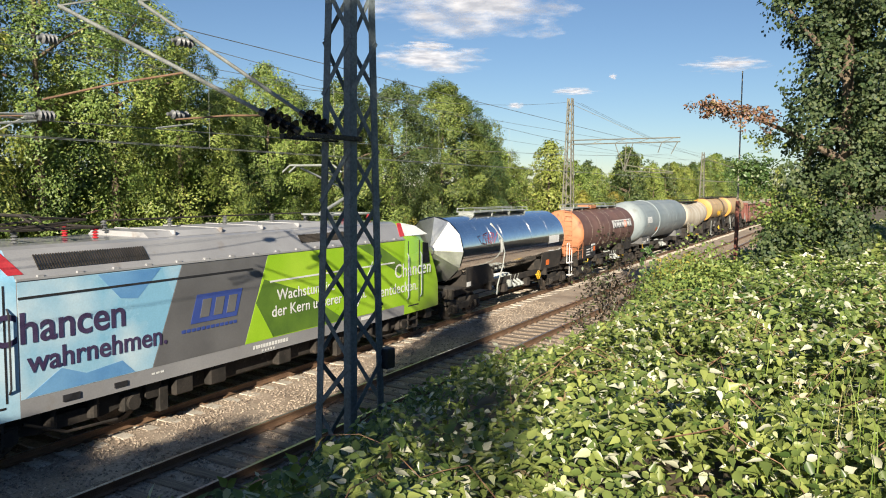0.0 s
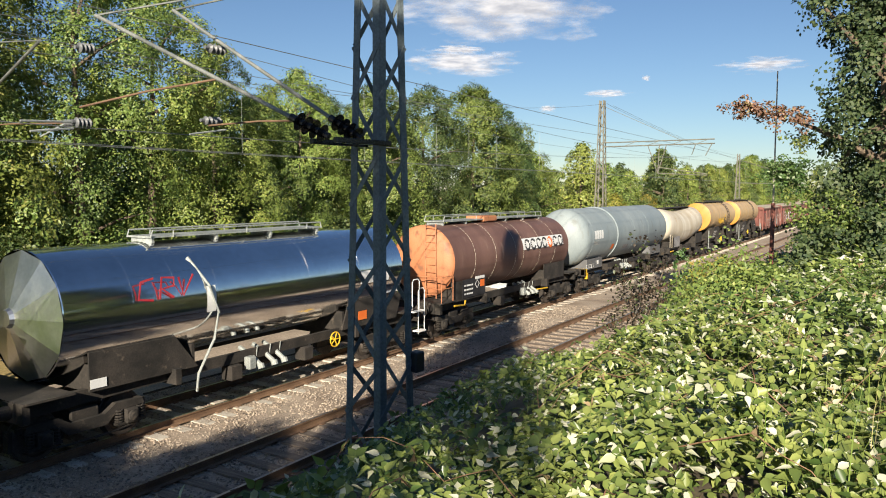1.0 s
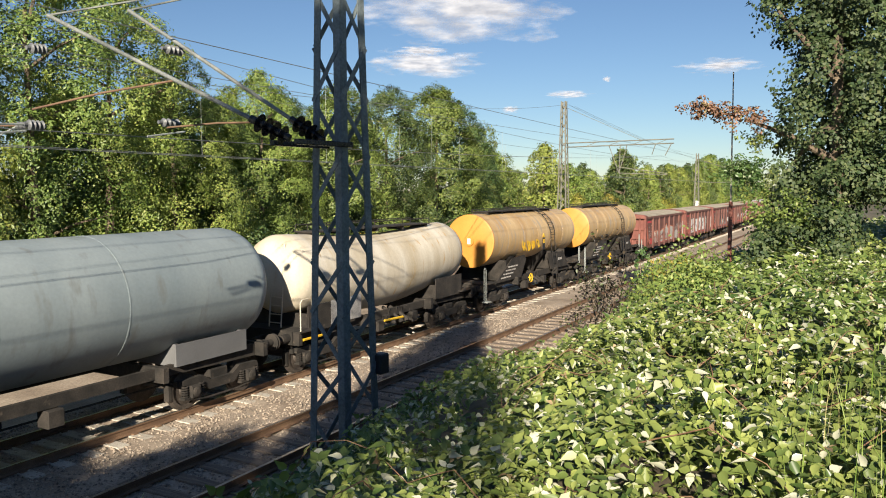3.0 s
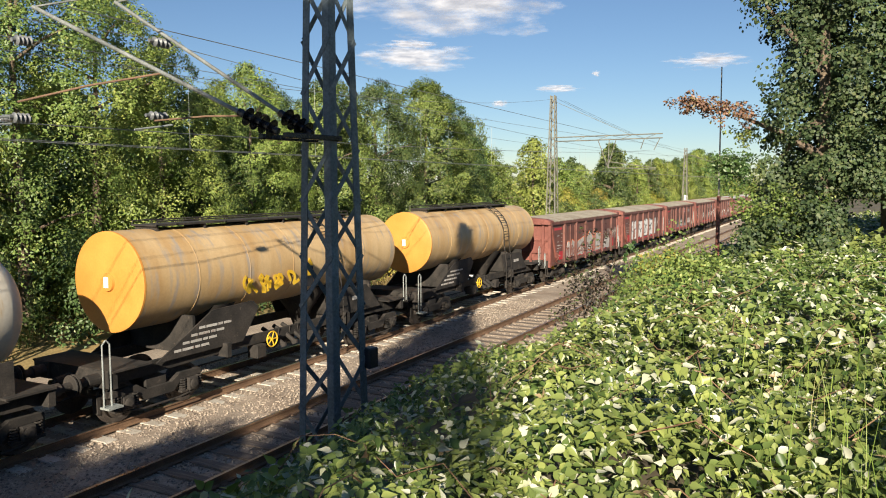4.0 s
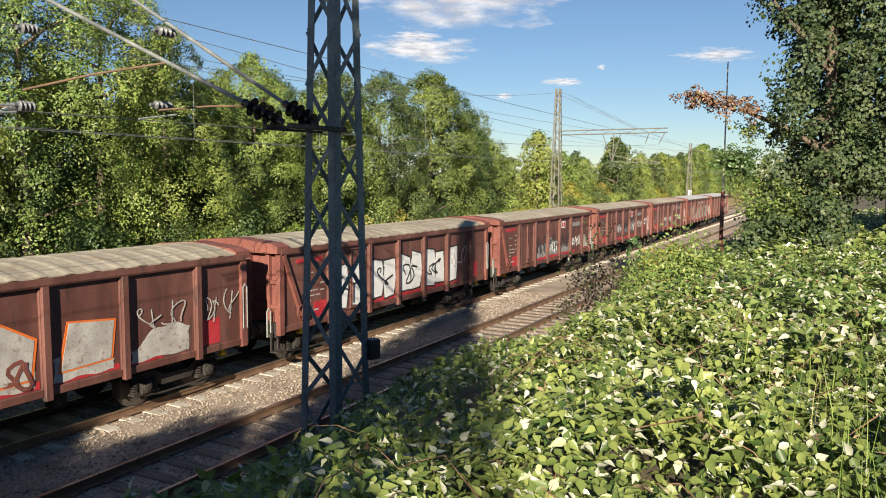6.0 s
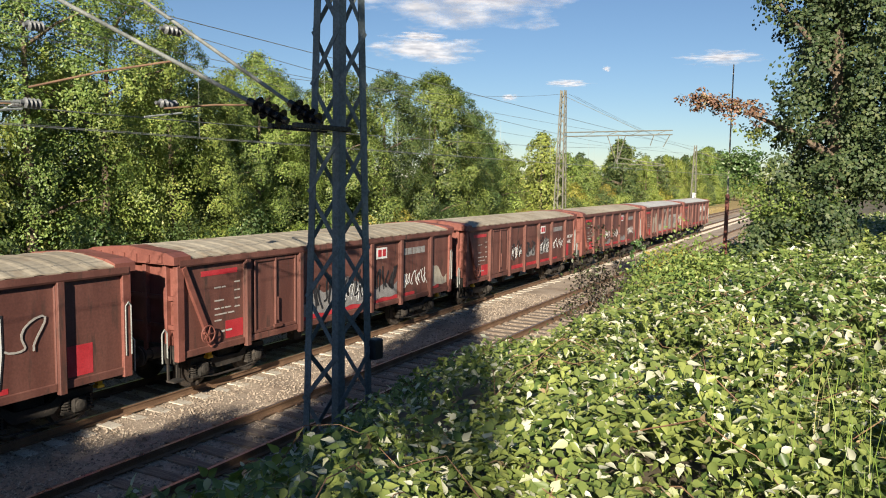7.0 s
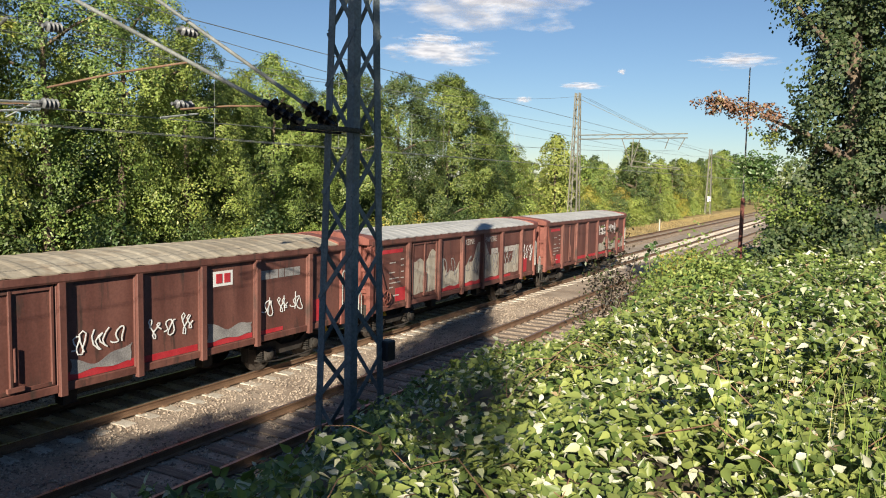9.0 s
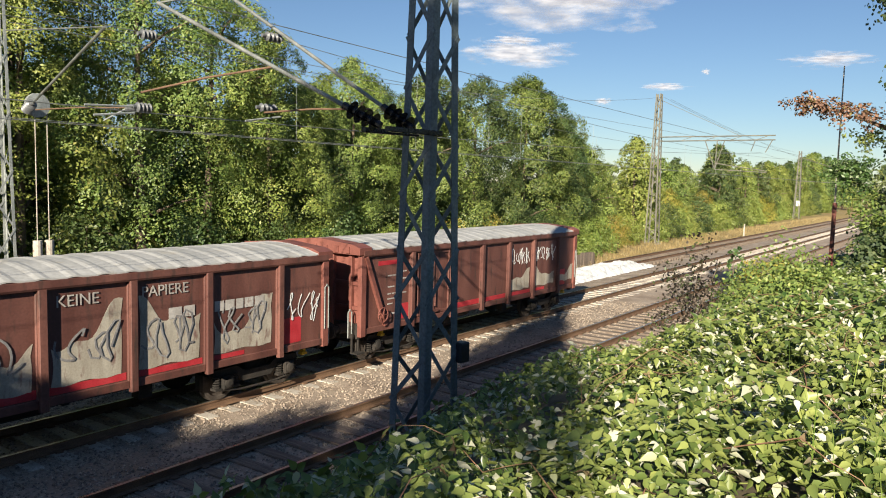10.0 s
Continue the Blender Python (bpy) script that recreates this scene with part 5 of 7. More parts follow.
    field("livery_green", LOCO_GREEN, [(8.62, 1.2), (15.8, 1.2), (15.8, 3.28), (9.45, 3.28)], "lime green painted field")
    field("livery_leaf", LOCO_DKGREEN, [(9.0, 2.15), (9.3, 2.7), (10.6, 2.3), (12.6, 1.22), (9.6, 1.22)], "dark green leaf shape", Y - 0.003)
    field("livery_leaf", LOCO_DKGREEN, [(12.2, 3.27), (13.2, 3.27), (15.6, 2.2), (15.6, 2.6), (14.2, 3.27), (13.6, 3.27)], "", Y - 0.003)
    bm = bmesh.new()
    strip(bm, [(9.5, 2.62), (15.2, 2.62)], 0.045, Y - 0.008)
    strip(bm, [(13.2, 1.5), (14.0, 2.75)], 0.035, Y - 0.008)
    part("white_line", bm, WHITE, loco, "thin white lines")
    bm = bmesh.new()
    box(bm, 3.12, 8.9, Y - 0.012, Y, 2.98, 3.02)
    part("dark_line", bm, BLACK_INK, loco)
    bm = bmesh.new()
    box(bm, 3.1, 15.8, -W - 0.02, -W + 0.02, 3.3, 3.34)
    for k in range(16):
        box(bm, 3.5 + 0.78 * k, 3.62 + 0.78 * k, -W - 0.012, -W + 0.06, 3.34, 3.38)
    part("gutter", bm, LOCO_ROOF, loco, "grey roof gutter")
    lettering(loco, "Chancen", 2.55, 2.2, 0.78, Y - 0.01, DARK_INK, "lettering", "dark slogan lettering", 0, 1.0, 0.012)
    lettering(loco, "wahrnehmen.", 3.25, 1.66, 0.56, Y - 0.01, DARK_INK, "lettering", "", 0, 1.0, 0.009)
    lettering(loco, "Wachstum ist", 9.75, 2.12, 0.4, Y - 0.01, WHITE, "lettering", "white slogan lettering", 0, 1.05, 0.003)
    lettering(loco, "der Kern unserer Vision.", 9.55, 1.72, 0.4, Y - 0.01, WHITE, "lettering", "", 0, 1.02, 0.003)
    lettering(loco, "Chancen", 15.2, 2.12, 0.62, Y - 0.012, WHITE, "lettering", "", 0, 1.05, 0.002)
    lettering(loco, "entdecken.", 14.4, 1.62, 0.48, Y - 0.012, WHITE, "lettering", "", 0, 1.05, 0.002)
    bm = bmesh.new()
    prism_y(bm, [(6.95, 1.95), (8.35, 1.95), (8.55, 2.58), (7.15, 2.58)], Y - 0.008, Y - 0.004)
    logo = part("logo", bm, LOGO_BLUE, loco, "blue slanted logo block with grey shapes")
    bm = bmesh.new()
    for x in (7.22, 7.62, 8.02):
        prism_y(bm, [(x, 2.06), (x + 0.26, 2.06), (x + 0.36, 2.46), (x + 0.1, 2.46)], Y - 0.014, Y - 0.009)
    part("logo_mark", bm, LOCO_CHAR, logo)
    bm = bmesh.new()
    bars(bm, 6.7, 1.78, Y - 0.008, [0.11] * 12, 0.07, 0.03)
    part("logo_print", bm, LOGO_BLUE, logo)
    bm = bmesh.new()
    bars(bm, 8.9, 1.02, Y - 0.004, [0.06] * 4 + [0.08] * 9, 0.09, 0.025)
    bars(bm, 9.2, 0.92, Y - 0.004, [0.05] * 5, 0.05, 0.05)
    bars(bm, 13.4, 1.05, Y - 0.004, [0.5], 0.1)
    bars(bm, 5.9, 1.05, Y - 0.004, [0.08] * 3, 0.04)
    parts("data_print", bm, WHITE, loco, "small white print on the skirt")
    # roof: louvred slanting side with grille, roof gear
    bm = bmesh.new()
    y_of = lambda z: -1.43 + (z - 3.4) * 0.31 / 0.42 - 0.014
    for k in range(44):
        x = 3.6 + 0.055 * k
        obox(bm, (x, y_of(3.46), 3.46), (x, y_of(3.72), 3.72), 0.028, 0.02, (1, 0, 0))
    part("roof_grille", bm, UNDER, loco, "dark roof side grille")
    bm = bmesh.new()
    for k in range(40):
        x = 10.9 + 0.055 * k
        obox(bm, (x, y_of(3.5), 3.5), (x, y_of(3.7), 3.7), 0.028, 0.02, (1, 0, 0))
    part("roof_grille", bm, UNDER, loco)
    bm = bmesh.new()
    prism_x(bm, [(-1.0, 3.86), (-0.85, 3.98), (0.85, 3.98), (1.0, 3.86)], 6.3, 12.6)
    for x in (7.0, 8.4, 9.8, 11.2):
        box(bm, x, x + 0.03, -1.0, 1.0, 3.9, 4.0)
    part("roof_cover", bm, LOCO_ROOF, loco, "grey removable roof section")
    for x0, d in ((3.6, 1),):
        bm = bmesh.new()
        for y in (-0.55, 0.55):
            tube(bm, [(x0, y, 4.12), (x0 + d * 1.9, y, 4.12)], 0.03, 6)
            tube(bm, [(x0 + d * 0.1, y, 4.15), (x0 + d * 1.6, y * 0.9, 4.28)], 0.025, 6)
            tube(bm, [(x0 + d * 1.6, y * 0.9, 4.28), (x0 + d * 0.2, y * 0.8, 4.38)], 0.02, 6)
        for dx in (0.15, 0.35):
            tube(bm, [(x0 + d * dx, -0.95, 4.28), (x0 + d * dx, -0.6, 4.4), (x0 + d * dx, 0.6, 4.4), (x0 + d * dx, 0.95, 4.28)], 0.02, 6)
        for dx in (0.0, 1.0, 1.9):
            tube(bm, [(x0 + d * dx, -0.6, 4.12), (x0 + d * dx, 0.6, 4.12)], 0.025, 6)
        panto = part("pantograph", bm, UNDER, loco, "folded pantograph")
        for dx in (0.1, 1.8):
            for y in (-0.5, 0.5):
                bm = bmesh.new()
                for k in range(4):
                    lathe = [(3.88 + 0.055 * k, 0.03), (3.9 + 0.055 * k, 0.07), (3.93 + 0.055 * k, 0.03)]
                    rings = [[bm.verts.new((x0 + d * dx + rr * math.cos(a), y + rr * math.sin(a), z)) for a in np.linspace(0, 6.283, 10, endpoint=False)] for z, rr in lathe]
                    for r0, r1 in zip(rings, rings[1:]):
                        for j in range(10):
                            bm.faces.new((r0[j], r0[(j + 1) % 10], r1[(j + 1) % 10], r1[j]))
                part("insulator", bm, SIGNAL_RED if dx > 1 else GREY_INS, panto)
    # raised rear pantograph
    bm = bmesh.new()
    for y in (-0.5, 0.5):
        tube(bm, [(13.2, y, 4.14), (15.3, y, 4.14)], 0.03, 6)
    for x in (13.2, 14.2, 15.3):
        tube(bm, [(x, -0.55, 4.14), (x, 0.55, 4.14)], 0.028, 6)
    tube(bm, [(13.4, 0, 4.18), (15.1, 0, 4.8)], 0.05, 8)
    for y in (-0.25, 0.25):
        tube(bm, [(15.1, y * 0.3, 4.8), (13.0, y * 1.6, 5.52)], 0.03, 6)
    for x in (12.85, 13.15):
        tube(bm, [(x, -0.98, 5.4), (x, -0.7, 5.6), (x, 0.7, 5.6), (x, 0.98, 5.4)], 0.028, 6)
    panto = part("pantograph", bm, GALV, loco, "raised pantograph touching the wire", True)
    for x in (13.3, 15.2):
        for y in (-0.5, 0.5):
            bm = bmesh.new()
            insulator_up(bm, x, y, 3.86, 4.12)
            part("insulator", bm, SIGNAL_RED if x > 14 else GREY_INS, panto)
    # high-voltage gear along the roof
    bm = bmesh.new()
    tube(bm, [(6.2, 0.3, 4.2), (9.5, 0.3, 4.2), (12.9, 0.3, 4.2)], 0.02, 6)
    part("roof_busbar", bm, UNDER, loco)
    for x in (6.2, 8.0, 9.8, 11.6):
        bm = bmesh.new()
        insulator_up(bm, x, 0.3, 3.97, 4.2)
        part("roof_insulator", bm, GREY_INS, loco)
    # underside
    bm = bmesh.new()
    box(bm, 6.4, 12.4, -1.2, 1.2, 0.4, 0.9, 0.05)
    for x in (6.6, 7.6, 9.9, 11.4):
        box(bm, x, x + 0.5, -1.4, -1.1, 0.42, 0.86, 0.03)
    for x in (1.0, 5.9, 12.6, L - 1.4):
        box(bm, x, x + 0.4, -1.3, 1.3, 0.5, 0.9)
    parts("underbox", bm, UNDER, loco, "dirty equipment boxes under the frame")
    bm = bmesh.new()
    box(bm, 3.9, 4.25, Y - 0.02, Y + 0.01, 0.98, 1.1)
    box(bm, 5.0, 5.3, Y - 0.02, Y + 0.01, 0.98, 1.08)
    parts("service_flap", bm, BLACK_INK, loco)
    for x in (4.25, L - 4.25):
        bg = bogie_loco(loco, x)
    ends(loco, L)
    TRAIN.append((loco, FRONTS[0]))


def make_loco_bogie(bm):
    for s in (-1, 1):
        a, b = sorted((s * 1.05, s * 1.2))
        prism_y(bm, [(-1.9, 0.5), (-1.9, 0.78), (-0.7, 0.8), (-0.4, 0.66), (0.4, 0.66), (0.7, 0.8), (1.9, 0.78), (1.9, 0.5), (1.5, 0.55), (0.7, 0.4), (-0.7, 0.4), (-1.5, 0.55)], a, b)
        for x in (-1.3, 1.3):
            c, d = sorted((s * 1.1, s * 1.32))
            box(bm, x - 0.22, x + 0.22, c, d, 0.36, 0.72, 0.04)
            tube(bm, [(x, s * 1.3, 0.54), (x, s * 1.4, 0.54)], 0.15, 14)
        for x in (-0.45, 0.45):
            tube(bm, [(x, s * 1.22, 0.45), (x, s * 1.22, 0.9)], 0.12, 12)
        tube(bm, [(-1.0, s * 1.3, 0.7), (-0.2, s * 1.35, 0.35), (0.9, s * 1.35, 0.3)], 0.03, 6)
        for x in (-2.1, 2.1):
            box(bm, x - 0.12, x + 0.12, s * 1.2 - 0.12, s * 1.2 + 0.12, 0.15, 0.7, 0.02)
    box(bm, -0.4, 0.4, -1.05, 1.05, 0.4, 0.85)


def bogie_loco(parent, x):
    b = shared("bogie/loco", parent, make_loco_bogie, UNDER, (x, 0, 0), "dirty locomotive bogie")
    for dx in (-1.3, 1.3):
        w = shared("wheelset/loco", b, lambda bm: make_wheelset(bm, 0.6), WHEEL, (dx, 0, 0.6), smooth=True)
        WHEELS.append((w, dx, 0.6))
    return b


build_loco()
build_tanks()
for i in range(7):
    open_wagon(i)

# ---- masts, brackets and wires ----
def lattice(bm_leg, zs, half, corner=0.07):
    """Four angle-section legs of a tapering square tower."""
    z0, z1 = zs
    h0, h1 = half
    for sx in (-1, 1):
        for sy in (-1, 1):
            for dx, dy, up in ((corner / 2, 0, (0, 1, 0)), (0, corner / 2, (1, 0, 0))):
                a = Vector((sx * (h0 - dx), sy * (h0 - dy), z0))
                b = Vector((sx * (h1 - dx), sy * (h1 - dy), z1))
                obox(bm_leg[(sx, sy)], a, b, corner, 0.014, up)


def tower(name, label, m, z0, z1, h0, h1, bays, material, corner=0.07, brace=0.05):
    t = thing(name, label, "lattice mast", "overhead line masts", m)
    legs = {(sx, sy): bmesh.new() for sx in (-1, 1) for sy in (-1, 1)}
    lattice(legs, (z0, z1), (h0, h1), corner)
    for b in legs.values():
        part("leg", b, material, t)
    hw = lambda z: h0 + (h1 - h0) * (z - z0) / (z1 - z0)
    first = True
    for side in range(4):
        for k in range(bays):
            za, zb = z0 + (z1 - z0) * k / bays, z0 + (z1 - z0) * (k + 1) / bays
            a, b = hw(za), hw(zb)
            for d in ((-1, 1)[k % 2],):
                p, q = Vector((d * a, -a, za)), Vector((-d * b, -b, zb))
                inset = 0.012 if d > 0 else -0.012
                p.y += inset
                q.y += inset
                bm = bmesh.new()
                r = Matrix.Rotation(side * math.pi / 2, 3, "Z")
                obox(bm, r @ p, r @ q, brace, 0.01, r @ Vector((0, 1, 0)))
                part("brace", bm, material, t)
    bm = bmesh.new()
    box(bm, -h0 - 0.12, h0 + 0.12, -h0 - 0.12, h0 + 0.12, z0 - 0.5, z0 + 0.05, 0.03)
    part("foundation", bm, CONCRETE, t, "concrete foot")
    return t


def insulator(bm, p, q, r=0.09, n=5):
    """Ribbed insulator between two points."""
    p, q = Vector(p), Vector(q)
    tube(bm, [p, q], r * 0.4, 10)
    a = (q - p).normalized()
    step = (q - p).length / (n + 1)
    for k in range(n):
        c = p + a * step * (k + 1)
        tube(bm, [c - a * step * 0.18, c - a * step * 0.02, c + a * step * 0.16], r, 14, r * 0.55)


# near pylon beside the close track
PX, PY = 8.72, 6.42
pylon = tower("pylon", "tall green grey lattice steel pylon on the bank", pose(PX, PY, 0, 0, 0, -8), 0.3, 11.5, 0.37, 0.17, 15, PYLON, 0.12, 0.07)
bm = bmesh.new()
box(bm, -1.12, -0.1, -0.34, -0.26, 5.62, 5.69, 0.008)
box(bm, -1.12, -0.1, 0.12, 0.2, 5.62, 5.69, 0.008)
parts("bracket", bm, BLACK, pylon, "dark horizontal steel bracket")
bm = bmesh.new()
box(bm, 0.3, 0.5, -0.44, -0.26, 2.36, 2.66, 0.02)
part("switch_box", bm, BLACK_INK, pylon, "black box mounted on the pylon")


def cantilever(name, label, root, head, ins_col, tie, arm=None, r=0.029):
    c = thing(name, label, "cantilever", "overhead line cantilevers")
    root, head = Vector(root), Vector(head)
    a = (head - root).normalized()
    bm = bmesh.new()
    insulator(bm, root, root + a * 0.62, 0.13, 4)
    part("insulator", bm, ins_col, c, "ribbed insulator", True)
    bm = bmesh.new()
    tube(bm, [root + a * 0.55, head], r, 10)
    part("slanting_tube", bm, WIRE, c, "", True)
    bm = bmesh.new()
    tube(bm, [head, Vector(tie).lerp(head, 0.25), tie], 0.014, 6)
    part("tie_rod", bm, WIRE, c, "", True)
    if arm:
        foot, end, sheds, steadies = arm
        bm = bmesh.new()
        tube(bm, [foot, Vector(foot).lerp(Vector(end), 0.5) + Vector((0, 0, 0.03)), end], 0.016, 8)
        part("registration_tube", bm, RAIL_RUST, c, "thin rusty tube", True)
        for p, q in sheds:
            bm = bmesh.new()
            insulator(bm, p, q, 0.075, 4)
            part("insulator", bm, GREY_INS, c, "", True)
        for p, q in steadies:
            bm = bmesh.new()
            tube(bm, [p, q], 0.016, 6)
            part("steady_arm", bm, GALV, c, "", True)
    return c


cantilever("cantilever", "grey tube cantilever with black insulator", (7.62, 6.42, 5.7), (6.8, 10.05, 7.5), BLACK, (PX - 0.1, PY, 8.1),
           ((7.25, 8.05, 6.51), (6.58, 10.15, 6.18), [((6.76, 10.15, 5.96), (6.44, 10.15, 5.96)), ((6.84, 10.15, 7.04), (6.53, 10.15, 7.02))], [((6.47, 10.15, 5.87), (5.84, 10.15, 5.79)), ((6.62, 10.15, 5.97), (5.71, 10.15, 5.92))]))
cantilever("cantilever", "grey tube cantilever reaching over the near track", (8.42, 6.5, 5.72), (8.2, 10.1, 7.86), BLACK, (PX - 0.1, PY, 8.1),
           ((8.3, 7.2, 6.0), (8.92, 10.15, 6.09), [((9.22, 10.15, 6.18), (8.75, 10.15, 6.17)), ((8.46, 9.2, 7.17), (8.04, 9.2, 7.17))], [((9.31, 10.15, 6.05), (8.52, 10.15, 5.92))]))
# mast beyond the train with its own cantilever and tension weights
left_mast = tower("lattice_mast", "pale galvanised lattice mast behind the train", pose(9.1, 20.2, 0), -0.2, 9.4, 0.3, 0.16, 13, GALV, 0.07, 0.045)
cantilever("cantilever", "galvanised cantilever over the main track", (9.4, 19.4, 6.45), (8.5, 14.3, 7.85), GREY_INS, (9.2, 19.9, 8.4),
           ((9.4, 18.9, 6.45), (9.3, 14.9, 6.36), [((9.3, 14.9, 6.36), (9.27, 14.3, 6.35))], [((9.3, 14.84, 6.36), (9.2, 15.6, 6.1))]))
gear = thing("tension_weights", "hanging tension weights with a pulley wheel", "tension weights")
bm = bmesh.new()
lathe_y(bm, [(19.32, 0.05), (19.34, 0.3), (19.37, 0.3), (19.38, 0.27), (19.4, 0.27), (19.41, 0.3), (19.44, 0.3), (19.46, 0.05)], 9.68, 6.6, 20)
part("pulley", bm, GALV, gear, "spoked pulley wheel")
for x in (9.62, 9.92):
    bm = bmesh.new()
    tube(bm, [(x, 19.4, 6.4), (x, 19.4, 2.9)], 0.012, 6)
    tube(bm, [(x, 19.4, 3.2), (x, 19.4, 1.9)], 0.11, 12)
    part("weight", bm, CONCRETE, gear, "stacked round weights on a rod")
# far masts
far = tower("lattice_mast", "tall weathered lattice mast beside the siding", pose(64.4, 23.0, 0), -0.1, 12.9, 0.5, 0.22, 16, MAST_OLD, 0.1, 0.06)
bm = bmesh.new()
for z in (8.85, 9.2):
    tube(bm, [(64.4, 22.9, z), (64.4, 13.4, z + 0.05)], 0.05, 8)
for y in (21, 19, 17, 15):
    obox(bm, (64.4, y, 8.85), (64.4, y - 1, 9.2), 0.04, 0.04)
tube(bm, [(64.4, 22.9, 12.4), (64.4, 16.0, 9.2)], 0.02, 6)
arm = part("cross_arm", bm, MAST_OLD, far, "long horizontal arm over three tracks")
bm = bmesh.new()
for a, b in (((17.9, 8.9), (18.0, 6.5)), ((18.9, 8.9), (18.0, 6.5)), ((17.3, 8.9), (18.0, 6.5)), ((18.0, 6.5), (13.9, 6.3)), ((18.0, 7.0), (13.9, 6.4)), ((13.6, 8.9), (14.1, 7.9)), ((14.9, 8.9), (15.2, 8.0))):
    tube(bm, [(64.4, a[0] + (-0), a[1]), (64.4, b[0], b[1])], 0.035, 6)
part("drop_bracket", bm, MAST_OLD, far, "drop bracket with registration tubes")
for o in far.children:
    if o.name.startswith(("cross_arm", "drop_bracket")):
        o.location = (-64.4, -23.0, 0)
far2 = tower("lattice_mast", "distant lattice mast by the hedge", pose(140, 25, 0), -0.1, 11.5, 0.5, 0.22, 14, MAST_OLD, 0.1, 0.06)
bm = bmesh.new()
tube(bm, [(0, 0, 10.5), (0, -9, 7.5)], 0.05, 6)
tube(bm, [(0, 0, 6.4), (0, -9, 6.2)], 0.04, 6)
part("cross_arm", bm, MAST_OLD, far2)
bm = bmesh.new()
box(bm, -0.35, -0.3, -0.5, 0.1, 2.2, 3.1)
part("number_plate", bm, WHITE, far2, "small white plate")


def wire(points, r=0.009, label="thin dark overhead power wire"):
    cu = bmesh.new()
    tube(cu, points, r, 5)
    w = part("overhead_wire", cu, WIRE, None)
    return tagged(w, label, "wire", "overhead wires")


def sagging(a, b, sag, n=14):
    a, b = Vector(a), Vector(b)
    return [a.lerp(b, i / n) - Vector((0, 0, 4 * sag * (i / n) * (1 - i / n))) for i in range(n + 1)]


for y, zc, zm, sup in ((10.15, 5.64, 7.42, 8.6), (14.27, 5.92, 7.82, 9.0)):
    for a, b in ((-46, sup), (sup, 64.4), (64.4, 140), (140, 230)):
        wire([(a, y, zc), (b, y, zc)], 0.007, "straight contact wire over the track")
        wire(sagging((a, y, zm), (b, y, zm), 0.7), 0.006, "thin sagging catenary support wire")
    drop = thing("dropper_wires", "thin vertical dropper wires", "wire", "overhead wires")
    for k in range(1, 12):
        u = k / 12
        bm = bmesh.new()
        x = sup + (64.4 - sup) * u
        tube(bm, [(x, y, zc), (x, y, zm - 2.8 * u * (1 - u))], 0.004, 4)
        part("dropper", bm, WIRE, drop)
wire(sagging((-30, 10.6, 6.2), (6.7, 10.9, 5.95), 0.05), 0.009)
wire(sagging((6.7, 10.9, 5.95), (64.4, 14.4, 7.9), 0.3), 0.009)
wire(sagging((-40, 10.15, 8.1), (64.4, 10.6, 7.4), 0.1), 0.008, "thin overhead feeder power wire")
wire(sagging((-40, 14.6, 8.45), (64.4, 15.0, 8.5), 0.5), 0.008, "thin overhead feeder power wire")
wire(sagging((64.4, 22.6, 12.6), (140, 24, 11), 0.8), 0.012, "thin overhead feeder power wire")
wire(sagging((64.4, 22.0, 12.4), (140, 17, 8), 0.8), 0.012, "thin overhead feeder power wire")
wire(sagging((9.2, 19.8, 8.6), (64.4, 22.8, 12.6), 0.9), 0.011, "thin overhead feeder power wire")

# slim pole with a rusty foot on the bank
pole = thing("pole", "slim grey pole with a rusty red foot", "pole", m=pose(22, 3.02, 0))
bm = bmesh.new()
tube(bm, [(0, 0, 1.9), (0, 0, 4.7)], 0.055, 10)
part("pole_foot", bm, RED, pole, "rusty red lower post")
bm = bmesh.new()
tube(bm, [(0, 0, 4.65), (-0.1, 0, 8.2)], 0.024, 8, 0.016)
part("pole_shaft", bm, CONCRETE, pole, "thin pale upper pole")
# white gravel heap and low wooden retaining boards beyond the main track
bm = bmesh.new()
n, m_ = 40, 12
rng = random.Random(3)
rows = []
for i in range(n + 1):
    row = []
    for j in range(m_ + 1):
        x, y = 36.5 + 13.5 * i / n, 17.3 + 2.6 * j / m_
        e = math.sin(math.pi * min(1, i / n * 1.0)) ** 0.5 * math.sin(math.pi * j / m_) ** 0.7
        row.append(bm.verts.new((x + rng.uniform(-0.08, 0.08), y + rng.uniform(-0.05, 0.05), -0.42 + 0.62 * e * (0.8 + 0.35 * noise.noise((x, y, 0))) + rng.uniform(-0.03, 0.03))))
    rows.append(row)
for r0, r1 in zip(rows, rows[1:]):
    for j in range(m_):
        bm.faces.new((r0[j], r0[j + 1], r1[j + 1], r1[j]))
tagged(part("white_mound", bm, PILE), "low heap of white gravel beside the track", "gravel")
fence = thing("retaining_boards", "low weathered wooden retaining boards", "board wall")
for k in range(26):
    bm = bmesh.new()
    x = 35.5 + 0.42 * k
    box(bm, x, x + 0.38, 20.4 + rng.uniform(-0.02, 0.02), 20.46, -0.4, 0.55 + rng.uniform(-0.06, 0.06), 0.01)
    part("board", bm, WOOD, fence)
bm = bmesh.new()
box(bm, -0.06, 0.06, -0.06, 0.06, -0.4, 1.1, 0.01)
tagged(part("marker_post", bm, CONCRETE), "short pale marker post in the dry grass", "post").location = (83.6, 19.9, 0.1)

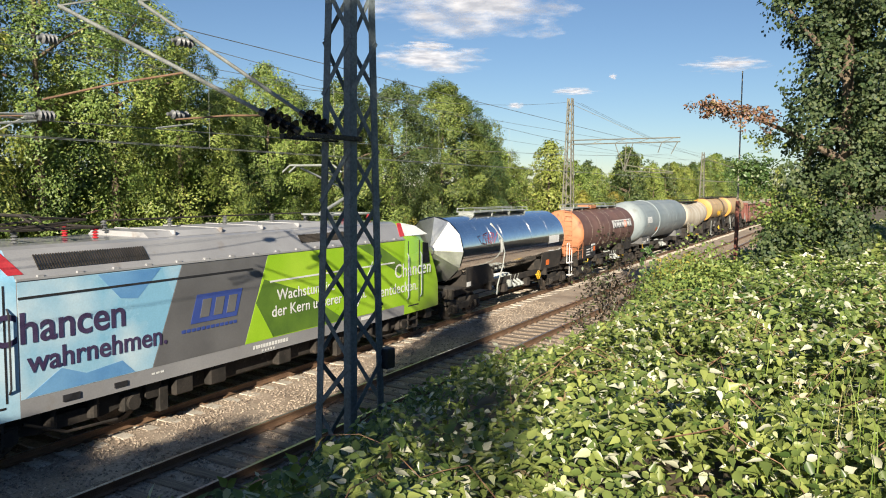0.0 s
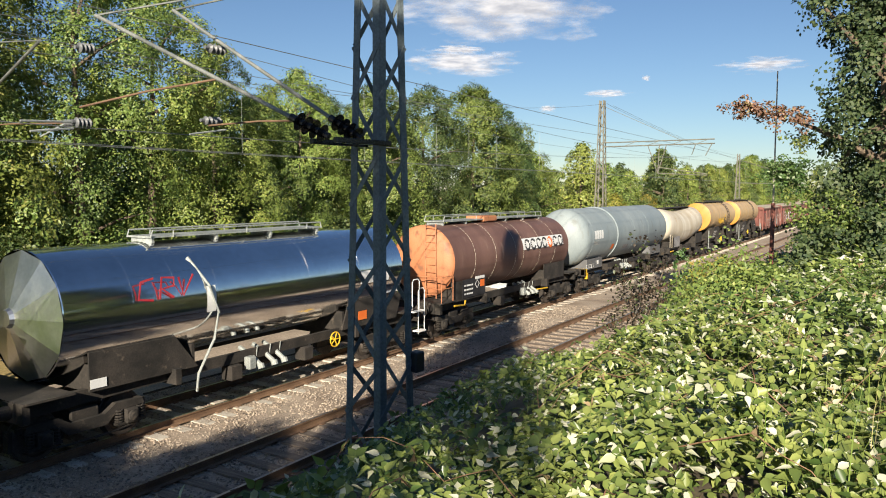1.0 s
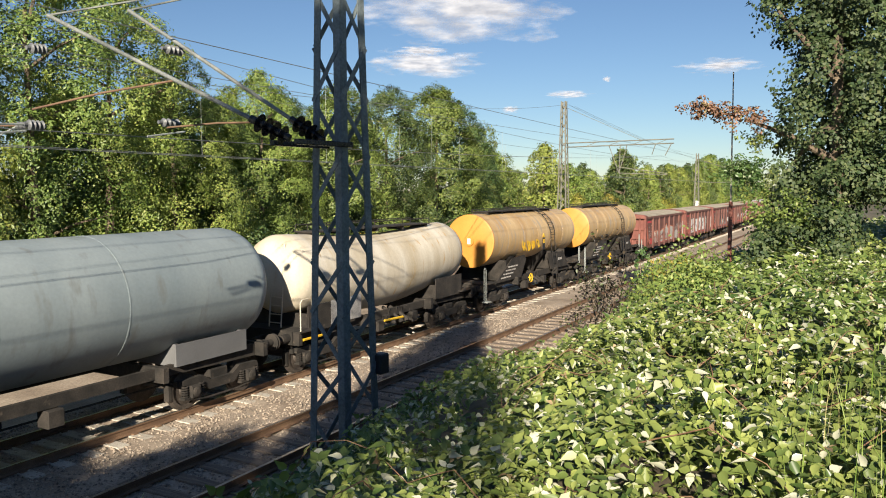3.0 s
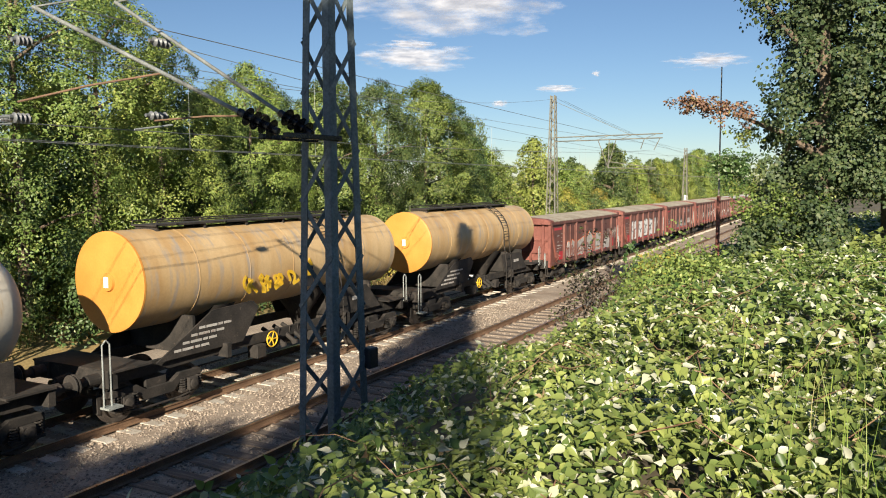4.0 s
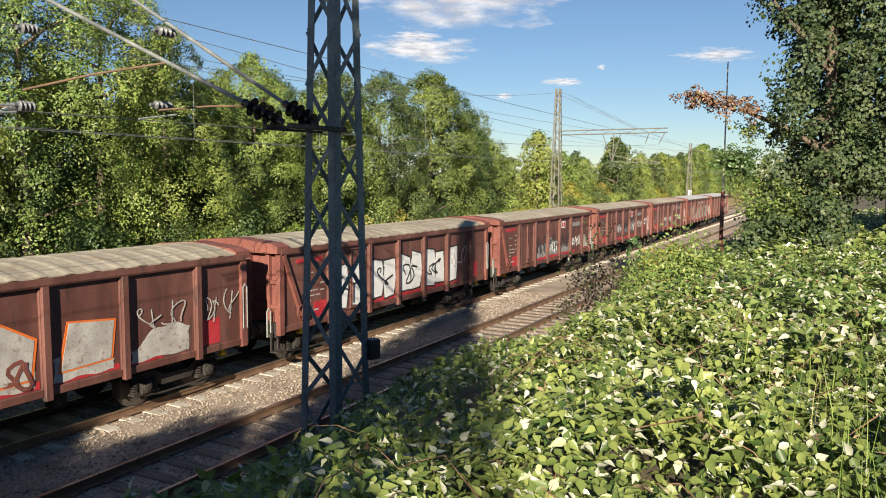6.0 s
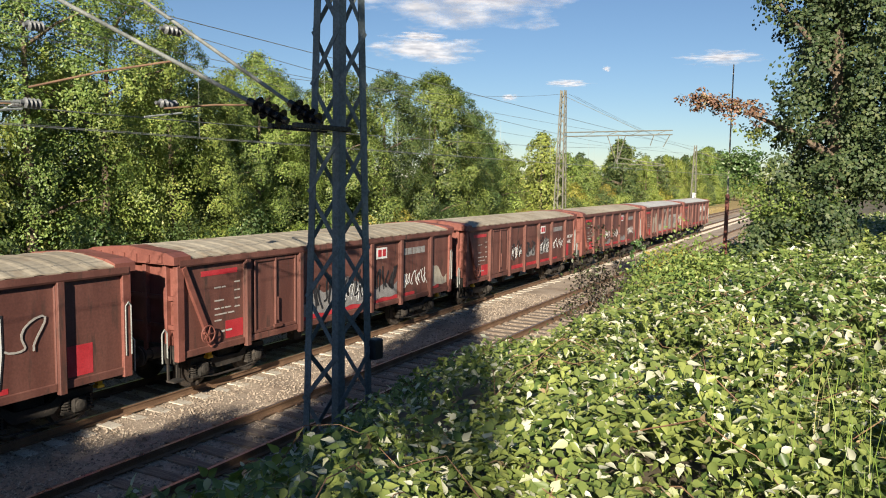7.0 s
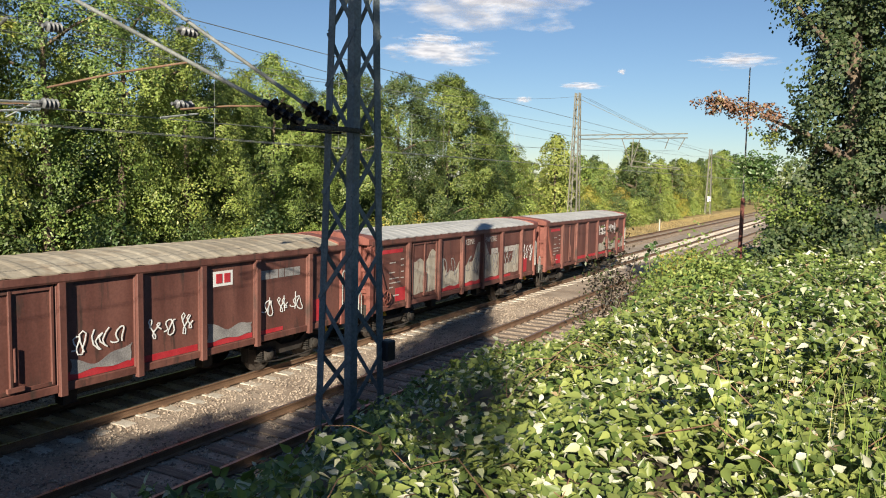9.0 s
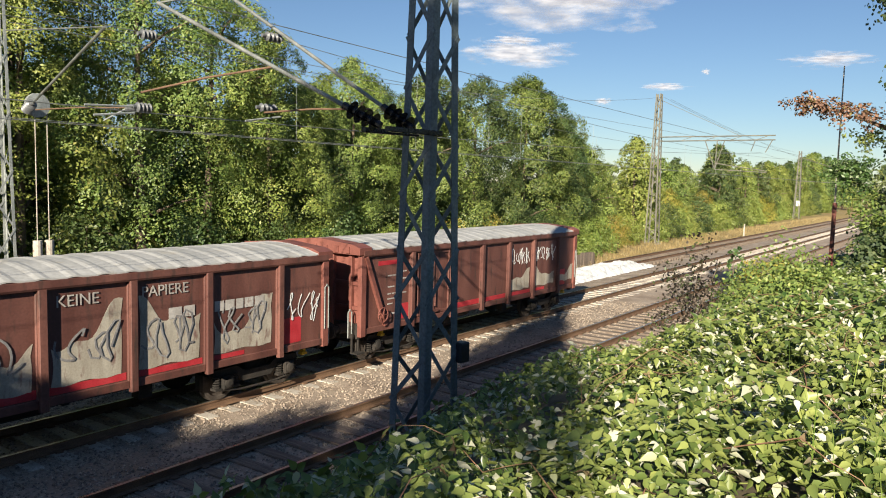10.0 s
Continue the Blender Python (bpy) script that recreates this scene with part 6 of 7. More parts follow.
# ---- plants ----
def leaf_mesh(name, pos, nor, size, material, parent=None, label="", rng=None, wide=0.6, six=False):
    """Many folded leaves in one mesh: pos and nor are n x 3, size n."""
    n = len(pos)
    nor = nor / np.linalg.norm(nor, axis=1)[:, None]
    t = rng.normal(size=(n, 3))
    t -= (t * nor).sum(1)[:, None] * nor
    t /= np.linalg.norm(t, axis=1)[:, None]
    b = np.cross(nor, t)
    s = size[:, None]
    if six:
        pts = [(-0.48, 0, 0), (-0.26, wide * 0.4, 0.07), (0.08, wide * 0.38, 0.06), (0.6, 0, -0.07), (0.08, -wide * 0.38, 0.06), (-0.26, -wide * 0.4, 0.07)]
        quads = ((0, 3, 2, 1), (0, 5, 4, 3))
    else:
        pts = [(-0.5, 0, 0), (0.0, wide * 0.5, 0.07), (0.5, 0, -0.03), (0.0, -wide * 0.5, 0.07)]
        quads = ((0, 2, 1), (0, 3, 2))
    k = len(pts)
    v = np.empty((n, k, 3))
    for i, (u, w, h) in enumerate(pts):
        v[:, i] = pos + s * (u * t + w * b + h * nor)
    q = len(quads[0])
    f = np.empty((n, 2, q), np.int32)
    base = (np.arange(n) * k)[:, None]
    for i, quad in enumerate(quads):
        f[:, i] = base + np.array(quad)
    me = bpy.data.meshes.new(name)
    me.vertices.add(n * k)
    me.vertices.foreach_set("co", v.ravel())
    me.loops.add(n * 2 * q)
    me.loops.foreach_set("vertex_index", f.ravel())
    me.polygons.add(n * 2)
    me.polygons.foreach_set("loop_start", np.arange(0, n * 2 * q, q, dtype=np.int32))
    me.update(calc_edges=True)
    me.materials.append(material)
    ob = new(name, me)
    ob.parent = parent
    return tagged(ob, label)


def clump_points(rng, centres, radii, per, up=0.5):
    """Leaf places on shells round the clump centres, thicker on top and outside."""
    c = np.repeat(centres, per, axis=0)
    r = np.repeat(radii, per)
    d = rng.normal(size=(len(c), 3))
    d[:, 2] += up * 0.8
    d /= np.linalg.norm(d, axis=1)[:, None]
    rad = r * rng.uniform(0.45, 1.08, len(c))
    pos = c + d * rad[:, None] * np.array((1, 1, 0.75))
    nor = d * 0.7 + rng.normal(size=(len(c), 3)) * 0.45 + np.array((0, 0, up))
    return pos, nor


def bough_leaves(rng, centres, outs, radii, per):
    """Leaves on flat drooping fans, one fan at each bough end, with shade left beneath."""
    nb = len(centres)
    n = outs * 0.85 + np.array((0, 0, 0.45)) + rng.normal(size=(nb, 3)) * 0.3
    n /= np.linalg.norm(n, axis=1)[:, None]
    t = np.cross(n, rng.normal(size=(nb, 3)))
    t /= np.linalg.norm(t, axis=1)[:, None]
    b = np.cross(n, t)
    lobes, phase = rng.integers(2, 6, nb), rng.uniform(0, 6.283, nb)
    idx = np.repeat(np.arange(nb), per)
    a = rng.uniform(0, 6.283, len(idx))
    u = np.sqrt(rng.random(len(idx)))
    r = radii[idx] * u * (0.78 + 0.3 * np.sin(lobes[idx] * a + phase[idx]))
    side = np.cos(a)[:, None] * t[idx] + np.sin(a)[:, None] * b[idx]
    sink = -0.5 * u ** 2 * radii[idx] * rng.uniform(0.5, 1.4, len(idx)) + rng.normal(size=len(idx)) * 0.12 * radii[idx]
    pos = centres[idx] + side * r[:, None] + n[idx] * sink[:, None]
    nor = n[idx] * 0.75 + side * (0.55 * u)[:, None] + rng.normal(size=(len(idx), 3)) * 0.26
    return pos, nor


def crown_boughs(rng, height, radius, low, count, shape):
    """Bough ends spread over an uneven crown outline."""
    k = np.arange(count) + 0.5
    h = (k / count) ** 0.9
    az = k * 2.39996 + rng.normal(0, 0.25, count)
    if shape == "cone":
        prof = np.interp(h, (0, 0.12, 0.45, 0.8, 1.0), (0.8, 1.0, 1.0, 0.62, 0.12))
    else:
        prof = np.interp(h, (0, 0.15, 0.45, 0.75, 0.92, 1.0), (0.75, 0.95, 1.0, 0.8, 0.45, 0.1))
    ph = rng.uniform(0, 6.283, 4)
    wob = 1 + 0.17 * np.sin(2 * az + 5 * h + ph[0]) + 0.14 * np.sin(3 * az - 9 * h + ph[1]) + 0.1 * np.sin(5 * az + 17 * h + ph[2])
    rr = radius * prof * wob * rng.uniform(0.62, 1.04, count)
    z = low + (height - low) * (0.02 + 0.95 * h) + rng.normal(0, 0.25, count)
    outs = np.stack([np.cos(az), np.sin(az), 0.9 * (h - 0.25)], 1)
    return np.stack([rr * np.cos(az), rr * np.sin(az), np.minimum(z, height - 0.15)], 1), outs


def make_tree(seed, height, radius, low, leaf, label, per=430, boughs=100, size=(0.07, 0.155), m=None, bark=None, shape="round", fan=(0.18, 0.33), fill=16):
    rng = np.random.default_rng(seed)
    tree = thing("tree", label, "tree", "trees along the railway", m)
    centres, outs = crown_boughs(rng, height, radius, low, boughs, shape)
    bm = bmesh.new()
    lean = rng.normal(0, 0.25, 2)
    top = Vector((lean[0], lean[1], height * 0.8))
    tube(bm, [(0, 0, -0.4), (lean[0] * 0.3, lean[1] * 0.3, height * 0.3), top], 0.05 + height * 0.016, 10, 0.05)
    part("trunk", bm, bark or BARK, tree, "", True)
    for k in range(11):
        b = Vector(centres[int((k + 0.5) * boughs / 11)])
        u = max(0.15, min(0.92, (b.z - 0.25 * radius) / (height * 0.8)))
        a = Vector((lean[0] * u, lean[1] * u, height * 0.8 * u))
        bm = bmesh.new()
        tube(bm, [a, a.lerp(b, 0.5) + Vector((0, 0, 0.15)), b], 0.075, 6, 0.015)
        part("limb", bm, bark or BARK, tree, "", True)
    pos, nor = bough_leaves(rng, centres, outs, rng.uniform(*fan, boughs) * radius * (1.1 - 0.35 * np.arange(boughs) / boughs), per)
    # sparse leaves deep inside the crown
    inner = centres[rng.integers(0, boughs, fill)] * np.array((0.5, 0.5, 0.97)) + rng.normal(0, 0.2, (fill, 3))
    pi, ni = clump_points(rng, inner, rng.uniform(0.2, 0.34, fill) * radius, max(12, per // 5))
    sizes = np.concatenate([rng.uniform(*size, len(pos)), rng.uniform(size[1], size[1] * 1.5, len(pi))])
    leaf_mesh("crown", np.concatenate([pos, pi]), np.concatenate([nor, ni]), sizes, leaf, tree, "", rng, 0.55)
    return tree


def make_bush(seed, rx, ry, h, leaf, label, m, clumps=60, per=45, size=(0.08, 0.14), name="shrub"):
    rng = np.random.default_rng(seed)
    bush = thing(name, label, "shrub", "shrubs", m)
    a = rng.uniform(0, 6.283, clumps)
    u = np.sqrt(rng.random(clumps))
    c = np.stack([rx * u * np.cos(a), ry * u * np.sin(a), h * rng.uniform(0.1, 0.95, clumps) * (1 - 0.5 * u ** 2)], 1)
    bm = bmesh.new()
    for k in range(7):
        e = Vector(c[k])
        tube(bm, [(0.1 * e.x, 0.1 * e.y, -0.2), (0.5 * e.x, 0.5 * e.y, e.z * 0.6), e], 0.03, 6, 0.008)
    part("stems", bm, BARK, bush, "", True)
    outs = c * np.array((1 / rx, 1 / ry, 0.3 / h))
    pos, nor = bough_leaves(rng, c, outs, rng.uniform(0.26, 0.46, clumps) * max(rx, ry) / 1.2, per)
    leaf_mesh("foliage", pos, nor, rng.uniform(*size, len(pos)), leaf, bush, "", rng)
    return bush


# trees of the wood beyond the train
kinds = [
    make_tree(1, 14.5, 4.2, 2.2, LEAF_TREE, "tall dense broadleaf tree, dark green", m=pose(5.5, 25.0, 0)),
    make_tree(2, 14.0, 4.0, 2.4, LEAF_LIGHT, "tall broadleaf tree with light green leaves", m=pose(12.5, 26.5, 0)),
    make_tree(3, 11.0, 3.7, 0.8, LEAF_TREE, "rounded broadleaf tree, mid green", m=pose(33.5, 25.0, 0)),
    make_tree(4, 11.5, 3.6, 0.8, LEAF_DEEP, "broad deep green tree with uneven crown", m=pose(39.5, 25.5, 0)),
]
spots = [(1, -1.0, 24.5, 1.0), (1, 9.0, 28.0, 1.1), (0, 16.5, 25.5, 0.98), (1, 19.8, 26.0, 0.98), (1, 22.6, 25.2, 0.8), (0, 14.0, 30.0, 1.1), (0, 3.0, 31.0, 1.1), (2, 25.0, 25.5, 0.86), (1, 28.5, 26.0, 0.78), (2, 30.5, 30.0, 0.95),
         (2, 44.5, 25.0, 1.12), (3, 49.0, 26.0, 1.02), (3, 36.0, 31.0, 0.98), (2, 43.0, 31.0, 0.95), (2, 53.0, 26.5, 0.94)]
rng = random.Random(7)
for k, x, y, s in spots:
    copy_thing(kinds[k], pose(x, y, 0, 0, 0, rng.uniform(0, 360)) @ Matrix.Scale(s, 4))
# smaller trees farther along the line, each ten metres tall before scaling
slim = dict(per=85, boughs=80, size=(0.16, 0.32), fan=(0.22, 0.4), fill=40)
distant = [
    make_tree(11, 10.0, 3.1, 0.5, LEAF_TREE, "mid green broadleaf tree beside the line", m=pose(136, 29, 0), **slim),
    make_tree(12, 10.0, 3.2, 0.4, LEAF_LIGHT, "slender light green tree with a pointed crown", m=pose(164, 29.5, 0), shape="cone", **slim),
    make_tree(13, 10.0, 2.9, 0.4, LEAF_DEEP, "narrow dark green tree", m=pose(157, 30, 0), shape="cone", **slim),
    make_tree(14, 10.0, 3.6, 0.3, LEAF_YELLOW, "low tree with yellowing leaves", m=pose(172, 36, 0), **slim),
]
for k, x, y, h in ((0, 63, 28, 7.5), (1, 69, 26.5, 9.7), (2, 97, 26.5, 10.3), (3, 75, 25.3, 4.8), (1, 58, 27, 8.6), (2, 61, 30, 9.2), (0, 74, 28.5, 7.4), (1, 80, 28, 8.1), (0, 86, 28.5, 7.2), (3, 89, 26, 4.6), (1, 91.5, 29, 7.6), (1, 102, 28, 10.8), (0, 108, 29, 9.3), (1, 114, 27.5, 9.0), (0, 120, 29, 8.6), (2, 125, 28, 9.2),
                   (1, 130, 28, 9.4), (1, 143, 28.5, 9.4), (0, 150, 29.5, 9.2), (0, 172, 30, 12.0), (1, 181, 30, 13.0), (0, 190, 31, 14.0), (2, 200, 30, 13.0), (0, 212, 30, 13.0), (1, 225, 29, 13.0)):
    copy_thing(distant[k], pose(x, y, 0, 0, 0, rng.uniform(0, 360)) @ Matrix.Scale(h / 10, 4))
for i in range(20):
    copy_thing(distant[rng.choice((0, 1, 2))], pose(58 + 7 * i, 33 + rng.uniform(-1, 2), 0, 0, 0, rng.uniform(0, 360)) @ Matrix.Scale(rng.uniform(0.66, 0.84) * (1 + i / 60), 4))
# the wood that closes the view far along the line
for i in range(22):
    copy_thing(distant[rng.choice((0, 1, 2))], pose(250 + rng.uniform(-18, 30), -42 + 5.0 * i, 0, 0, 0, rng.uniform(0, 360)) @ Matrix.Scale(rng.uniform(1.1, 1.5), 4))
# trees on the bank behind the camera, which shade the near track, the pylon and the slope
bank = make_tree(6, 11.0, 3.7, 0.8, LEAF_TREE, "broad tree on the bank above the near track", per=150, boughs=125, size=(0.2, 0.36), fan=(0.3, 0.5), fill=70, m=pose(-30, 3.0, 0.8))
for x, y, z, wide, tall in ((-25.5, 2.8, 1.6, 0.84, 0.84), (-22, 3.4, 1.6, 0.78, 0.78), (-18.5, 3.0, 1.6, 0.83, 0.83), (-15, 3.6, 1.6, 0.78, 0.78), (-11.5, 3.4, 1.6, 0.72, 0.72), (-8, 4.2, 1.6, 0.64, 0.62), (-20, 5.6, 1.6, 0.74, 0.74),
                            (-13.2, 5.6, 1.6, 0.76, 0.76), (-16.6, 5.0, 1.6, 0.66, 0.66), (-11.0, -0.6, 3.2, 0.62, 1.18), (-15.0, -1.9, 2.8, 0.66, 1.12), (-8.2, -0.1, 3.0, 0.66, 0.78)):
    copy_thing(bank, pose(x, y, z, 0, 0, rng.uniform(0, 360)) @ Matrix.Diagonal((wide, wide, tall, 1)))
# the depth of the wood
for i in range(9):
    copy_thing(bank, pose(2 + 5.5 * i, 34 + rng.uniform(-1, 1.5), 0, 0, 0, rng.uniform(0, 360)) @ Matrix.Scale(rng.uniform(0.85, 0.95), 4))

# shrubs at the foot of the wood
# the deep green shrub's colour also stands for the dark hollow below the crowns
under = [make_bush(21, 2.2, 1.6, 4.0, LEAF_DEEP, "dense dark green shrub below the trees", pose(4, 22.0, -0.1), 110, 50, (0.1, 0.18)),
         make_bush(22, 2.0, 1.5, 3.4, LEAF_LIGHT, "light green shrub below the trees", pose(23, 23.3, -0.1), 100, 50, (0.1, 0.18)),
         make_bush(23, 2.0, 1.4, 3.8, LEAF_YELLOW, "yellowing dry shrub with pale leaves", pose(35.5, 22.0, -0.1), 90, 50, (0.08, 0.15))]
for k, x, y, s in ((0, 9, 23.6, 1.0), (0, 13, 23.4, 1.0), (0, 17, 23.0, 1.0), (0, 20.5, 22, 0.95), (0, 24, 22.2, 1.0), (1, 27, 22, 1.0), (0, 30, 22.2, 0.95), (2, 33.2, 22.5, 0.9), (0, 39.5, 22.5, 0.9), (0, 43, 22.5, 0.9), (1, 46.5, 22.3, 0.9),
                   (1, 50, 23, 0.9), (1, 53.5, 23.2, 0.95), (2, 57, 23.5, 0.8), (1, 60.5, 24, 1.0), (1, 67, 24, 1.0), (0, 71, 24.3, 1.0), (1, 75, 24.5, 1.1), (1, 79, 24.8, 1.1), (0, 84, 25, 1.2), (1, 89, 25, 1.2), (1, 94, 25.2, 1.2),
                   (0, 100, 25.5, 1.3), (1, 106, 25.8, 1.3), (1, 113, 26, 1.3), (2, 120, 26, 1.2), (1, 127, 26.5, 1.4), (1, 135, 27, 1.4), (1, 146, 27.5, 1.5), (1, 158, 27.5, 1.5), (0, 170, 28, 1.6), (1, 185, 28, 1.6)):
    copy_thing(under[k], pose(x, y, -0.1, 0, 0, rng.uniform(0, 360)) @ Matrix.Scale(s, 4))

# undergrowth inside the wood, mostly deep green to put shade into the gaps
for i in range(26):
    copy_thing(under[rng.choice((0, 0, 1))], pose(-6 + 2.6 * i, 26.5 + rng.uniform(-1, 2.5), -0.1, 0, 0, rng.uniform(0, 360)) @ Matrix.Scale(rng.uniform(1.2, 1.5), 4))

# ivy-clad trees on the bank at the far end of the brambles
ivy = thing("ivy_tree", "dark ivy-clad tree with foliage down to the ground", "tree")
g = np.random.default_rng(31)
bm = bmesh.new()
tube(bm, [(17.2, 0.2, 2.5), (17.3, 0.35, 5), (17.3, 0.42, 8), (17.2, 0.3, 13)], 0.13, 10, 0.08)
part("trunk", bm, BARK, ivy, "brown trunk showing between the leaves", True)
for p, q in (((17.5, -1.2, 2.5), (17.4, -1.5, 12)), ((18.6, -0.9, 2.4), (18.9, -0.7, 9)), ((17.3, 0.4, 7.2), (16.8, 1.5, 8.6)), ((17.3, 0.4, 5.6), (16.6, 1.9, 6.4)), ((17.3, 0.35, 6.4), (17.4, 1.3, 5.4)), ((17.3, 0.3, 9), (16.9, -1.6, 10.5))):
    bm = bmesh.new()
    tube(bm, [p, Vector(p).lerp(Vector(q), 0.5) + Vector((0.05, 0.05, 0.1)), q], 0.09, 8, 0.03)
    part("limb", bm, BARK, ivy, "", True)
cs = []
while len(cs) < 1900:
    z = g.uniform(3.0, 13.5)
    edge = np.interp(z, (3.0, 3.7, 4.6, 5.6, 6.3, 7.4, 8.6, 12), (1.9, 1.95, 1.7, 1.35, 1.55, 1.25, 1.85, 1.9))
    y = g.uniform(-5.5, edge)
    x = 17.5 + g.normal(0, 1.0)
    if abs(y - 0.42) < 0.14 and x < 17.3 and 5.6 < z < 7.6:
        continue
    # gap under the crown, where the light bank beyond shows
    if z < 5.0 and y < -0.15:
        continue
    cs.append((x, y, z))
while len(cs) < 2500:
    cs.append((19.2 + g.normal(0, 0.3), g.uniform(-5.5, 1.2), g.uniform(5.2, 13.5)))
cs = np.array(cs)
outs = np.stack([(cs[:, 0] - 18.2) * 0.8, (cs[:, 1] - 0.2) * 0.5, g.normal(0.0, 0.25, len(cs))], 1)
outs /= np.linalg.norm(outs, axis=1)[:, None]
pos, nor = bough_leaves(g, cs, outs, g.uniform(0.26, 0.56, len(cs)), 95)
leaf_mesh("foliage", pos, nor, g.uniform(0.05, 0.1, len(pos)), LEAF_DARK, ivy, "dark glossy ivy leaves", g, 0.8)
c2 = np.array([(16.4 + g.normal(0, 0.25), g.uniform(0.2, 2.0), g.uniform(3.4, 5.0)) for _ in range(70)])
pos, nor = clump_points(g, c2, g.uniform(0.15, 0.3, len(c2)), 50)
leaf_mesh("foliage", pos, nor, g.uniform(0.05, 0.1, len(pos)), LEAF_TREE, ivy, "lighter green leaves at the foot", g)
c3 = np.array([(16.6 + g.normal(0, 0.12), 1.6 + 1.6 * u + g.normal(0, 0.08), 6.4 + 0.35 * u + g.normal(0, 0.12)) for u in g.random(46) ** 0.8])
pos, nor = clump_points(g, c3, g.uniform(0.1, 0.22, len(c3)), 34)
leaf_mesh("foliage", pos, nor, g.uniform(0.05, 0.1, len(pos)), LEAF_RED, ivy, "red brown leaves at a branch end", g)
c4 = np.array([(16.6 + g.normal(0, 0.15), 2.08 + g.normal(0, 0.17), 5.32 + g.normal(0, 0.17)) for _ in range(44)])
pos, nor = clump_points(g, c4, g.uniform(0.12, 0.2, len(c4)), 50)
leaf_mesh("foliage", pos, nor, g.uniform(0.05, 0.09, len(pos)), LEAF_SHADE, ivy, "dark hanging clump of leaves", g)
c5 = np.array([(17.0 + g.normal(0, 0.15), 1.9 + g.normal(0, 0.3), 6.0 + g.normal(0, 0.14)) for _ in range(14)])
pos, nor = clump_points(g, c5, g.uniform(0.1, 0.18, len(c5)), 30)
leaf_mesh("foliage", pos, nor, g.uniform(0.05, 0.09, len(pos)), LEAF_TREE, ivy, "", g)

# dark saplings at the lip of the bank
make_bush(41, 1.7, 0.8, 2.9, LEAF_PURPLE, "sparse shrub with dark purple leaves", pose(18.3, 5.5, 1.3), 90, 22, (0.06, 0.12))
make_bush(47, 1.9, 0.9, 0.85, LEAF_TREE, "low yellowish green bush among the brambles", pose(10.9, 1.9, ground_z(10.9, 1.9) + 0.1), 110, 90, (0.035, 0.075))
make_bush(48, 1.2, 0.7, 0.9, LEAF_YELLOW, "low dry bush with yellowing leaves", pose(13.2, 2.5, ground_z(13.2, 2.5) + 0.15), 70, 60, (0.035, 0.075))
make_bush(42, 0.35, 0.3, 2.6, LEAF_SHADE, "thin green sapling on the bank", pose(22.3, 5.5, 1.7), 22, 22, (0.07, 0.12), "sapling")
make_bush(43, 1.6, 1.0, 1.0, LEAF_LIGHT, "low light green bush on the bank", pose(20.5, 4.4, 1.7), 60, 40, (0.07, 0.12))
# both slope bushes get the darkened leaf colour in place of shade
make_bush(44, 1.7, 1.0, 1.3, LEAF_SHADE, "leafy bush round the pylon foot, coloured dark for shade", pose(8.6, 6.0, 0.3), 60, 45, (0.07, 0.13))
make_bush(45, 1.9, 1.0, 1.3, LEAF_SHADE, "leafy bush on the slope, coloured dark for shade", pose(6.6, 5.2, 0.8), 60, 45, (0.07, 0.13))
make_bush(46, 0.5, 0.4, 0.9, LEAF_SHADE, "small weed beside the pylon", pose(10.6, 7.0, 0.0), 18, 24, (0.06, 0.1))


# ---- brambles over the bank ----
def bramble_top(x, y):
    return ground_z(x, y) + 0.3 + 0.3 * noise.noise((x * 0.8, y * 0.8, 5)) + 0.24 * noise.noise((x * 2.1, y * 2.1, 9)) + 0.12 * noise.noise((x * 5, y * 5, 2))


def leaflet_mesh(name, pos, nor, size, material, rng):
    """Bramble leaves, each of three broad pointed leaflets round one stalk."""
    n = len(pos)
    nor = nor / np.linalg.norm(nor, axis=1)[:, None]
    t = rng.normal(size=(n, 3))
    t -= (t * nor).sum(1)[:, None] * nor
    t /= np.linalg.norm(t, axis=1)[:, None]
    b = np.cross(nor, t)
    outline = ((0.06, 0, 0), (0.25, 0.27, 0.07), (0.52, 0.31, 0.06), (0.84, 0.14, -0.03), (1.18, 0, -0.18), (0.84, -0.14, -0.03), (0.52, -0.31, 0.06), (0.25, -0.27, 0.07))
    k = len(outline)
    v = np.empty((n, 3, k, 3))
    for j, turn in enumerate((0.0, 1.75, -1.75)):
        a = turn + rng.normal(0, 0.15, n)
        u = np.cos(a)[:, None] * t + np.sin(a)[:, None] * b
        w = np.cross(nor, u)
        dip = rng.normal(0.12, 0.2, n)[:, None]
        twist = rng.normal(0, 0.25, n)[:, None]
        s = (size * (1.0 if j == 0 else 0.85))[:, None]
        for i, (p, q, h) in enumerate(outline):
            v[:, j, i] = pos + s * (p * u + q * w + (h - dip * p + twist * q) * nor)
    m = n * 3
    base = (np.arange(m) * k)[:, None]
    f = np.empty((m, 2, 5), np.int32)
    f[:, 0] = base + np.array((0, 4, 3, 2, 1))
    f[:, 1] = base + np.array((0, 7, 6, 5, 4))
    me = bpy.data.meshes.new(name)
    me.vertices.add(m * k)
    me.vertices.foreach_set("co", v.ravel())
    me.loops.add(m * 10)
    me.loops.foreach_set("vertex_index", f.ravel())
    me.polygons.add(m * 2)
    me.polygons.foreach_set("loop_start", np.arange(0, m * 10, 5, dtype=np.int32))
    me.update(calc_edges=True)
    me.materials.append(material)
    return new(name, me)


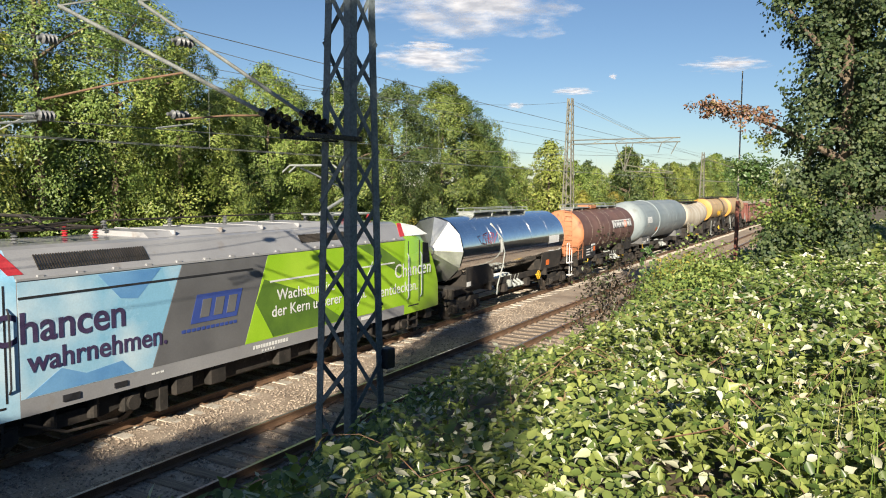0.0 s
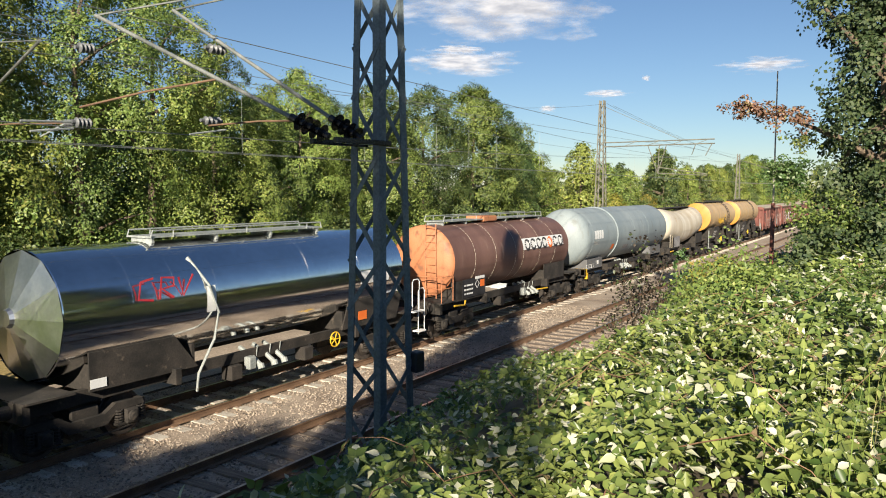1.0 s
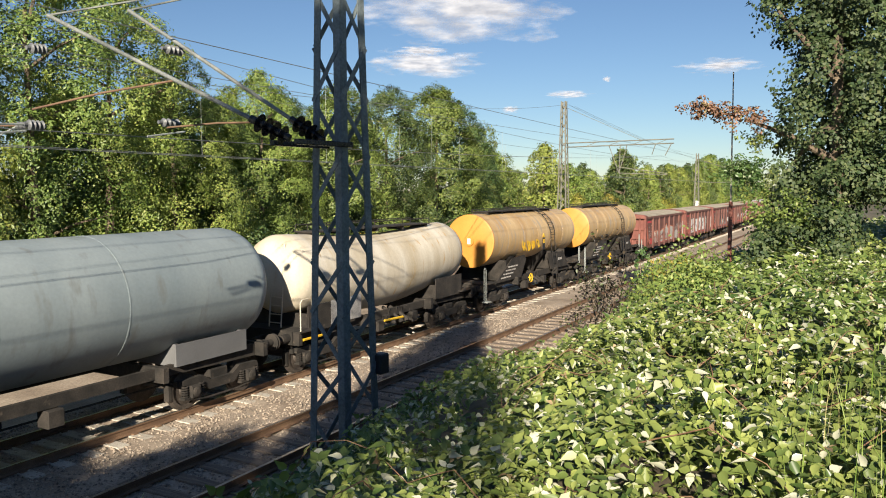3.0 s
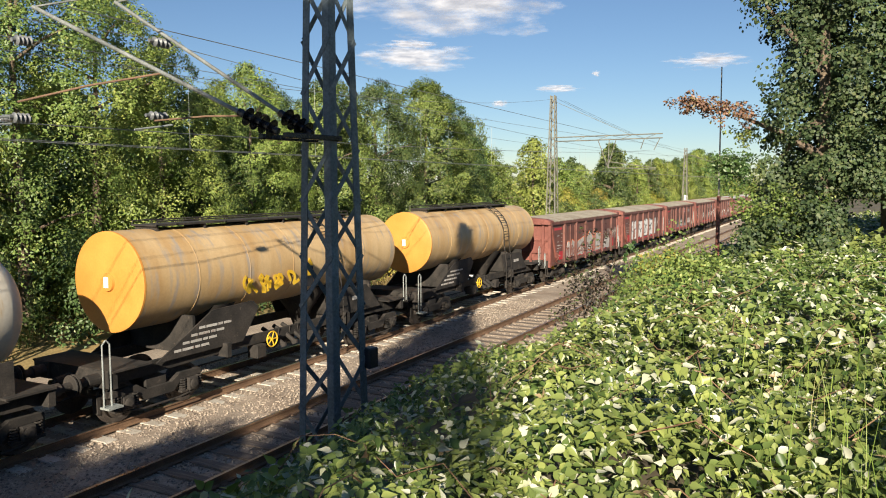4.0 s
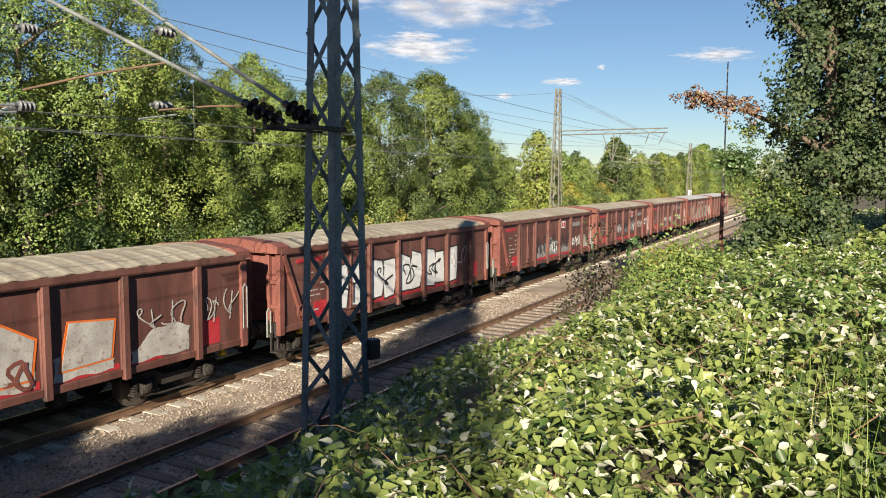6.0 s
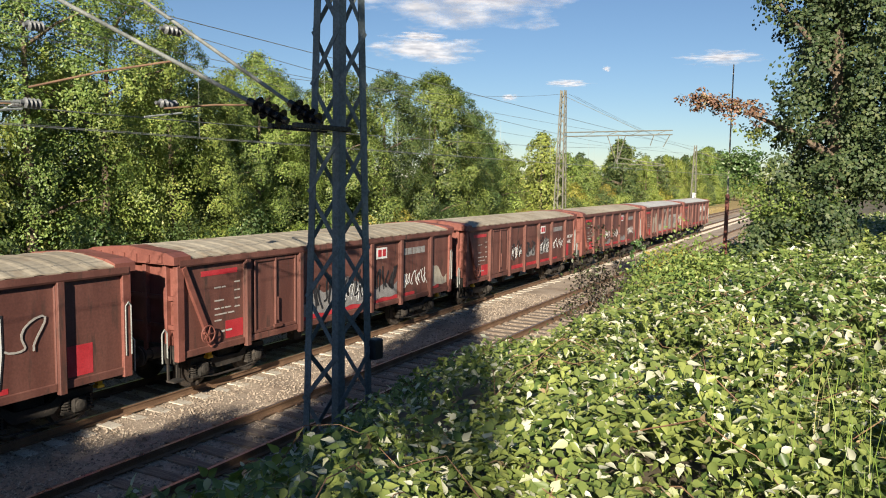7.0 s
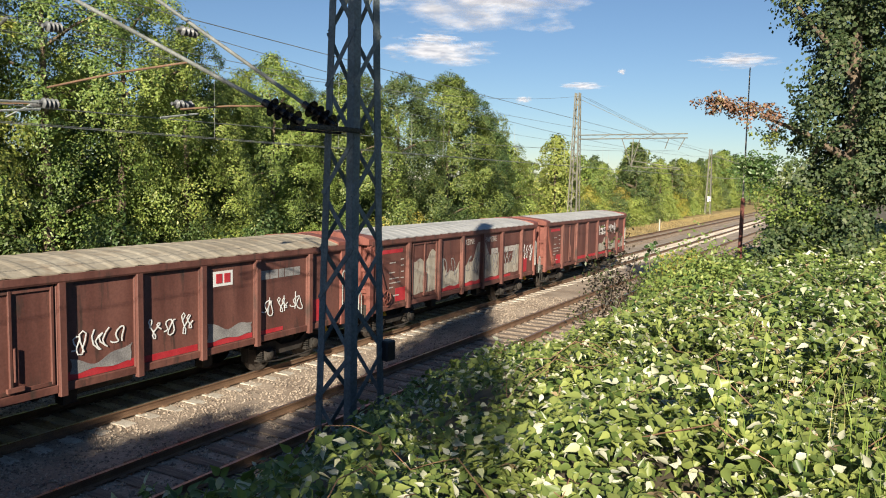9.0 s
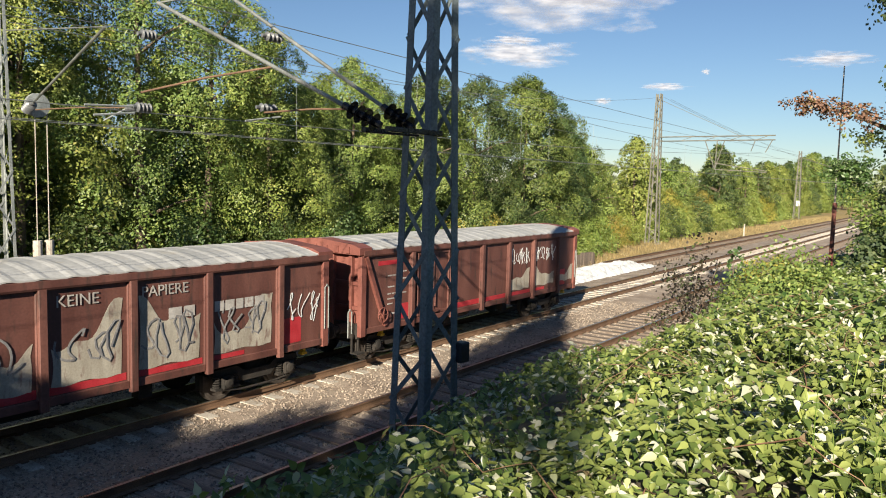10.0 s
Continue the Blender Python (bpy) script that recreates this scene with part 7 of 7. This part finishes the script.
def brambles(name, label, seed, x0, x1, y0, y1, count, size, material, three, depth=0.22, tilt=0.4, keep=None):
    g = np.random.default_rng(seed)
    x, y = g.uniform(x0, x1, count), g.uniform(y0, y1, count)
    if keep:
        ok = np.array([keep(a, b) for a, b in zip(x, y)])
        x, y = x[ok], y[ok]
    n = len(x)
    # leaves lie in flat layers on arching shoots, turned a little to the light
    z = np.array([bramble_top(a, b) for a, b in zip(x, y)]) - g.exponential(depth * 0.45, n)
    pos = np.stack([x, y, z], 1)
    nor = g.normal(size=(n, 3)) * tilt + np.array((-0.3, -0.1, 1.0))
    sizes = g.uniform(*size, n)
    ob = leaflet_mesh(name, pos, nor, sizes, material, g) if three else leaf_mesh(name, pos, nor, sizes, material, None, "", g, 0.7)
    tagged(ob, label, "brambles", kind="stuff")


near = lambda x, y: x * x + y * y > 0.9 and y < 1.55 + 0.16 * x + 0.15 * math.sin(3 * x) and noise.noise((x * 2.6, y * 2.6, 7)) > -0.5
gaps = lambda x, y: noise.noise((x * 2.0, y * 2.0, 7)) > -0.42
brambles("bramble_leaves", "dense bramble leaves, green with pale undersides and painted glints", 51, 0.4, 7.5, -3.4, 2.9, 36000, (0.03, 0.08), LEAF_BRAMBLE, True, 0.5, 0.42, near)
brambles("bramble_leaves", "dense sunlit bramble leaves over the bank", 52, 7.5, 15, -5.5, 2.6, 24000, (0.045, 0.095), LEAF_BRAMBLE, True, 0.4, 0.42, gaps)
brambles("bramble_leaves", "sunlit bramble leaves at the end of the bank", 53, 15, 34, -9, 3.2, 24000, (0.1, 0.17), LEAF_BRAMBLE, False, 0.25)
brambles("bramble_leaves", "shaded bramble leaves down the slope", 54, 0.9, 30, 1.5, 7.2, 15000, (0.05, 0.1), LEAF_BRAMBLE, True, 0.3, 0.5, lambda x, y: y > min(2.7, 1.5 + 0.16 * x))
brambles("dry_leaves", "scattered dry brown leaves among the brambles", 55, 0.6, 14, -4, 2.6, 900, (0.03, 0.06), LEAF_DEAD, True, 0.12, 0.7, near)
g = np.random.default_rng(61)
canes = thing("bramble_canes", "arching reddish bramble canes", "canes")
for k in range(150):
    x, y = g.uniform(1.2, 12), g.uniform(-2.5, 2.2)
    a, l = g.uniform(0, 6.28), g.uniform(0.5, 1.5)
    pts = []
    for u in np.linspace(0, 1, 7):
        px, py = x + l * u * math.cos(a), y + l * u * math.sin(a)
        pts.append((px, py, bramble_top(px, py) - 0.1 + 0.14 * math.sin(math.pi * u)))
    bm = bmesh.new()
    tube(bm, pts, 0.0035, 5, 0.002)
    part("cane", bm, STEM, canes, "", True)
# grass blades that stand up between the brambles
verts, faces = [], []
for k in range(420):
    cx, cy = ((4.0, 0.0), (3.5, -0.4), (2.9, -0.35), (5.2, -0.4), (4.6, -1.1), (2.3, -0.5))[k % 6]
    x, y = cx + g.normal(0, 0.45), cy + g.normal(0, 0.4)
    h, a, w = g.uniform(0.25, 0.65), g.uniform(0, 6.28), g.uniform(0.0015, 0.0042)
    z = bramble_top(x, y) - 0.15
    bx, by = math.cos(a) * h * g.uniform(0.05, 0.5), math.sin(a) * h * g.uniform(0.05, 0.5)
    i = len(verts)
    for u in (0, 0.5, 1):
        ww = w * (1 - 0.85 * u)
        verts += [(x + bx * u * u - ww * math.sin(a), y + by * u * u + ww * math.cos(a), z + h * u * (1 - 0.15 * u)), (x + bx * u * u + ww * math.sin(a), y + by * u * u - ww * math.cos(a), z + h * u * (1 - 0.15 * u))]
    faces += [(i, i + 1, i + 3, i + 2), (i + 2, i + 3, i + 5, i + 4)]
tagged(poly_mesh("grass", verts, faces, GRASS_BLADE), "thin light green grass blades", "grass", kind="stuff")
# dry grass tufts along the far side
verts, faces = [], []
for k in range(16000):
    x = 30 + 130 * g.random() ** 1.3
    y = g.uniform(20.2, 23.5)
    h, a, w = g.uniform(0.1, 0.45), g.uniform(0, 6.28), g.uniform(0.006, 0.014)
    z = ground_z(x, y) - 0.03
    i = len(verts)
    verts += [(x - w * math.sin(a), y + w * math.cos(a), z), (x + w * math.sin(a), y - w * math.cos(a), z), (x + 0.4 * h * math.cos(a), y + 0.4 * h * math.sin(a), z + h)]
    faces.append((i, i + 1, i + 2))
tagged(poly_mesh("dry_grass", verts, faces, STRAW), "dry straw-coloured grass tufts", "grass", kind="stuff")


# ---- clouds: thin white sheets far away ----
# bearing, height, width and depth in degrees
CLOUDS = [(27.24, 13.28, 24.75, 8.72), (29.94, 9.39, 14.53, 3.87), (8.72, 8.69, 9.6, 1.9), (19.3, 7.07, 6.0, 0.95), (30.37, 10.35, 7.0, 1.16), (16.57, 8.07, 1.08, 0.77), (23.65, 6.04, 2.42, 0.97)]
def cloud_mat():
    m = bpy.data.materials.new("cloud")
    m.use_nodes = True
    n, l = m.node_tree.nodes, m.node_tree.links
    out = n["Material Output"]
    n.remove(n["Principled BSDF"])
    tc, info, add, no, ln = n.new("ShaderNodeTexCoord"), n.new("ShaderNodeObjectInfo"), n.new("ShaderNodeVectorMath"), n.new("ShaderNodeTexNoise"), n.new("ShaderNodeVectorMath")
    mul = n.new("ShaderNodeMath")
    mul.operation, mul.inputs[1].default_value = "MULTIPLY", 20.0
    l.new(info.outputs["Random"], mul.inputs[0])
    sc = n.new("ShaderNodeMapping")
    sc.inputs["Scale"].default_value = (2.0, 2.2, 1)
    l.new(tc.outputs["Object"], sc.inputs[0])
    l.new(sc.outputs[0], add.inputs[0])
    l.new(mul.outputs[0], add.inputs[1])
    l.new(add.outputs[0], no.inputs["Vector"])
    no.inputs["Scale"].default_value, no.inputs["Detail"].default_value, no.inputs["Roughness"].default_value = 1.5, 8, 0.6
    ln.operation = "LENGTH"
    l.new(tc.outputs["Object"], ln.inputs[0])
    fall = n.new("ShaderNodeMapRange")
    fall.inputs[1].default_value, fall.inputs[2].default_value, fall.inputs[3].default_value, fall.inputs[4].default_value = 0.0, 1.0, 0.42, -0.4
    l.new(ln.outputs["Value"], fall.inputs[0])
    sm = n.new("ShaderNodeMath")
    l.new(no.outputs[0], sm.inputs[0])
    l.new(fall.outputs[0], sm.inputs[1])
    al = n.new("ShaderNodeMapRange")
    al.inputs[1].default_value, al.inputs[2].default_value, al.inputs[4].default_value = 0.47, 0.78, 0.92
    l.new(sm.outputs[0], al.inputs[0])
    dif, tr, mix = n.new("ShaderNodeBsdfDiffuse"), n.new("ShaderNodeBsdfTransparent"), n.new("ShaderNodeMixShader")
    # cloud shading is put into the colour: noise mixes grey and paler tones
    tone, puff = n.new("ShaderNodeValToRGB"), n.new("ShaderNodeTexNoise")
    puff.inputs["Scale"].default_value, puff.inputs["Detail"].default_value = 3.2, 5
    l.new(add.outputs[0], puff.inputs["Vector"])
    tone.color_ramp.elements[0].position, tone.color_ramp.elements[1].position = 0.38, 0.64
    tone.color_ramp.elements[0].color, tone.color_ramp.elements[1].color = (0.225, 0.245, 0.31, 1), (0.38, 0.4, 0.47, 1)
    l.new(puff.outputs[0], tone.inputs[0])
    l.new(tone.outputs[0], dif.inputs[0])
    l.new(al.outputs[0], mix.inputs[0])
    l.new(tr.outputs[0], mix.inputs[1])
    l.new(dif.outputs[0], mix.inputs[2])
    l.new(mix.outputs[0], out.inputs[0])
    return m


CLOUD = cloud_mat()
for az, el, w, h in CLOUDS:
    d = 1800.0
    c = Vector((d * math.cos(radians(az)) * math.cos(radians(el)), d * math.sin(radians(az)) * math.cos(radians(el)), 5 + d * math.sin(radians(el))))
    bm = bmesh.new()
    n = 12
    vs = [[bm.verts.new((-1 + 2 * i / n, -1 + 2 * j / n, 0.0)) for j in range(n + 1)] for i in range(n + 1)]
    for i in range(n):
        for j in range(n):
            bm.faces.new((vs[i][j], vs[i + 1][j], vs[i + 1][j + 1], vs[i][j + 1]))
    cl = part("cloud", bm, CLOUD)
    cl.matrix_basis = look(c, (0, 0, 5)) @ Matrix.Diagonal((d * math.tan(radians(w / 2)), d * math.tan(radians(h / 2)), 1, 1))
    cl.visible_shadow = False
    tagged(cl, "soft white fair-weather cloud", "cloud", kind="structure")

# ---- tracks, piece by piece ----
build_track("track_main", "main railway track with rusty rails on concrete sleepers", TRAIN_Y, -20, 320, CONCRETE, 0.26, 110)
build_track("track_near", "disused-looking railway track on weathered wooden sleepers", NEAR_Y, -20, 320, WOOD, 0.25, 60)
build_track("track_siding", "siding track on wooden sleepers in brown gravel", SIDING_Y, 46, 320, WOOD, 0.25, 60, -0.05)

# ---- what moves ----
def train_way(t):
    """Metres that the train has gone."""
    return 16.9 * t + 0.05 * t * t


def motions():
    times = sorted({round(i / 30, 4) for i in range(4)} | {round(0.2 * i, 4) for i in range(1, 51)} | {round(10 - i / 30, 4) for i in range(4)})
    for ob, front in TRAIN:
        walk(ob, [(t, pose(front - train_way(t), TRAIN_Y, 0)) for t in times])
    # wheels roll with the train
    ticks = [i / 30 for i in range(301)]
    for w, dx, r in WHEELS:
        walk(w, [(t, pose(dx, 0, r, 0, -math.degrees(train_way(t) / r), 0)) for t in ticks])


motions()
